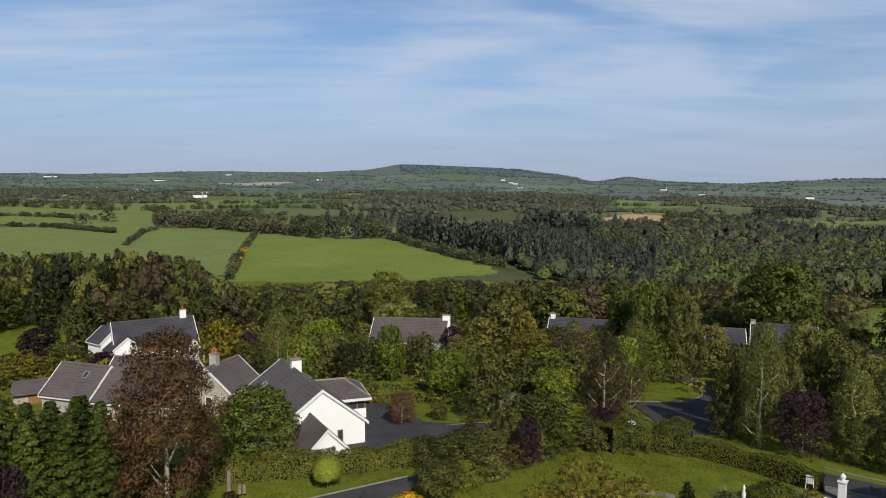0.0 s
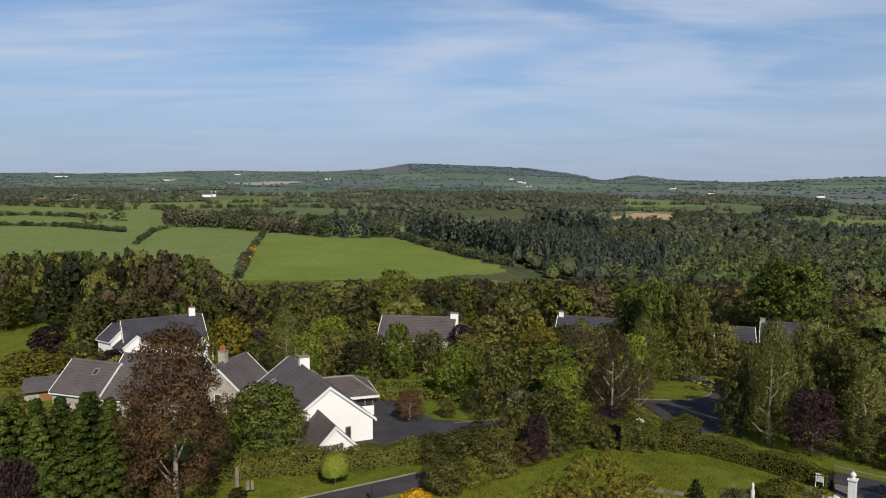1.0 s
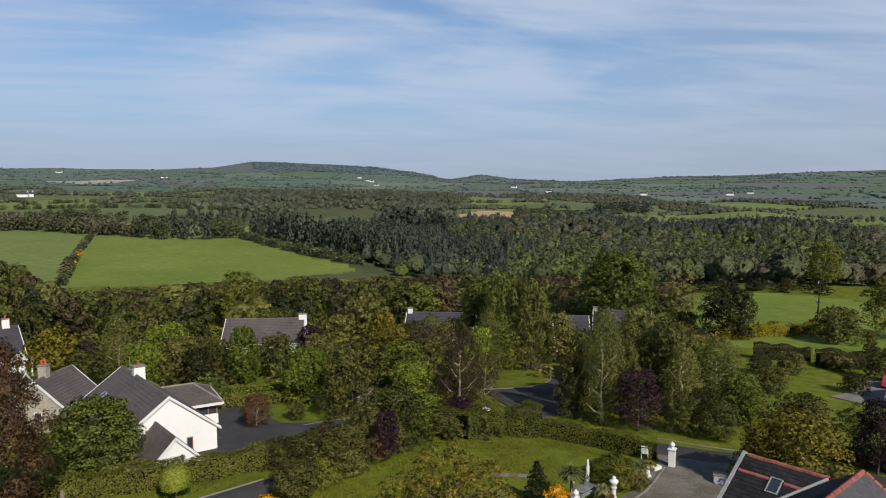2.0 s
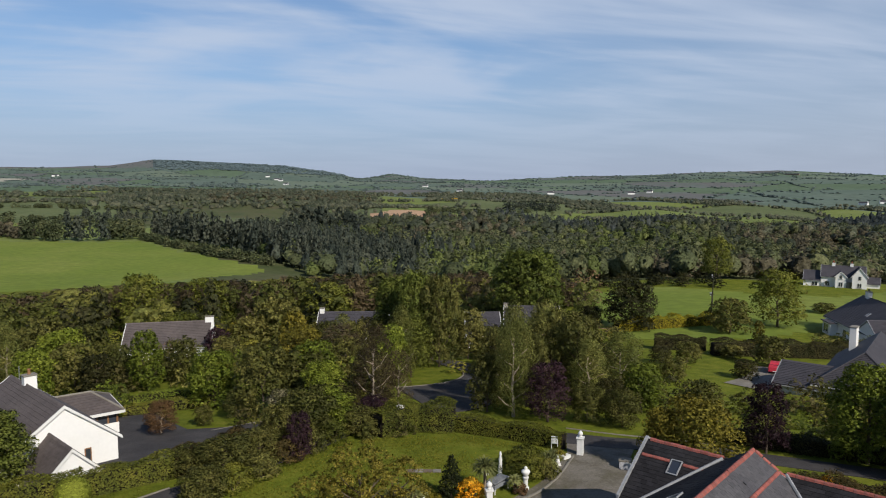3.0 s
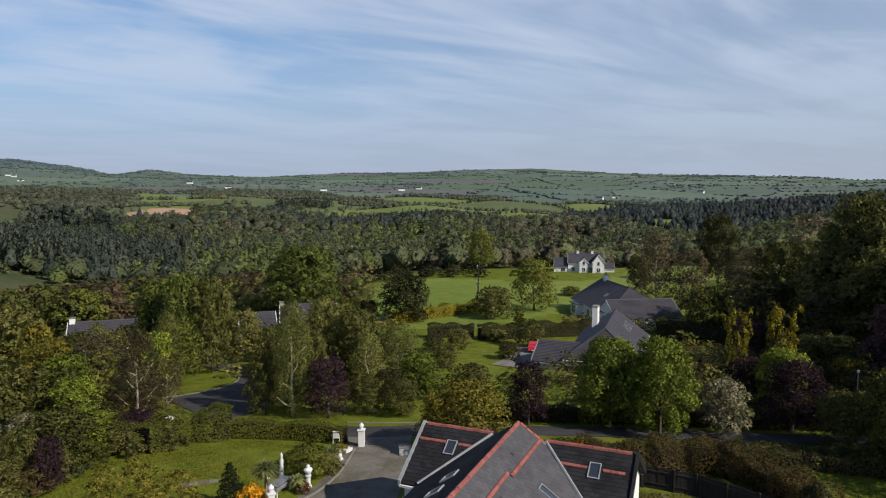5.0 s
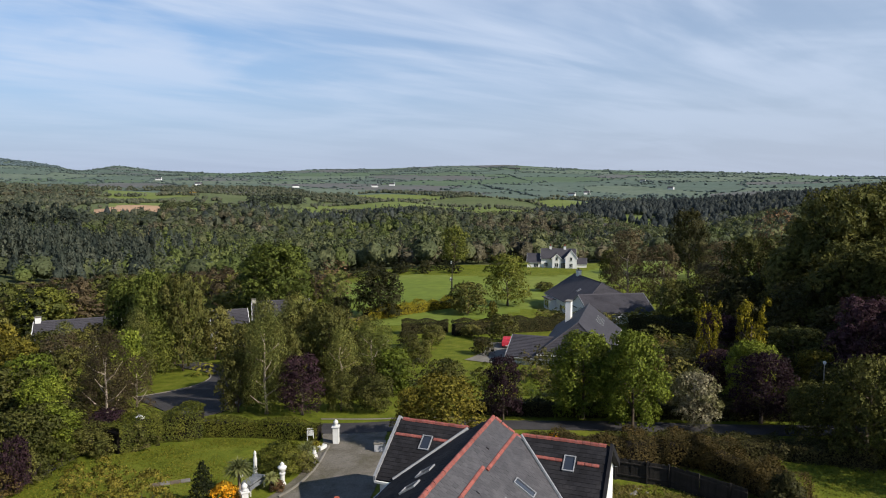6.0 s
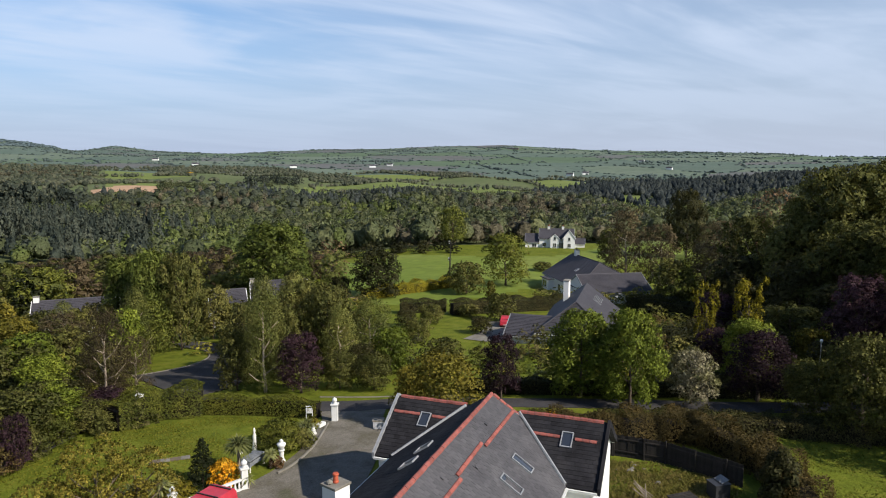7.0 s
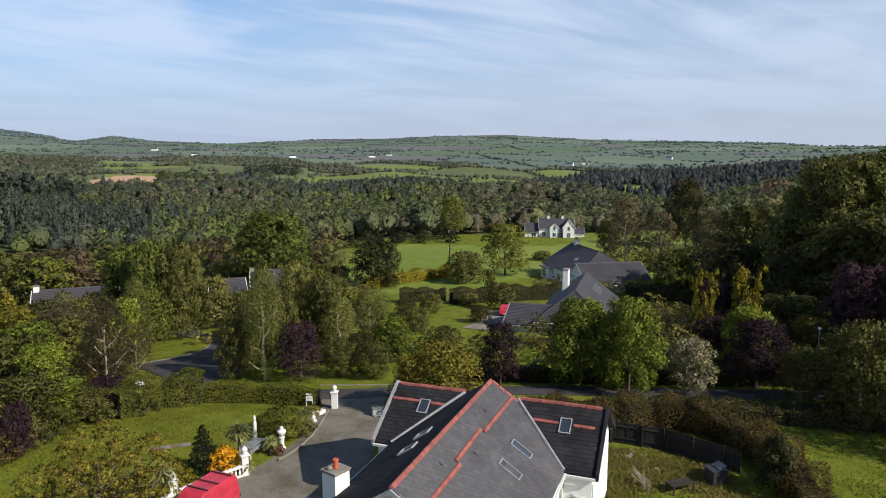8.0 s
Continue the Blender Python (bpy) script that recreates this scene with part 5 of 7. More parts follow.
def skylight(house, m, p, q, r, s, u, v, w, h, tilt=0.0):
    """A roof window on the slope p-q-r-s (ridge p-q, eave s-r), at u along, v down, in metres."""
    p, q, r, s = map(Vector, (p, q, r, s))
    ax, dn = (q - p).normalized(), (s - p).normalized()
    n = ax.cross(dn).normalized()
    if n.z < 0:
        n = -n
    o = p + ax * u + dn * v
    f = m @ Matrix(((ax.x, -dn.x, n.x, o.x), (ax.y, -dn.y, n.y, o.y), (ax.z, -dn.z, n.z, o.z), (0, 0, 0, 1)))
    bm = bmesh.new()
    for a in ((-w / 2, w / 2, -h, -h + 0.06), (-w / 2, w / 2, -0.06, 0), (-w / 2, -w / 2 + 0.055, -h + 0.06, -0.06), (w / 2 - 0.055, w / 2, -h + 0.06, -0.06)):
        box(bm, *a, -0.05, 0.1, f)
    win = part("skylight", bm, "lead", house, "grey-framed roof window")
    part("pane", boxed(-w / 2 + 0.055, w / 2 - 0.055, -h + 0.06, -0.06, 0.0, 0.05, f @ pose(0, -0.06, 0.03, tilt, 0, 0) @ pose(0, 0.06, 0) if tilt else f), "glass", win)
    return win


def chimney(house, x, y, z0, z1, w, d, turn=0, mat="white_render", pots=1, pot_mat="terracotta"):
    f = pose(x, y, 0, 0, 0, turn)
    c = part("chimney", boxed(-w / 2, w / 2, -d / 2, d / 2, z0, z1 - 0.12, f, bevel=0.02), mat, house)
    part("cap", boxed(-w / 2 - 0.06, w / 2 + 0.06, -d / 2 - 0.06, d / 2 + 0.06, z1 - 0.12, z1, f, bevel=0.025), "kerb", c)
    for i in range(pots):
        px = (i - (pots - 1) / 2) * 0.36
        part("chimney_pot", lathe(bmesh.new(), [(0.13, z1), (0.15, z1 + 0.05), (0.125, z1 + 0.1), (0.115, z1 + 0.34), (0.15, z1 + 0.37), (0.15, z1 + 0.42), (0.12, z1 + 0.46), (0.10, z1 + 0.46)], 12, f @ pose(px, 0, 0)), pot_mat, c)
    return c


def hipped(house, m, L, h, hip, z0, ze, zr, wall="white_render", roof="roof_tile_grey", over=0.35):
    """A block whose ridge starts at a gable and ends in a hip; its wall, three roof slopes, ridge and hip tiles, gutters."""
    k = (zr - ze) / h
    ex, ez, up, run = h + over, ze - k * over, 0.14, hip + over
    part("wall", prism(bmesh.new(), [(-h, z0), (h, z0), (h, ze), (0, zr - 0.05), (-h, ze)], 0, L * 0.5, m), wall, house)
    part("wall", boxed(-h, h, L * 0.5 + 0.003, L + hip, z0, ze - 0.05, m), wall, house)
    a, b = (0, -0.15, zr + up), (0, L, zr + up)
    for sx in (-1, 1):
        bm = bmesh.new()
        slope_solid(bm, a, b, (sx * ex, L + run, ez + up), (sx * ex, -0.15, ez + up))
        bmesh.ops.transform(bm, matrix=m, verts=bm.verts[:])
        part("roof_slope", bm, roof, house)
        part("gutter", boxed(sx * ex - 0.06, sx * ex + 0.06, -0.15, L + run, ez - 0.09, ez + 0.03, m), "white_paint", house)
        part("hip_tile", tube(bmesh.new(), [m @ Vector((0, L, zr + up + 0.02)), m @ Vector((sx * ex, L + run, ez + up + 0.02))], [0.1, 0.1], 6), roof, house)
    bm = bmesh.new()
    slope_solid(bm, (-0.03, L, zr + up), (0.03, L, zr + up), (ex, L + run, ez + up), (-ex, L + run, ez + up))
    bmesh.ops.transform(bm, matrix=m, verts=bm.verts[:])
    part("roof_slope", bm, roof, house)
    part("gutter", boxed(-ex, ex, L + run - 0.06, L + run + 0.06, ez - 0.09, ez + 0.03, m), "white_paint", house)
    part("ridge", tube(bmesh.new(), [m @ Vector(a), m @ Vector(b)], [0.11, 0.11], 6), roof, house)
    return a, b, ex, ez + up, run


def white_house():
    h = thing("house", "long white rendered house with a dark tiled roof", "house")
    m, L = axes((-10.1, 57.0), (-15.9, 67.7))
    gabled(h, m, L, 4.4, 3.8, -2.6, 0.9, 4.0)
    k = (4.0 - 0.9) / 4.4
    lp, lq, lr, ls = (0, 0, 4.16), (0, L, 4.16), (-4.7, L, 4.16 - 4.7 * k), (-4.7, 0, 4.16 - 4.7 * k)
    skylight(h, m, lp, lq, lr, ls, 9.6, 2.6, 0.7, 1.0)
    skylight(h, m, lp, lq, lr, ls, 7.6, 3.0, 0.7, 1.0)
    window(h, m, 1.55, 0, -0.75, 0.5, 1.2, frame_mat="wood_brown", sill=True)
    # lower front block
    m2, L2 = axes((-8.95, 52.6), (-11.2, 56.75))
    gabled(h, m2, L2, 2.3, 2.2, -2.2, -0.1, 2.15)
    chimney(h, -13.9, 64.6, 2.5, 4.9, 0.95, 0.7, 28, pots=1, pot_mat="wood_brown")
    # hipped sun room on the drive side
    m3, _ = axes((-14.6, 69.0), (-11.8, 69.93))
    c = m3
    part("wall", boxed(-2.6, 2.6, 0.2, 3.9, -2.6, -0.2, c), "white_render", h)
    part("wall", boxed(-2.5, 2.5, 3.9, 6.4, -2.6, -1.2, c), "white_render", h)
    for x in (-2.4, -1.2, 0, 1.2, 2.4):
        part("post", boxed(x - 0.07, x + 0.07, 6.2, 6.35, -1.2, 0.05, c), "wood_brown", h)
    for y in (4.6, 5.5):
        part("post", boxed(2.3, 2.45, y - 0.07, y + 0.07, -1.2, 0.05, c), "wood_brown", h)
    part("rail", boxed(-2.5, 2.5, 6.18, 6.38, -0.15, 0.05, c), "wood_brown", h)
    part("pane", boxed(-2.4, 2.4, 6.24, 6.28, -1.2, -0.15, c), "glass", h)
    part("pane", boxed(2.36, 2.4, 4.0, 6.2, -1.2, -0.15, c), "glass", h)
    zr, ze, e = 1.35, 0.02, 2.95
    ridge_a, ridge_b = (0, -0.5, zr), (0, 4.6, zr)
    for name, quad in (("roof_slope", (ridge_a, ridge_b, (e, 6.8, ze), (e, -0.5, ze))), ("roof_slope", (ridge_a, ridge_b, (-e, 6.8, ze), (-e, -0.5, ze)))):
        bm = bmesh.new()
        slope_solid(bm, *quad, 0.14)
        bmesh.ops.transform(bm, matrix=c, verts=bm.verts[:])
        part(name, bm, "roof_tile", h)
    bm = bmesh.new()
    vs = [bm.verts.new(v) for v in (ridge_b, (e, 6.8, ze), (-e, 6.8, ze), (0, 4.6, zr - 0.14), (e, 6.8, ze - 0.14), (-e, 6.8, ze - 0.14))]
    for f in ((0, 2, 1), (3, 4, 5), (0, 1, 4, 3), (1, 2, 5, 4), (2, 0, 3, 5)):
        bm.faces.new([vs[i] for i in f])
    bmesh.ops.transform(bm, matrix=c, verts=bm.verts[:])
    part("roof_slope", bm, "roof_tile", h)
    for a, b in ((ridge_a, ridge_b), (ridge_b, (e, 6.8, ze)), (ridge_b, (-e, 6.8, ze))):
        part("ridge", tube(bmesh.new(), [c @ Vector(a) + Vector((0, 0, 0.02)), c @ Vector(b) + Vector((0, 0, 0.02))], [0.11, 0.11], 8), "kerb", h)
    for y in (6.72,):
        part("fascia", boxed(-e, e, y, y + 0.16, ze - 0.26, ze - 0.01, c), "white_paint", h)
    part("fascia", boxed(e - 0.04, e + 0.1, -0.4, 6.72, ze - 0.26, ze - 0.01, c), "white_paint", h)
    part("bench", boxed(2.7, 3.3, 2.0, 5.8, -2.4, -1.75, c), "white_paint", h)


def stone_house():
    h = thing("house", "stone-grey rendered house with a brown tiled roof", "house")
    m, L = axes((-42.1, 75.9), (-35.9, 73.9))
    gabled(h, m, L, 3.6, 3.0, -5.2, -1.0, 1.6, wall="stone_render")
    rp = (0, 0, 1.76), (0, L, 1.76), (3.3, L, -1.1), (3.3, 0, -1.1)
    skylight(h, m, *rp, 4.2, 1.0, 0.6, 0.8)
    window(h, m, 3.0, 4.9, -3.0, 0.6, 1.5, "x+")
    m, L = axes((-35.9, 75.2), (-26.2, 73.2))
    gabled(h, m, L, 3.8, 4.0, -5.2, -1.2, 2.4, wall="stone_render")
    window(h, m, 4.0, 1.2, -3.0, 1.2, 1.3, "x+")
    window(h, m, 4.0, 4.4, -3.0, 1.2, 1.3, "x+")
    m, L = axes((-25.2, 72.8), (-23.6, 78.6))
    gabled(h, m, L, 2.7, 2.7, -5.0, -0.6, 1.7, wall="stone_render")
    window(h, m, 0.2, 0, -2.6, 0.8, 1.3)
    window(h, m, 2.7, 3.0, -2.6, 0.9, 1.2, "x+")
    chimney(h, -24.9, 74.6, 0.6, 3.0, 0.85, 0.7, -15, mat="stone_render", pots=2)
    chimney(h, -28.8, 74.3, 1.0, 3.0, 1.1, 0.6, -12, mat="white_render", pots=0)


def gabled_house(label, a, b, hl, hr, zr, ze, wall, roof, chims=(), z0=None, verge="white_paint", wins=()):
    h = thing("house", label, "house")
    m, L = axes(a, b)
    z0 = min(ground_z(*a), ground_z(*b)) - 1 if z0 is None else z0
    gabled(h, m, L, hl, hr, z0, ze, zr, wall=wall, roof=roof, verge=verge)
    for y, w, top, mat, pots in chims:
        p = m @ Vector((0, y, 0))
        chimney(h, p.x, p.y, zr - 1.2, top, w, 0.7, math.degrees(math.atan2(b[1] - a[1], b[0] - a[0])), mat=mat, pots=pots)
    for x, y, z, w, hh, face in wins:
        window(h, m, x, y, z, w, hh, face)
    return h, m, L


def far_houses():
    h, m, L = gabled_house("white bungalow with a slate roof and a front gable", (-53.2, 110.4), (-42.5, 116.7), 4.5, 5.0, -0.8, -4.4, "white_render", "roof_tile_grey", [(10.9, 1.0, 0.6, "white_render", 1)], wins=[(5.0, 5.2, -6.4, 1.4, 1.2, "x+"), (5.0, 8.0, -6.4, 1.4, 1.2, "x+")])
    for y0, hw, zr, out in ((1.6, 2.9, -2.2, 1.6), (11.3, 1.7, -3.2, 1.5)):
        o, e = m @ Vector((1.0, y0, 0)), m @ Vector((5.0 + out, y0, 0))
        m2, L2 = axes((e.x, e.y), (o.x, o.y))
        if hw > 2:
            gabled(h, m2, L2, hw, hw, -9, -4.6, zr, roof="roof_tile_grey", courses=False)
            window(h, m2, 0, 0, -6.6, 1.6, 1.5)
            continue
        # open porch: a small gable on four posts
        part("wall", prism(bmesh.new(), [(-hw, -4.9), (hw, -4.9), (0, zr - 0.05)], 0, 0.15, m2), "white_paint", h)
        for sx in (-1, 1):
            bm = bmesh.new()
            slope_solid(bm, (0, -0.2, zr + 0.1), (0, L2, zr + 0.1), (sx * (hw + 0.2), L2, -4.95), (sx * (hw + 0.2), -0.2, -4.95), 0.12, 0)
            bmesh.ops.transform(bm, matrix=m2, verts=bm.verts[:])
            part("porch_roof", bm, "roof_tile_grey", h)
        for x in (-hw + 0.15, -0.6, 0.6, hw - 0.15):
            part("post", boxed(x - 0.11, x + 0.11, 0.02, 0.22, -8.6, -4.9, m2), "white_paint", h)
    m2, L2 = axes((-56.6, 114.4), (-53.4, 112.2))
    gabled(h, m2, L2, 2.6, 2.6, -9, -4.0, -2.0, roof="roof_tile_grey", courses=False)
    gabled_house("low bungalow with a grey roof and a white gable chimney", (-11.8, 119.4), (0.8, 117.8), 4, 4.2, -1.6, -4.6, "white_render", "roof_tile", [(12.5, 1.3, -0.7, "white_render", 0)])
    gabled_house("bungalow half hidden by trees with white chimneys", (19.0, 121.8), (30.5, 118.2), 4, 4, -2.0, -4.8, "white_render", "roof_tile_grey", [(0.5, 0.8, -1.1, "white_render", 0), (11.4, 0.8, -1.2, "white_render", 0)])
    h = gabled_house("grey-roofed bungalow with brick and stone gable among trees", (42.5, 111.2), (48.0, 109.4), 3.6, 3.8, -1.6, -4.2, "white_render", "roof_tile_grey")[0]
    m2, L2 = axes((49.7, 110.8), (58.2, 107.0))
    gabled(h, m2, L2, 4, 4.2, -9, -4.0, -0.8, wall="stone_render", roof="roof_tile_grey")
    chimney(h, 49.9, 110.7, -3, -0.2, 0.7, 0.7, -24, mat="stone_render", pots=0)


def grey_house():
    """Slate-roofed house with a low garage, behind the two bright trees."""
    h = thing("house", "white house with steep dark slate roof and garage", "house")
    m, L = axes((85.1, 67.5), (72.7, 59.4))
    p, q, ex, ez, _ = hipped(h, m, L, 4.6, 3.4, -7, -2.6, 0.82, wall="grey_render")
    lp = p, q, (-ex, L, ez), (-ex, -0.15, ez)
    for u in (3.4, 5.0, 6.6):
        skylight(h, m, *lp, u, 2.0, 0.6, 1.3)
    m2, L2 = axes((68.6, 67.4), (73.4, 60.0))
    gabled(h, m2, L2, 4.6, 4.6, -7, -3.3, -1.6, wall="grey_render", roof="roof_tile_grey", verge="lead")
    window(h, m2, 4.6, 3.0, -5.6, 1.6, 1.1, "x+")
    chimney(h, 80.5, 67.6, -4, 2.0, 1.5, 0.8, 30, pots=0)


def twin_house():
    """Second slate house, farther off, with a long low wing."""
    h = thing("house", "white bungalow with hipped dark slate roof and wing", "house")
    m, L = axes((120.1, 99.5), (113.7, 87.1))
    p, q, ex, ez, _ = hipped(h, m, L, 6.6, 5.2, -10, -4.9, -1.0)
    skylight(h, m, p, q, (ex, L, ez), (ex, -0.15, ez), 10.5, 3.4, 0.8, 1.0)
    window(h, m, 6.6, 4.2, -7.3, 2.6, 1.6, "x+")
    window(h, m, 6.6, 9.0, -7.3, 1.4, 1.4, "x+")
    # bay with its own low roof, porch
    bay = m @ pose(7.3, 4.2, 0)
    part("bay", boxed(-0.7, 0.7, -1.7, 1.7, -10, -5.4, bay, bevel=0.05), "white_render", h)
    part("porch_roof", boxed(-1.0, 1.0, -2.1, 2.1, -5.4, -5.22, bay, bevel=0.04), "roof_tile_grey", h)
    window(h, bay, 0.7, 0, -7.2, 2.2, 1.5, "x+")
    m2, L2 = axes((105.3, 86.0), (116.6, 79.4))
    gabled(h, m2, L2, 5.0, 5.2, -10, -5.0, -2.4, roof="roof_tile_grey", verge="lead")
    for y in (3.2, 8.8):
        window(h, m2, 5.2, y, -7.0, 1.6, 1.2, "x+")
    chimney(h, 119.0, 97.4, -2.5, 0.3, 1.2, 0.8, 62, pots=1, pot_mat="plastic_black")


def two_storey_house():
    """White two-storey house at the valley's edge."""
    h = thing("house", "white two-storey house with gabled front bays", "house")
    m, L = axes((171.6, 156.3), (178.9, 147.9))
    z = -10.4
    gabled(h, m, L, 3.4, 3.4, z, -5.9, -3.2, roof="roof_tile_grey", verge="lead", courses=False)
    # bay under the long slope, tall gable at the end
    for y0, hw, zr, ze, out in ((5.0, 1.35, -4.5, -5.7, 1.1), (9.6, 1.8, -3.1, -5.4, 1.7)):
        o, e = m @ Vector((0.5, y0, 0)), m @ Vector((3.8 + out, y0, 0))
        m2, L2 = axes((e.x, e.y), (o.x, o.y))
        gabled(h, m2, L2, hw, hw, z, ze, zr, roof="roof_tile_grey", verge="white_paint", courses=False)
        if ze > -6:
            window(h, m2, 0, 0, -6.4, 0.8, 1.1)
        window(h, m2, 0, 0, -8.6, 1.1, 1.3)
    for y in (1.6, 7.3):
        window(h, m, 3.8, y, -8.6, 1.2, 1.3, "x+")
    part("conservatory", boxed(3.85, 5.2, 6.4, 8.1, z, -7.2, m, bevel=0.05), "glass", h)
    m3, L3 = axes((168.6, 159.7), (171.5, 156.4))
    gabled(h, m3, L3, 3.0, 3.2, z, -7.2, -4.9, roof="roof_tile_grey", verge="lead", courses=False)
    window(h, m3, 3.2, 2.9, -8.9, 1.5, 1.2, "x+")
    m4, L4 = axes((179.0, 147.8), (181.2, 145.2))
    gabled(h, m4, L4, 2.2, 2.2, z, -7.6, -6.2, roof="roof_tile_grey", verge="lead", courses=False)
    for y in (3.0, 7.6):
        p = m @ Vector((0, y, 0))
        chimney(h, p.x, p.y, -3.8, -2.2, 0.8, 0.6, -49, pots=1)


def garden_shed_stone(x, y, turn):
    z = ground_z(x, y)
    h = thing("garden_shed", "small rough stone shed at the edge of a lawn", "shed", pose(x, y, z, 0, 0, turn))
    part("wall", prism(bmesh.new(), [(-1.3, -0.4), (1.3, -0.4), (1.3, 1.9), (0, 2.9), (-1.3, 1.9)], -1.5, 1.5), "stone_render", h)
    part("door", boxed(-0.45, 0.45, -1.56, -1.49, 0, 1.8), "wood_brown", h)
    for sx in (-1, 1):
        bm = bmesh.new()
        slope_solid(bm, (0, -1.65, 3.02), (0, 1.65, 3.02), (sx * 1.5, 1.65, 1.85), (sx * 1.5, -1.65, 1.85), 0.1)
        part("roof_slope", bm, "roof_tile", h)


def low_garage(x, y, turn):
    z = ground_z(x, y)
    h = thing("garage", "low garage with a dark felt roof behind conifers", "garage", pose(x, y, z, 0, 0, turn))
    part("wall", boxed(-2.6, 2.6, -2.2, 2.2, -0.5, 1.7, bevel=0.03), "stone_render", h)
    part("roof", boxed(-2.9, 2.9, -2.6, 2.6, 1.8, 1.98, pose(0, 0, 0, 6, 0, 0), bevel=0.04), "roof_tile", h)
    part("door", boxed(-1.0, 1.0, -2.27, -2.19, 0, 1.6), "wood_brown", h)


garden_shed_stone(-66.6, 125.0, 30)
low_garage(-51.0, 86.0, 28)
white_house()
stone_house()
far_houses()
grey_house()
twin_house()
two_storey_house()

# ---- the near house: a main roof that runs away from the camera and a cross wing ----
NEAR = Matrix(((0.495, 0.869, 0, 14.78), (-0.869, 0.495, 0, 20.67), (0, 0, 1, 0), (0, 0, 0, 1)))
MAIN_L, MAIN_H, MAIN_EAVE, MAIN_RIDGE = 13.15, 4.55, 4.0, 7.02


def slope_frame(m, p, q, s):
    """Frame on a slope: x along the ridge p-q, y up the slope, z outwards; origin at p."""
    p, q, s = map(Vector, (p, q, s))
    ax, dn = (q - p).normalized(), (s - p).normalized()
    n = dn.cross(ax).normalized() * -1
    if n.z < 0:
        n = -n
    return m @ Matrix(((ax.x, -dn.x, n.x, p.x), (ax.y, -dn.y, n.y, p.y), (ax.z, -dn.z, n.z, p.z), (0, 0, 0, 1)))


def slate_mesh(w, e, red=False):
    """One slate, its lower edge lifted over the course below."""
    bm = bmesh.new()
    v = [bm.verts.new(c) for c in ((-w / 2, 0, 0.004), (w / 2, 0, 0.004), (w / 2, -e, 0.024), (-w / 2, -e, 0.024), (-w / 2, 0, -0.01), (w / 2, 0, -0.01), (w / 2, -e, 0.006), (-w / 2, -e, 0.006))]
    for f in ((0, 3, 2, 1), (4, 5, 6, 7), (3, 7, 6, 2), (0, 4, 7, 3), (1, 2, 6, 5), (0, 1, 5, 4)):
        bm.faces.new([v[i] for i in f])
    bmesh.ops.recalc_face_normals(bm, faces=bm.faces[:])
    me = bpy.data.meshes.new("slate")
    bm.to_mesh(me)
    bm.free()
    me.materials.append(MATS["red_tile" if red else "slate"])
    return me


def lay_slates(slope, f, width, down, single=0, keep=lambda u, v: True, w=0.36, e=0.25, mat="slate_joined"):
    """Courses of slates on a slope; the first `single` of them from the near end as pieces of their own, the rest joined."""
    one = slate_mesh(w - 0.012, e + 0.03)
    rows, cols = int(down / e), int(width / w) + 1
    spots = []
    for r in range(rows):
        for c in range(cols):
            u, v = (c + 0.5 * (r % 2)) * w + w / 2, r * e + 0.12
            if u < width - w * 0.3 and keep(u, v):
                spots.append((u, v))
    spots.sort()
    V, F = [], []
    base = np.array([v.co[:] for v in one.vertices])
    faces = [tuple(p.vertices) for p in one.polygons]
    M = np.array(f)
    for i, (u, v) in enumerate(spots):
        if i < single:
            o = new("slate", one)
            o.matrix_basis = f @ pose(u, -v, random.uniform(0, 0.004), random.uniform(-0.6, 0.6), 0, random.uniform(-0.7, 0.7))
            o.parent = slope
        else:
            k = len(V)
            P = base + (u, -v, random.uniform(0, 0.006))
            V += (P @ M[:3, :3].T + M[:3, 3]).tolist()
            F += [tuple(a + k for a in q) for q in faces]
    o = new("slate_field", mesh_from("slate_field", V, F, [mat]))
    o.parent = slope
    tagged(o, "overlapping blue-grey roof slates", kind="stuff")


def red_line(slope, f, points, name="ridge_tile", step=0.34, lift=0.045):
    """A row of red clay tiles laid over a slope, along u, v points."""
    bm = bmesh.new()
    prism(bm, [(-0.10, 0), (-0.07, 0.04), (0, 0.055), (0.07, 0.04), (0.10, 0)], -step / 2, step / 2 + 0.02)
    bmesh.ops.recalc_face_normals(bm, faces=bm.faces[:])
    me = bpy.data.meshes.new(name)
    bm.to_mesh(me)
    bm.free()
    me.materials.append(MATS["red_tile"])
    for (u0, v0), (u1, v1) in zip(points, points[1:]):
        L = math.hypot(u1 - u0, v1 - v0)
        n = max(1, round(L / step))
        a = math.degrees(math.atan2(-(v1 - v0), u1 - u0)) - 90
        for i in range(n):
            k = (i + 0.5) / n
            o = new(name, me)
            o.matrix_basis = f @ pose(u0 + (u1 - u0) * k, -(v0 + (v1 - v0) * k), lift + random.uniform(-0.008, 0.008), random.uniform(-2, 2), 0, a + random.uniform(-2, 2))
            o.parent = slope


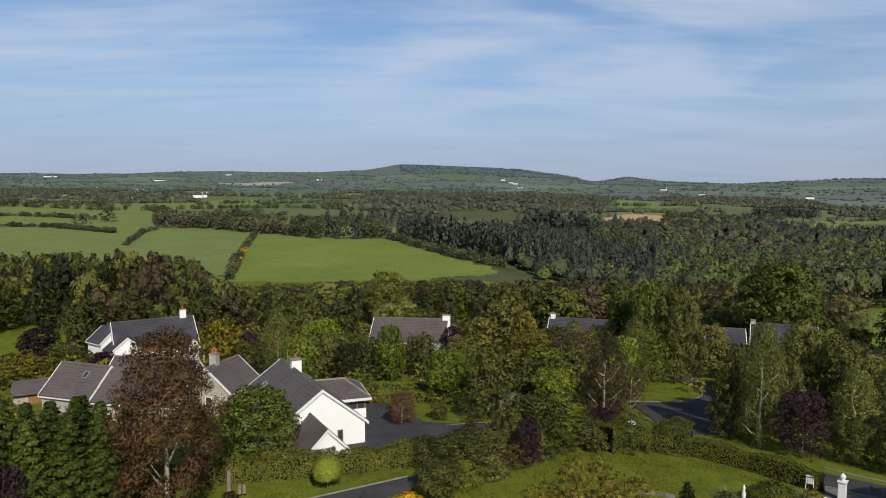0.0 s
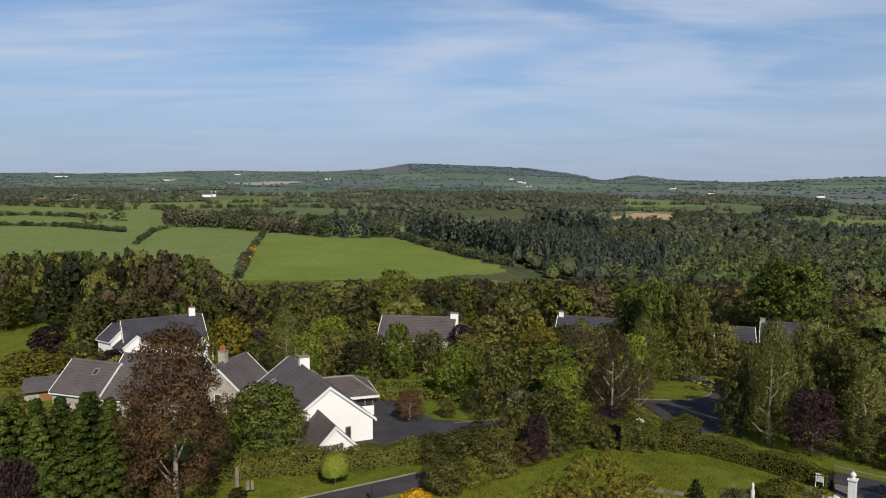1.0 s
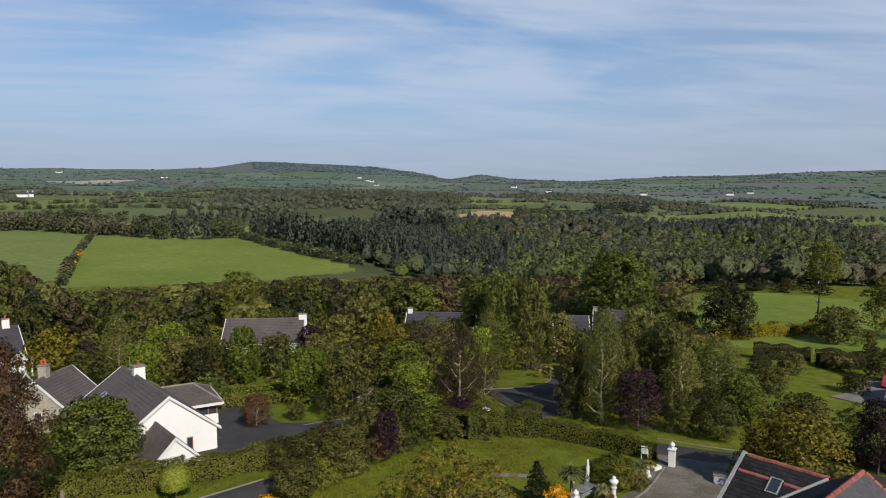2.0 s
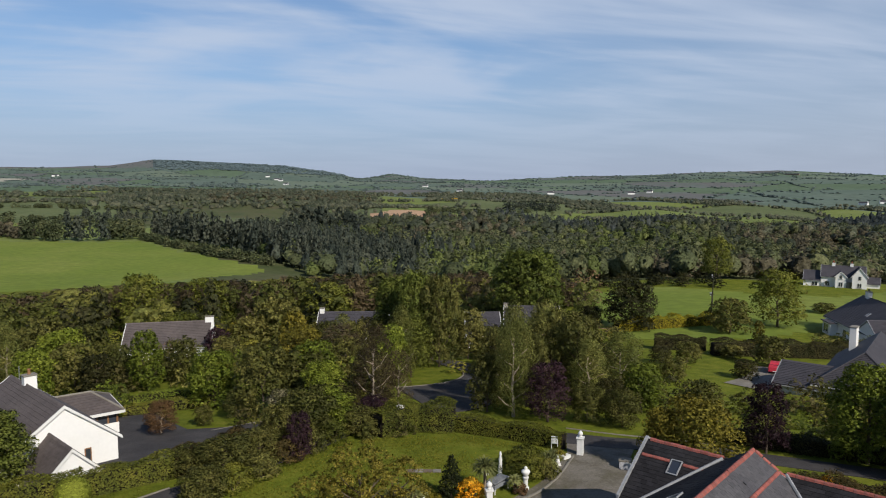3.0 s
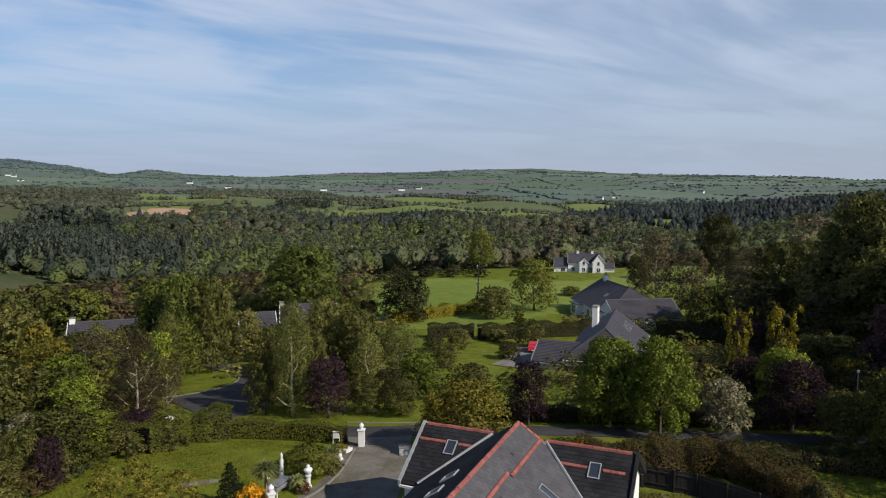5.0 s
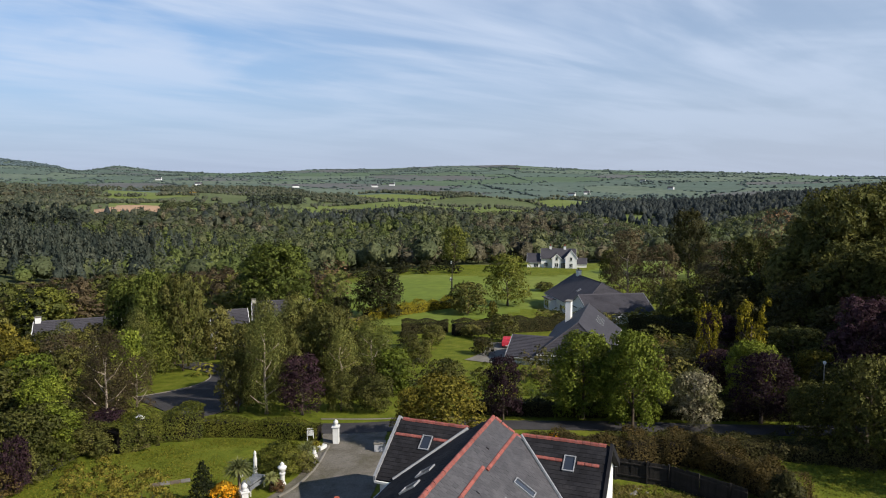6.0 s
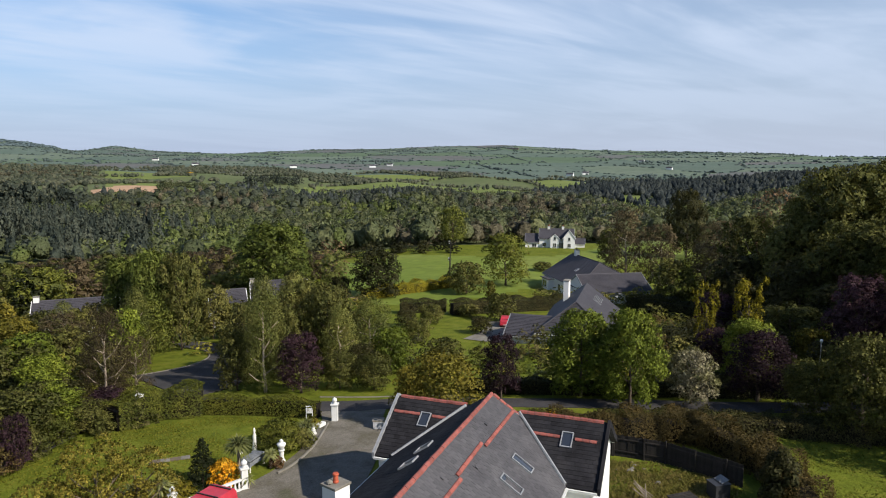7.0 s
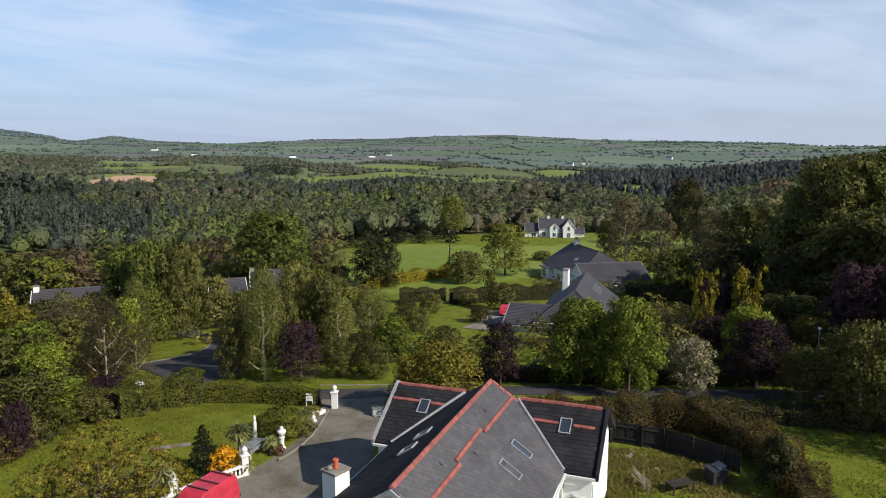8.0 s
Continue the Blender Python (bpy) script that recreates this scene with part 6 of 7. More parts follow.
def near_house():
    h = thing("house", "white rendered house, slate roof with red ridge tiles", "house")
    m = NEAR
    up, over = 0.14, 0.25
    k = (MAIN_RIDGE - MAIN_EAVE) / MAIN_H
    gabled_walls = [(-MAIN_H, -0.4), (MAIN_H, -0.4), (MAIN_H, MAIN_EAVE), (0, MAIN_RIDGE), (-MAIN_H, MAIN_EAVE)]
    part("wall", prism(bmesh.new(), gabled_walls, 0.1, MAIN_L, m), "white_render", h)
    zr = MAIN_RIDGE + up
    ex, ez = MAIN_H + over, MAIN_EAVE - k * over + up
    slope_len = math.hypot(ex, zr - ez)
    slopes = {}
    for sx, name in ((1, "right"), (-1, "left")):
        p, q, r, s = (0, -0.15, zr), (0, MAIN_L, zr), (sx * ex, MAIN_L, ez), (sx * ex, -0.15, ez)
        bm = bmesh.new()
        slope_solid(bm, p, q, r, s, course=0)
        bmesh.ops.transform(bm, matrix=m, verts=bm.verts[:])
        # the left slope's shade is put into its darker slate colour
        slopes[name] = part("roof_slope", bm, "slate" if sx > 0 else "slate_old_shade", h), slope_frame(m, p, q, s), (p, q, r, s)
        part("gutter", prism(bmesh.new(), [(sx * ex, ez - 0.2), (sx * (ex + 0.11), ez - 0.2), (sx * (ex + 0.12), ez - 0.08), (sx * ex, ez - 0.08)], -0.15, 10.2, m), "white_paint", h)
        part("verge_board", prism(bmesh.new(), [(0, zr - 0.02), (sx * ex, ez - 0.02), (sx * ex, ez - 0.24), (0, zr - 0.24)], -0.24, -0.155, m), "lead", h)
    R = MAIN_L + 0.15
    # cross wing
    wl, ww, wh, wz = 5.6, 11.75, 3.2, 6.1
    m2 = m @ pose(-wl, 13.45, 0, 0, 0, -90)
    part("wall", prism(bmesh.new(), [(-wh, -0.4), (wh, -0.4), (wh, 3.95), (0, wz), (-wh, 3.95)], 0, ww, m2), "white_render", h)
    k2 = (wz - 3.95) / wh
    wing = {}
    for sx, name in ((1, "front"), (-1, "back")):
        e2 = wh + 0.2
        p, q, r, s = (0, -0.2, wz + up), (0, ww + 0.2, wz + up), (sx * e2, ww + 0.2, wz + up - k2 * e2), (sx * e2, -0.2, wz + up - k2 * e2)
        bm = bmesh.new()
        slope_solid(bm, p, q, r, s, course=0)
        bmesh.ops.transform(bm, matrix=m2, verts=bm.verts[:])
        wing[name] = part("roof_slope", bm, "slate_old_shade", h), slope_frame(m2, p, q, s), (p, q, r, s)
        zz = wz + up - k2 * e2
        for y0, y1 in (((-0.2, 1.35), (9.95, ww + 0.2)) if sx > 0 else ((-0.2, ww + 0.2),)):
            part("gutter", prism(bmesh.new(), [(sx * e2, zz - 0.2), (sx * (e2 + 0.11), zz - 0.2), (sx * (e2 + 0.12), zz - 0.08), (sx * e2, zz - 0.08)], y0, y1, m2), "white_paint", h)
        for y, mat in ((-0.3, "lead"), (ww + 0.2, "slate_old_shade")):
            part("parapet", prism(bmesh.new(), [(0, wz + up + 0.16), (sx * (e2 + 0.05), zz + 0.16), (sx * (e2 + 0.05), zz - 0.2), (0, wz + up - 0.2)], y, y + 0.15, m2), mat, h)
    wing_len = math.hypot(wh + 0.2, k2 * (wh + 0.2))

    def outside_main(u, v, sign):
        x = u - 0.2 - wl
        z = wz + up - v * math.sin(math.atan(k2))
        reach = (zr - z) / k
        return (x < -reach + 0.15) if sign < 0 else (x > reach - 0.15)

    right, fr, quad_r = slopes["right"]
    left, fl, quad_l = slopes["left"]
    front, ff, quad_f = wing["front"]
    # skylights: right slope, left slope, wings
    skylight(h, m, *quad_r, 9.1, 2.8, 0.62, 1.2)
    skylight(h, m, *quad_r, 6.85, 2.85, 0.62, 1.2, tilt=16)
    skylight(h, m, *quad_l, 7.7, 1.7, 0.75, 0.9)
    skylight(h, m, *quad_l, 5.8, 1.7, 0.75, 0.9)
    for u in (2.1, 10.2):
        skylight(h, m2, *quad_f, u, 0.95, 0.62, 0.95)
    # red tiles: ridges, bands across the wings, stepped line down the right slope
    ridge = part("ridge", tube(bmesh.new(), [m @ Vector((0, y, zr - 0.03)) for y in (-0.15, MAIN_L)], [0.08, 0.08], 6), "red_tile", h)
    cap = bmesh.new()
    prism(cap, [(-0.13, -0.075), (-0.09, 0.025), (0, 0.075), (0.09, 0.025), (0.13, -0.075), (0.10, -0.085), (0, 0.03), (-0.10, -0.085)], -0.2, 0.2)
    bmesh.ops.recalc_face_normals(cap, faces=cap.faces[:])
    tile = bpy.data.meshes.new("ridge_tile")
    cap.to_mesh(tile)
    cap.free()
    tile.materials.append(MATS["red_tile"])
    runs = [((0, -0.1, zr + 0.03), (0, MAIN_L, zr + 0.03)), ((-wl, 13.45, wz + up + 0.03), (-1.55, 13.45, wz + up + 0.03)), ((1.55, 13.45, wz + up + 0.03), (ww - wl, 13.45, wz + up + 0.03)), ((0.1, MAIN_L, zr), (1.6, MAIN_L + 0.05, zr - 1.6 * k))]
    for a, b in runs:
        a, b = Vector(a), Vector(b)
        n = round((b - a).length / 0.41)
        d = (b - a).normalized()
        turn = d.to_track_quat("Y", "Z").to_matrix().to_4x4()
        for i in range(n):
            o = new("ridge_tile", tile)
            o.matrix_basis = m @ Matrix.Translation(a.lerp(b, (i + 0.5) / n)) @ turn @ pose(0, 0, random.uniform(-0.012, 0.012), random.uniform(-1, 1), random.uniform(-2, 2), random.uniform(-1.5, 1.5))
            o.parent = ridge
    red_line(right, fr, [(R - 0.1, 1.5), (8.1, 1.46)])
    red_line(right, fr, [(8.1, 1.24), (4.45, 1.28)])
    red_line(right, fr, [(4.45, 1.5), (0.3, 1.47)])
    red_line(front, ff, [(0.15, 1.1), (1.7, 1.1)])
    red_line(front, ff, [(2.5, 1.12), (3.75, 1.14)])
    red_line(front, ff, [(8.35, 1.28), (9.8, 1.3)])
    red_line(front, ff, [(10.6, 1.32), (11.75, 1.34)])
    # vents and a stack pipe on the slates
    for u, v in ((9.9, 0.83), (6.0, 1.75), (3.5, 0.86)):
        o = part("roof_vent", boxed(-0.06, 0.06, -0.1, 0.08, 0, 0.07, fr @ pose(u, -v, 0.02), bevel=0.02), "slate", right)
    part("flashing", boxed(-0.02, 0.1, -3.9, 0.0, 0.02, 0.045, fr @ pose(R - 0.05, -1.7, 0, 0, 0, 0)), "lead", right)
    valley = [m @ Vector((1.55, 13.3, wz + 0.14)), m @ Vector((4.75, 10.1, MAIN_EAVE + 0.06))]
    part("valley", tube(bmesh.new(), valley, [0.09, 0.09], 6), "lead", h)
    valley = [m @ Vector((-1.55, 13.3, wz + 0.14)), m @ Vector((-4.75, 10.1, MAIN_EAVE + 0.06))]
    part("valley", tube(bmesh.new(), valley, [0.09, 0.09], 6), "lead", h)
    # chimney at the eave, downpipes, windows in the inner corner
    p = m @ Vector((-4.75, 4.0, 0))
    c = chimney(h, p.x, p.y, -0.4, 5.3, 0.92, 0.88, 12, pots=1)
    part("cowl", lathe(bmesh.new(), [(0.1, 5.3), (0.16, 5.36), (0.14, 5.44), (0.05, 5.5)], 10, pose(p.x - 0.3, p.y + 0.05, 0)), "kerb", c)
    part("downpipe", tube(bmesh.new(), [m @ Vector((4.7, 10.2, 3.6)), m @ Vector((4.7, 10.2, 0))], [0.045, 0.045], 8), "white_paint", h)
    part("downpipe", tube(bmesh.new(), [m @ Vector((6.25, 9.95, 3.6)), m @ Vector((6.25, 9.95, 0))], [0.045, 0.045], 8), "white_paint", h)
    window(h, m, 5.5, 10.25, 1.2, 0.9, 1.5)
    window(h, m, -5.1, 10.25, 1.2, 0.9, 1.3)
    window(h, m, 4.55, 3.0, 1.0, 1.4, 1.2, "x+")
    window(h, m, -wl, 13.0, 1.2, 1.0, 1.3, "x-")
    # slates last
    lay_slates(right, fr, R, slope_len - 0.1, single=300)
    # left slope's slates in the same dark, shade-coloured material
    lay_slates(left, fl, R, slope_len - 0.1, mat="slate_old_shade")
    lay_slates(front, ff, ww + 0.4, wing_len - 0.1, keep=lambda u, v: outside_main(u, v, -1) or outside_main(u, v, 1), mat="slate_old_shade")
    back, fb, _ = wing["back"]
    lay_slates(back, fb, ww + 0.4, wing_len - 0.1, mat="slate_old_shade")


near_house()

# ---- hedges ----
def hedge(name, label, line, width, height, mat, n_per_m=760, size=0.07, seed=1, ragged=0.12):
    """A clipped or ragged hedge along a line: leaf sprays over its sides and top, on a solid near-black core."""
    rg = np.random.default_rng(seed)
    ob = thing(name, label, "hedge")
    pts = [Vector((*p, 0)) for p in line]
    V, F, S, base = [], [], [], 0
    core = bmesh.new()
    for a, b in zip(pts, pts[1:]):
        d = b - a
        L = d.length
        d.normalize()
        s = Vector((d.y, -d.x, 0))
        n = int(L * n_per_m * (width + 2 * height) / 3.4)
        u, q = rg.uniform(0, L, n), rg.uniform(0, 1, n)
        per = width + 2 * height
        pos = q * per
        bulge = 1 + ragged * (np.sin(u * 1.7 + seed) + np.sin(u * 0.63 + 2 * seed)) * 0.7
        side = np.where(pos < height, -width / 2, np.where(pos > height + width, width / 2, pos - height - width / 2)) * bulge
        z = np.where(pos < height, pos, np.where(pos > height + width, per - pos, height)) * bulge
        nx = np.where(pos < height, -1.0, np.where(pos > height + width, 1.0, 0.0))
        nz = np.where(nx == 0, 1.0, 0.25)
        gx, gy = a.x + d.x * u + s.x * side, a.y + d.y * u + s.y * side
        P = np.stack([gx, gy, land(gx, gy) + z], 1) + rg.normal(size=(n, 3)) * ragged * 0.35
        N = np.stack([s.x * nx, s.y * nx, nz], 1) + rg.normal(size=(n, 3)) * 0.5
        N /= np.linalg.norm(N, axis=1)[:, None]
        A = np.cross(N, rg.normal(size=(n, 3)))
        A /= np.linalg.norm(A, axis=1)[:, None]
        B = np.cross(N, A)
        k = size * rg.uniform(0.8, 1.7, n)[:, None]
        Q = np.stack([P - A * k, P - B * k * 0.6 + N * k * 0.2, P + A * k, P + B * k * 0.6 + N * k * 0.2], 1).reshape(-1, 3)
        soft = np.stack([s.x * nx, s.y * nx, nz], 1) + N * 0.6
        S.append(np.repeat(soft / np.linalg.norm(soft, axis=1)[:, None], 4, axis=0))
        V.append(Q)
        F.append(np.arange(4 * n).reshape(-1, 4) + base)
        base += 4 * n
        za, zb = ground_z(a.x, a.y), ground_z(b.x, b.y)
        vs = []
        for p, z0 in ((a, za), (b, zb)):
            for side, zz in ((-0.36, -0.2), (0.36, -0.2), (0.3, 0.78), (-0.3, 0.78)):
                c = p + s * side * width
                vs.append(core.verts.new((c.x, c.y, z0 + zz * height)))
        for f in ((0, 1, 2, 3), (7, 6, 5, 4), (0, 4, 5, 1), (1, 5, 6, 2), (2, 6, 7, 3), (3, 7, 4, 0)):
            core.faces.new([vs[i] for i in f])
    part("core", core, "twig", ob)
    o = new("foliage", mesh_from("foliage", np.concatenate(V), np.concatenate(F), [mat], normals=np.concatenate(S)))
    o.parent = ob
    return ob


hedge("hedge", "tall bulging green hedge behind the lawn", [(13.3, 55.6), (16.6, 56.6), (20.2, 55)], 2.6, 2.1, "hedge", seed=3, ragged=0.16)
hedge("hedge", "low clipped green hedge along the lawn", [(20.2, 54.6), (23.6, 50.9), (26.4, 47.0)], 1.1, 1.45, "hedge", seed=4)
hedge("hedge", "clipped dark green hedge in front of the white house", [(-30, 44.5), (-22, 47.2), (-16.5, 48.9), (-8, 50.6), (-2.5, 52.2)], 1.2, 1.7, "hedge", seed=5)
hedge("hedge", "brownish budding hedge beside the drive", [(-2.5, 52.2), (1.5, 54.2), (5.5, 57)], 1.6, 1.7, "hedge_brown", seed=6, ragged=0.2)
hedge("hedge", "ragged brown-green hedge round the back garden", [(33.0, 34.5), (37.0, 32.2), (41.3, 29.1), (43.6, 27.2), (45.0, 24.4), (44.0, 21.0), (43.2, 18.8), (40.5, 16.2), (37.0, 13.0)], 2.0, 1.6, "hedge_brown", seed=7, ragged=0.24)
hedge("hedge", "dark roadside hedge behind the slate roof", [(31.8, 41.5), (35.3, 37.2), (39.5, 33.6), (45, 29.6)], 1.5, 0.9, "dark", seed=8, ragged=0.2)
hedge("hedge", "dark roadside hedge under garden trees", [(40.5, 46.0), (47.4, 38.4), (55.5, 30.2), (63, 23.2)], 1.6, 1.2, "dark", seed=9, ragged=0.2)
# real hedge, widened in dark leaf to stand in for shaded ground too
hedge("hedge", "tall dark shaded hedge between the side lawn and the road", [(45, 29.2), (48.2, 25.9), (51, 22.4), (54.2, 17.6), (58.5, 11.5)], 2.6, 1.1, "dark", seed=18, ragged=0.2)
hedge("hedge", "dense dark hedge behind the grey-roofed house", polar((40.5, 114), (45, 118), (49.5, 122)), 2.2, 2.4, "dark", n_per_m=320, size=0.11, seed=10)
hedge("hedge", "tall dense dark hedge between the houses", polar((55, 122), (60, 112), (66, 102), (71, 96)), 2.4, 3.2, "dark", n_per_m=300, size=0.11, seed=11)
hedge("hedge", "hedge flecked with yellow gorse flowers beside the field", polar((33.2, 136), (36, 142), (40.5, 150)), 2.0, 2.0, "flame", n_per_m=320, size=0.11, seed=12, ragged=0.25)
hedge("hedge", "dark clipped hedge across the back of a sunny lawn", polar((36.2, 117), (40, 118)), 1.8, 2.2, "dark", n_per_m=320, size=0.11, seed=19)
hedge("hedge", "clipped green hedge between lawns", polar((-6.5, 77), (-3, 77.5), (0.6, 77)), 1.2, 1.1, "hedge", n_per_m=320, size=0.085, seed=13)
hedge("hedge", "low clipped hedge across the garden lawn", polar((-6.5, 84.5), (-3, 85), (1.5, 84)), 1.0, 1.0, "maple", n_per_m=320, size=0.085, seed=14)


def leafy(name, label, category, x, y, w, h, mat, n=1800, size=0.1, seed=1, lift=0.0):
    """A garden shrub: a few stems and a lumpy mass of leaf sprays."""
    rg = np.random.default_rng(seed)
    ob = thing(name, label, category, pose(x, y, ground_z(x, y)))
    C, R = [], []
    for i in range(14):
        u = (i + 0.5) / 14
        rad = w / 2 * (1 - (2 * u - 0.7) ** 2 / 1.8) ** 0.5
        lob = w * rg.uniform(0.15, 0.24)
        C.append((max(0, rad - lob) * math.cos(i * 2.4), max(0, rad - lob) * math.sin(i * 2.4), lift + 0.1 * h + 0.75 * h * u))
        R.append((lob, lob, h * 0.17))
    V, F, N = crown_cards(rg, C, R, n, size, up=0.4)
    o = new("foliage", mesh_from("foliage", V, F, [mat], normals=N))
    o.parent = ob
    bm = bmesh.new()
    for k in range(5):
        a = k * 1.3
        tube(bm, [(0, 0, -0.1), (0.12 * w * math.cos(a), 0.12 * w * math.sin(a), h * 0.3), (0.26 * w * math.cos(a), 0.26 * w * math.sin(a), h * 0.62)], [0.05, 0.035, 0.015], 5)
    part("stem", bm, "bark", ob)
    return ob


leafy("bush", "round shrub covered in orange-yellow flowers", "bush", 15.9, 40.2, 2.3, 1.9, "orange_flower", 2400, 0.085, 31)
leafy("bush", "yellow-flowering gorse bush beside the road", "bush", -2.3, 44.3, 2.6, 1.3, "gorse", 2400, 0.085, 32)
leafy("bush", "yellow-green shrub behind the white balustrade", "bush", 13.2, 40.7, 2.3, 0.95, "yellowgreen", 1700, 0.085, 33)
leafy("bush", "clipped dense green shrub beside the drive", "bush", 21.2, 43.2, 4.2, 2.2, "hedge", 5200, 0.085, 34)
leafy("bush", "dense green shrub with spiky leaves beside urns", "bush", 22.4, 42.3, 2.2, 1.5, "olive", 1900, 0.09, 35)
leafy("bush", "orange and green shrub behind the slate house", "bush", 38.2, 33.2, 2.3, 1.6, "orange_flower", 1500, 0.1, 36)
leafy("bush", "pale cream variegated round shrub", "bush", 3.0, 52.4, 1.9, 1.5, "blossom", 1900, 0.085, 37)
leafy("bush", "low red-brown shrub by the patio bed", "bush", 19.6, 40.6, 1.2, 0.8, "brownleaf", 900, 0.08, 38)
leafy("bush", "yellow flowers along the drive edging", "bush", 24.9, 45.3, 1.5, 0.7, "golden", 900, 0.08, 39)
leafy("bush", "small round dark bush in a verge bed", "bush", -14.4, 45.4, 1.4, 0.95, "dark", 1300, 0.08, 40)
leafy("bush", "dense dark green bush at the garden corner", "bush", 39.6, 17.0, 2.7, 3.8, "dark", 6000, 0.1, 43)
leafy("bush", "rounded brown-green bush in the garden hedge", "bush", 44.6, 25.2, 3.2, 2.3, "hedge_brown", 3400, 0.1, 44)
leafy("bush", "rounded brown-green bush in the garden hedge", "bush", 44.2, 20.2, 3.0, 2.2, "hedge_brown", 3400, 0.1, 45)


SHRUBS = [(-0.6, 47.0, 3.0, 1.8, "olive"), (1.6, 48.2, 3.2, 2.0, "hedge"), (3.6, 49.6, 3.2, 2.0, "olive"), (5.6, 51.6, 3.0, 2.1, "hedge_brown"), (7.6, 53.2, 3.0, 2.2, "olive"), (9.6, 55.2, 3.0, 2.2, "hedge"), (11.6, 57.4, 2.8, 2.0, "dark"), (4.6, 55.8, 3.2, 2.4, "olive"), (2.2, 56.6, 3.0, 2.2, "hedge_brown"), (7.4, 58.4, 3.4, 2.6, "olive"), (9.9, 59.6, 3.4, 2.6, "maple"), (0.2, 54.8, 2.8, 1.9, "hedge"), (12.6, 55.2, 2.2, 1.3, "olive")]
for i, (x, y, w, h, mat) in enumerate(SHRUBS):
    leafy("bush", {"olive": "dense olive-green shrub in the roadside border", "hedge": "dense mid-green shrub in the roadside border", "hedge_brown": "brownish budding shrub in the roadside border", "dark": "dark evergreen shrub in the roadside border", "maple": "fresh green shrub in the roadside border"}[mat], "bush", x, y, w, h, mat, int(420 * w * h), 0.085, 60 + i)


def cabbage_palm(x, y, h, n=150, reach=1.12, seed=1, label="spiky cabbage palm with a bare trunk"):
    rg = np.random.default_rng(seed)
    ob = thing("palm", label, "palm", pose(x, y, ground_z(x, y)), group="cabbage palms")
    part("trunk", tube(bmesh.new(), [(0, 0, -0.1), (0.03, 0, h * 0.4), (0, 0.04, h * 0.72)], [0.14, 0.11, 0.12], 8), "bark_pale", ob, smooth=True)
    V, F = [], []
    for i in range(n):
        a, e = i * 2.4, math.asin(rg.uniform(-0.45, 1.0))
        L = reach * rg.uniform(0.75, 1.1)
        d = np.array([math.cos(a) * math.cos(e), math.sin(a) * math.cos(e), math.sin(e)])
        s = np.array([-math.sin(a), math.cos(a), 0]) * 0.055
        o = np.array([0, 0.04, h * 0.72])
        m = o + d * L * 0.55
        t = o + d * L - np.array([0, 0, 0.28 * L])
        k = len(V)
        V += [o - s * 0.5, o + s * 0.5, m + s, m - s, t]
        F += [(k, k + 1, k + 2, k + 3), (k + 3, k + 2, k + 4)]
    o = new("fronds", mesh_from("fronds", V, F, ["palm"]))
    o.parent = ob


cabbage_palm(17.3, 41.2, 2.7, seed=1)
cabbage_palm(11.9, 39.6, 2.0, seed=2, n=90, label="spiky cabbage palm beside the white balustrade")
cabbage_palm(10.6, 40.1, 1.8, seed=3, n=80, label="bushy spiky cabbage palm on the lawn edge")
cabbage_palm(22.9, 42.6, 1.7, seed=4, n=90, label="spiky cabbage palm among shrubs")
cabbage_palm(19.3, 40.8, 1.2, seed=5, n=70, reach=0.7, label="drooping straw-coloured spiky palm in a bed")
cabbage_palm(16.9, 39.0, 0.8, seed=6, n=60, reach=0.55, label="small spiky palm beside the gate pier")


# ---- white garden ornaments ----
def gate_pier(x, y, h, w, label, turn=-40):
    ob = thing("gate_pier", label, "gate pier", pose(x, y, 0, 0, 0, turn))
    part("shaft", boxed(-w / 2, w / 2, -w / 2, w / 2, -0.1, h, bevel=0.02), "white_paint", ob)
    part("cap", boxed(-w / 2 - 0.07, w / 2 + 0.07, -w / 2 - 0.07, w / 2 + 0.07, h, h + 0.1, bevel=0.03), "white_paint", ob)
    part("finial", lathe(bmesh.new(), [(0.16, h + 0.1), (0.18, h + 0.16), (0.1, h + 0.2), (0.17, h + 0.28), (0.2, h + 0.38), (0.16, h + 0.48), (0.08, h + 0.54), (0.04, h + 0.6)], 14), "white_paint", ob, smooth=True)


gate_pier(26.9, 45.35, 1.25, 0.46, "white-painted gate pier with a ball finial")
gate_pier(16.75, 39.1, 1.3, 0.4, "white-painted pier ending a balustrade", -12)
gate_pier(12.2, 38.4, 1.25, 0.42, "white-painted pier ending a balustrade", -12)


def balustrade(a, b, n, h=0.62):
    ob = thing("balustrade", "low white concrete balustrade beside the drive", "balustrade")
    m, L = axes(a, b)
    part("plinth", boxed(-0.13, 0.13, 0, L, -0.1, 0.14, m, bevel=0.015), "white_paint", ob)
    part("handrail", boxed(-0.12, 0.12, 0, L, h, h + 0.12, m, bevel=0.02), "white_paint", ob)
    first = lathe(bmesh.new(), [(0.07, 0.14), (0.05, 0.2), (0.085, 0.3), (0.075, 0.38), (0.04, 0.48), (0.07, h)], 10)
    bal = part("baluster", first, "white_paint", ob, smooth=True)
    bal.matrix_basis = m @ pose(0, L * 0.5 / n, 0)
    for i in range(1, n):
        o = bal.copy()
        scene.collection.objects.link(o)
        o.matrix_basis = m @ pose(0, L * (i + 0.5) / n, 0)
        o.parent = ob


balustrade((12.45, 38.5), (16.5, 39.05), 15)
balustrade((12.05, 38.3), (9.4, 37.2), 10)


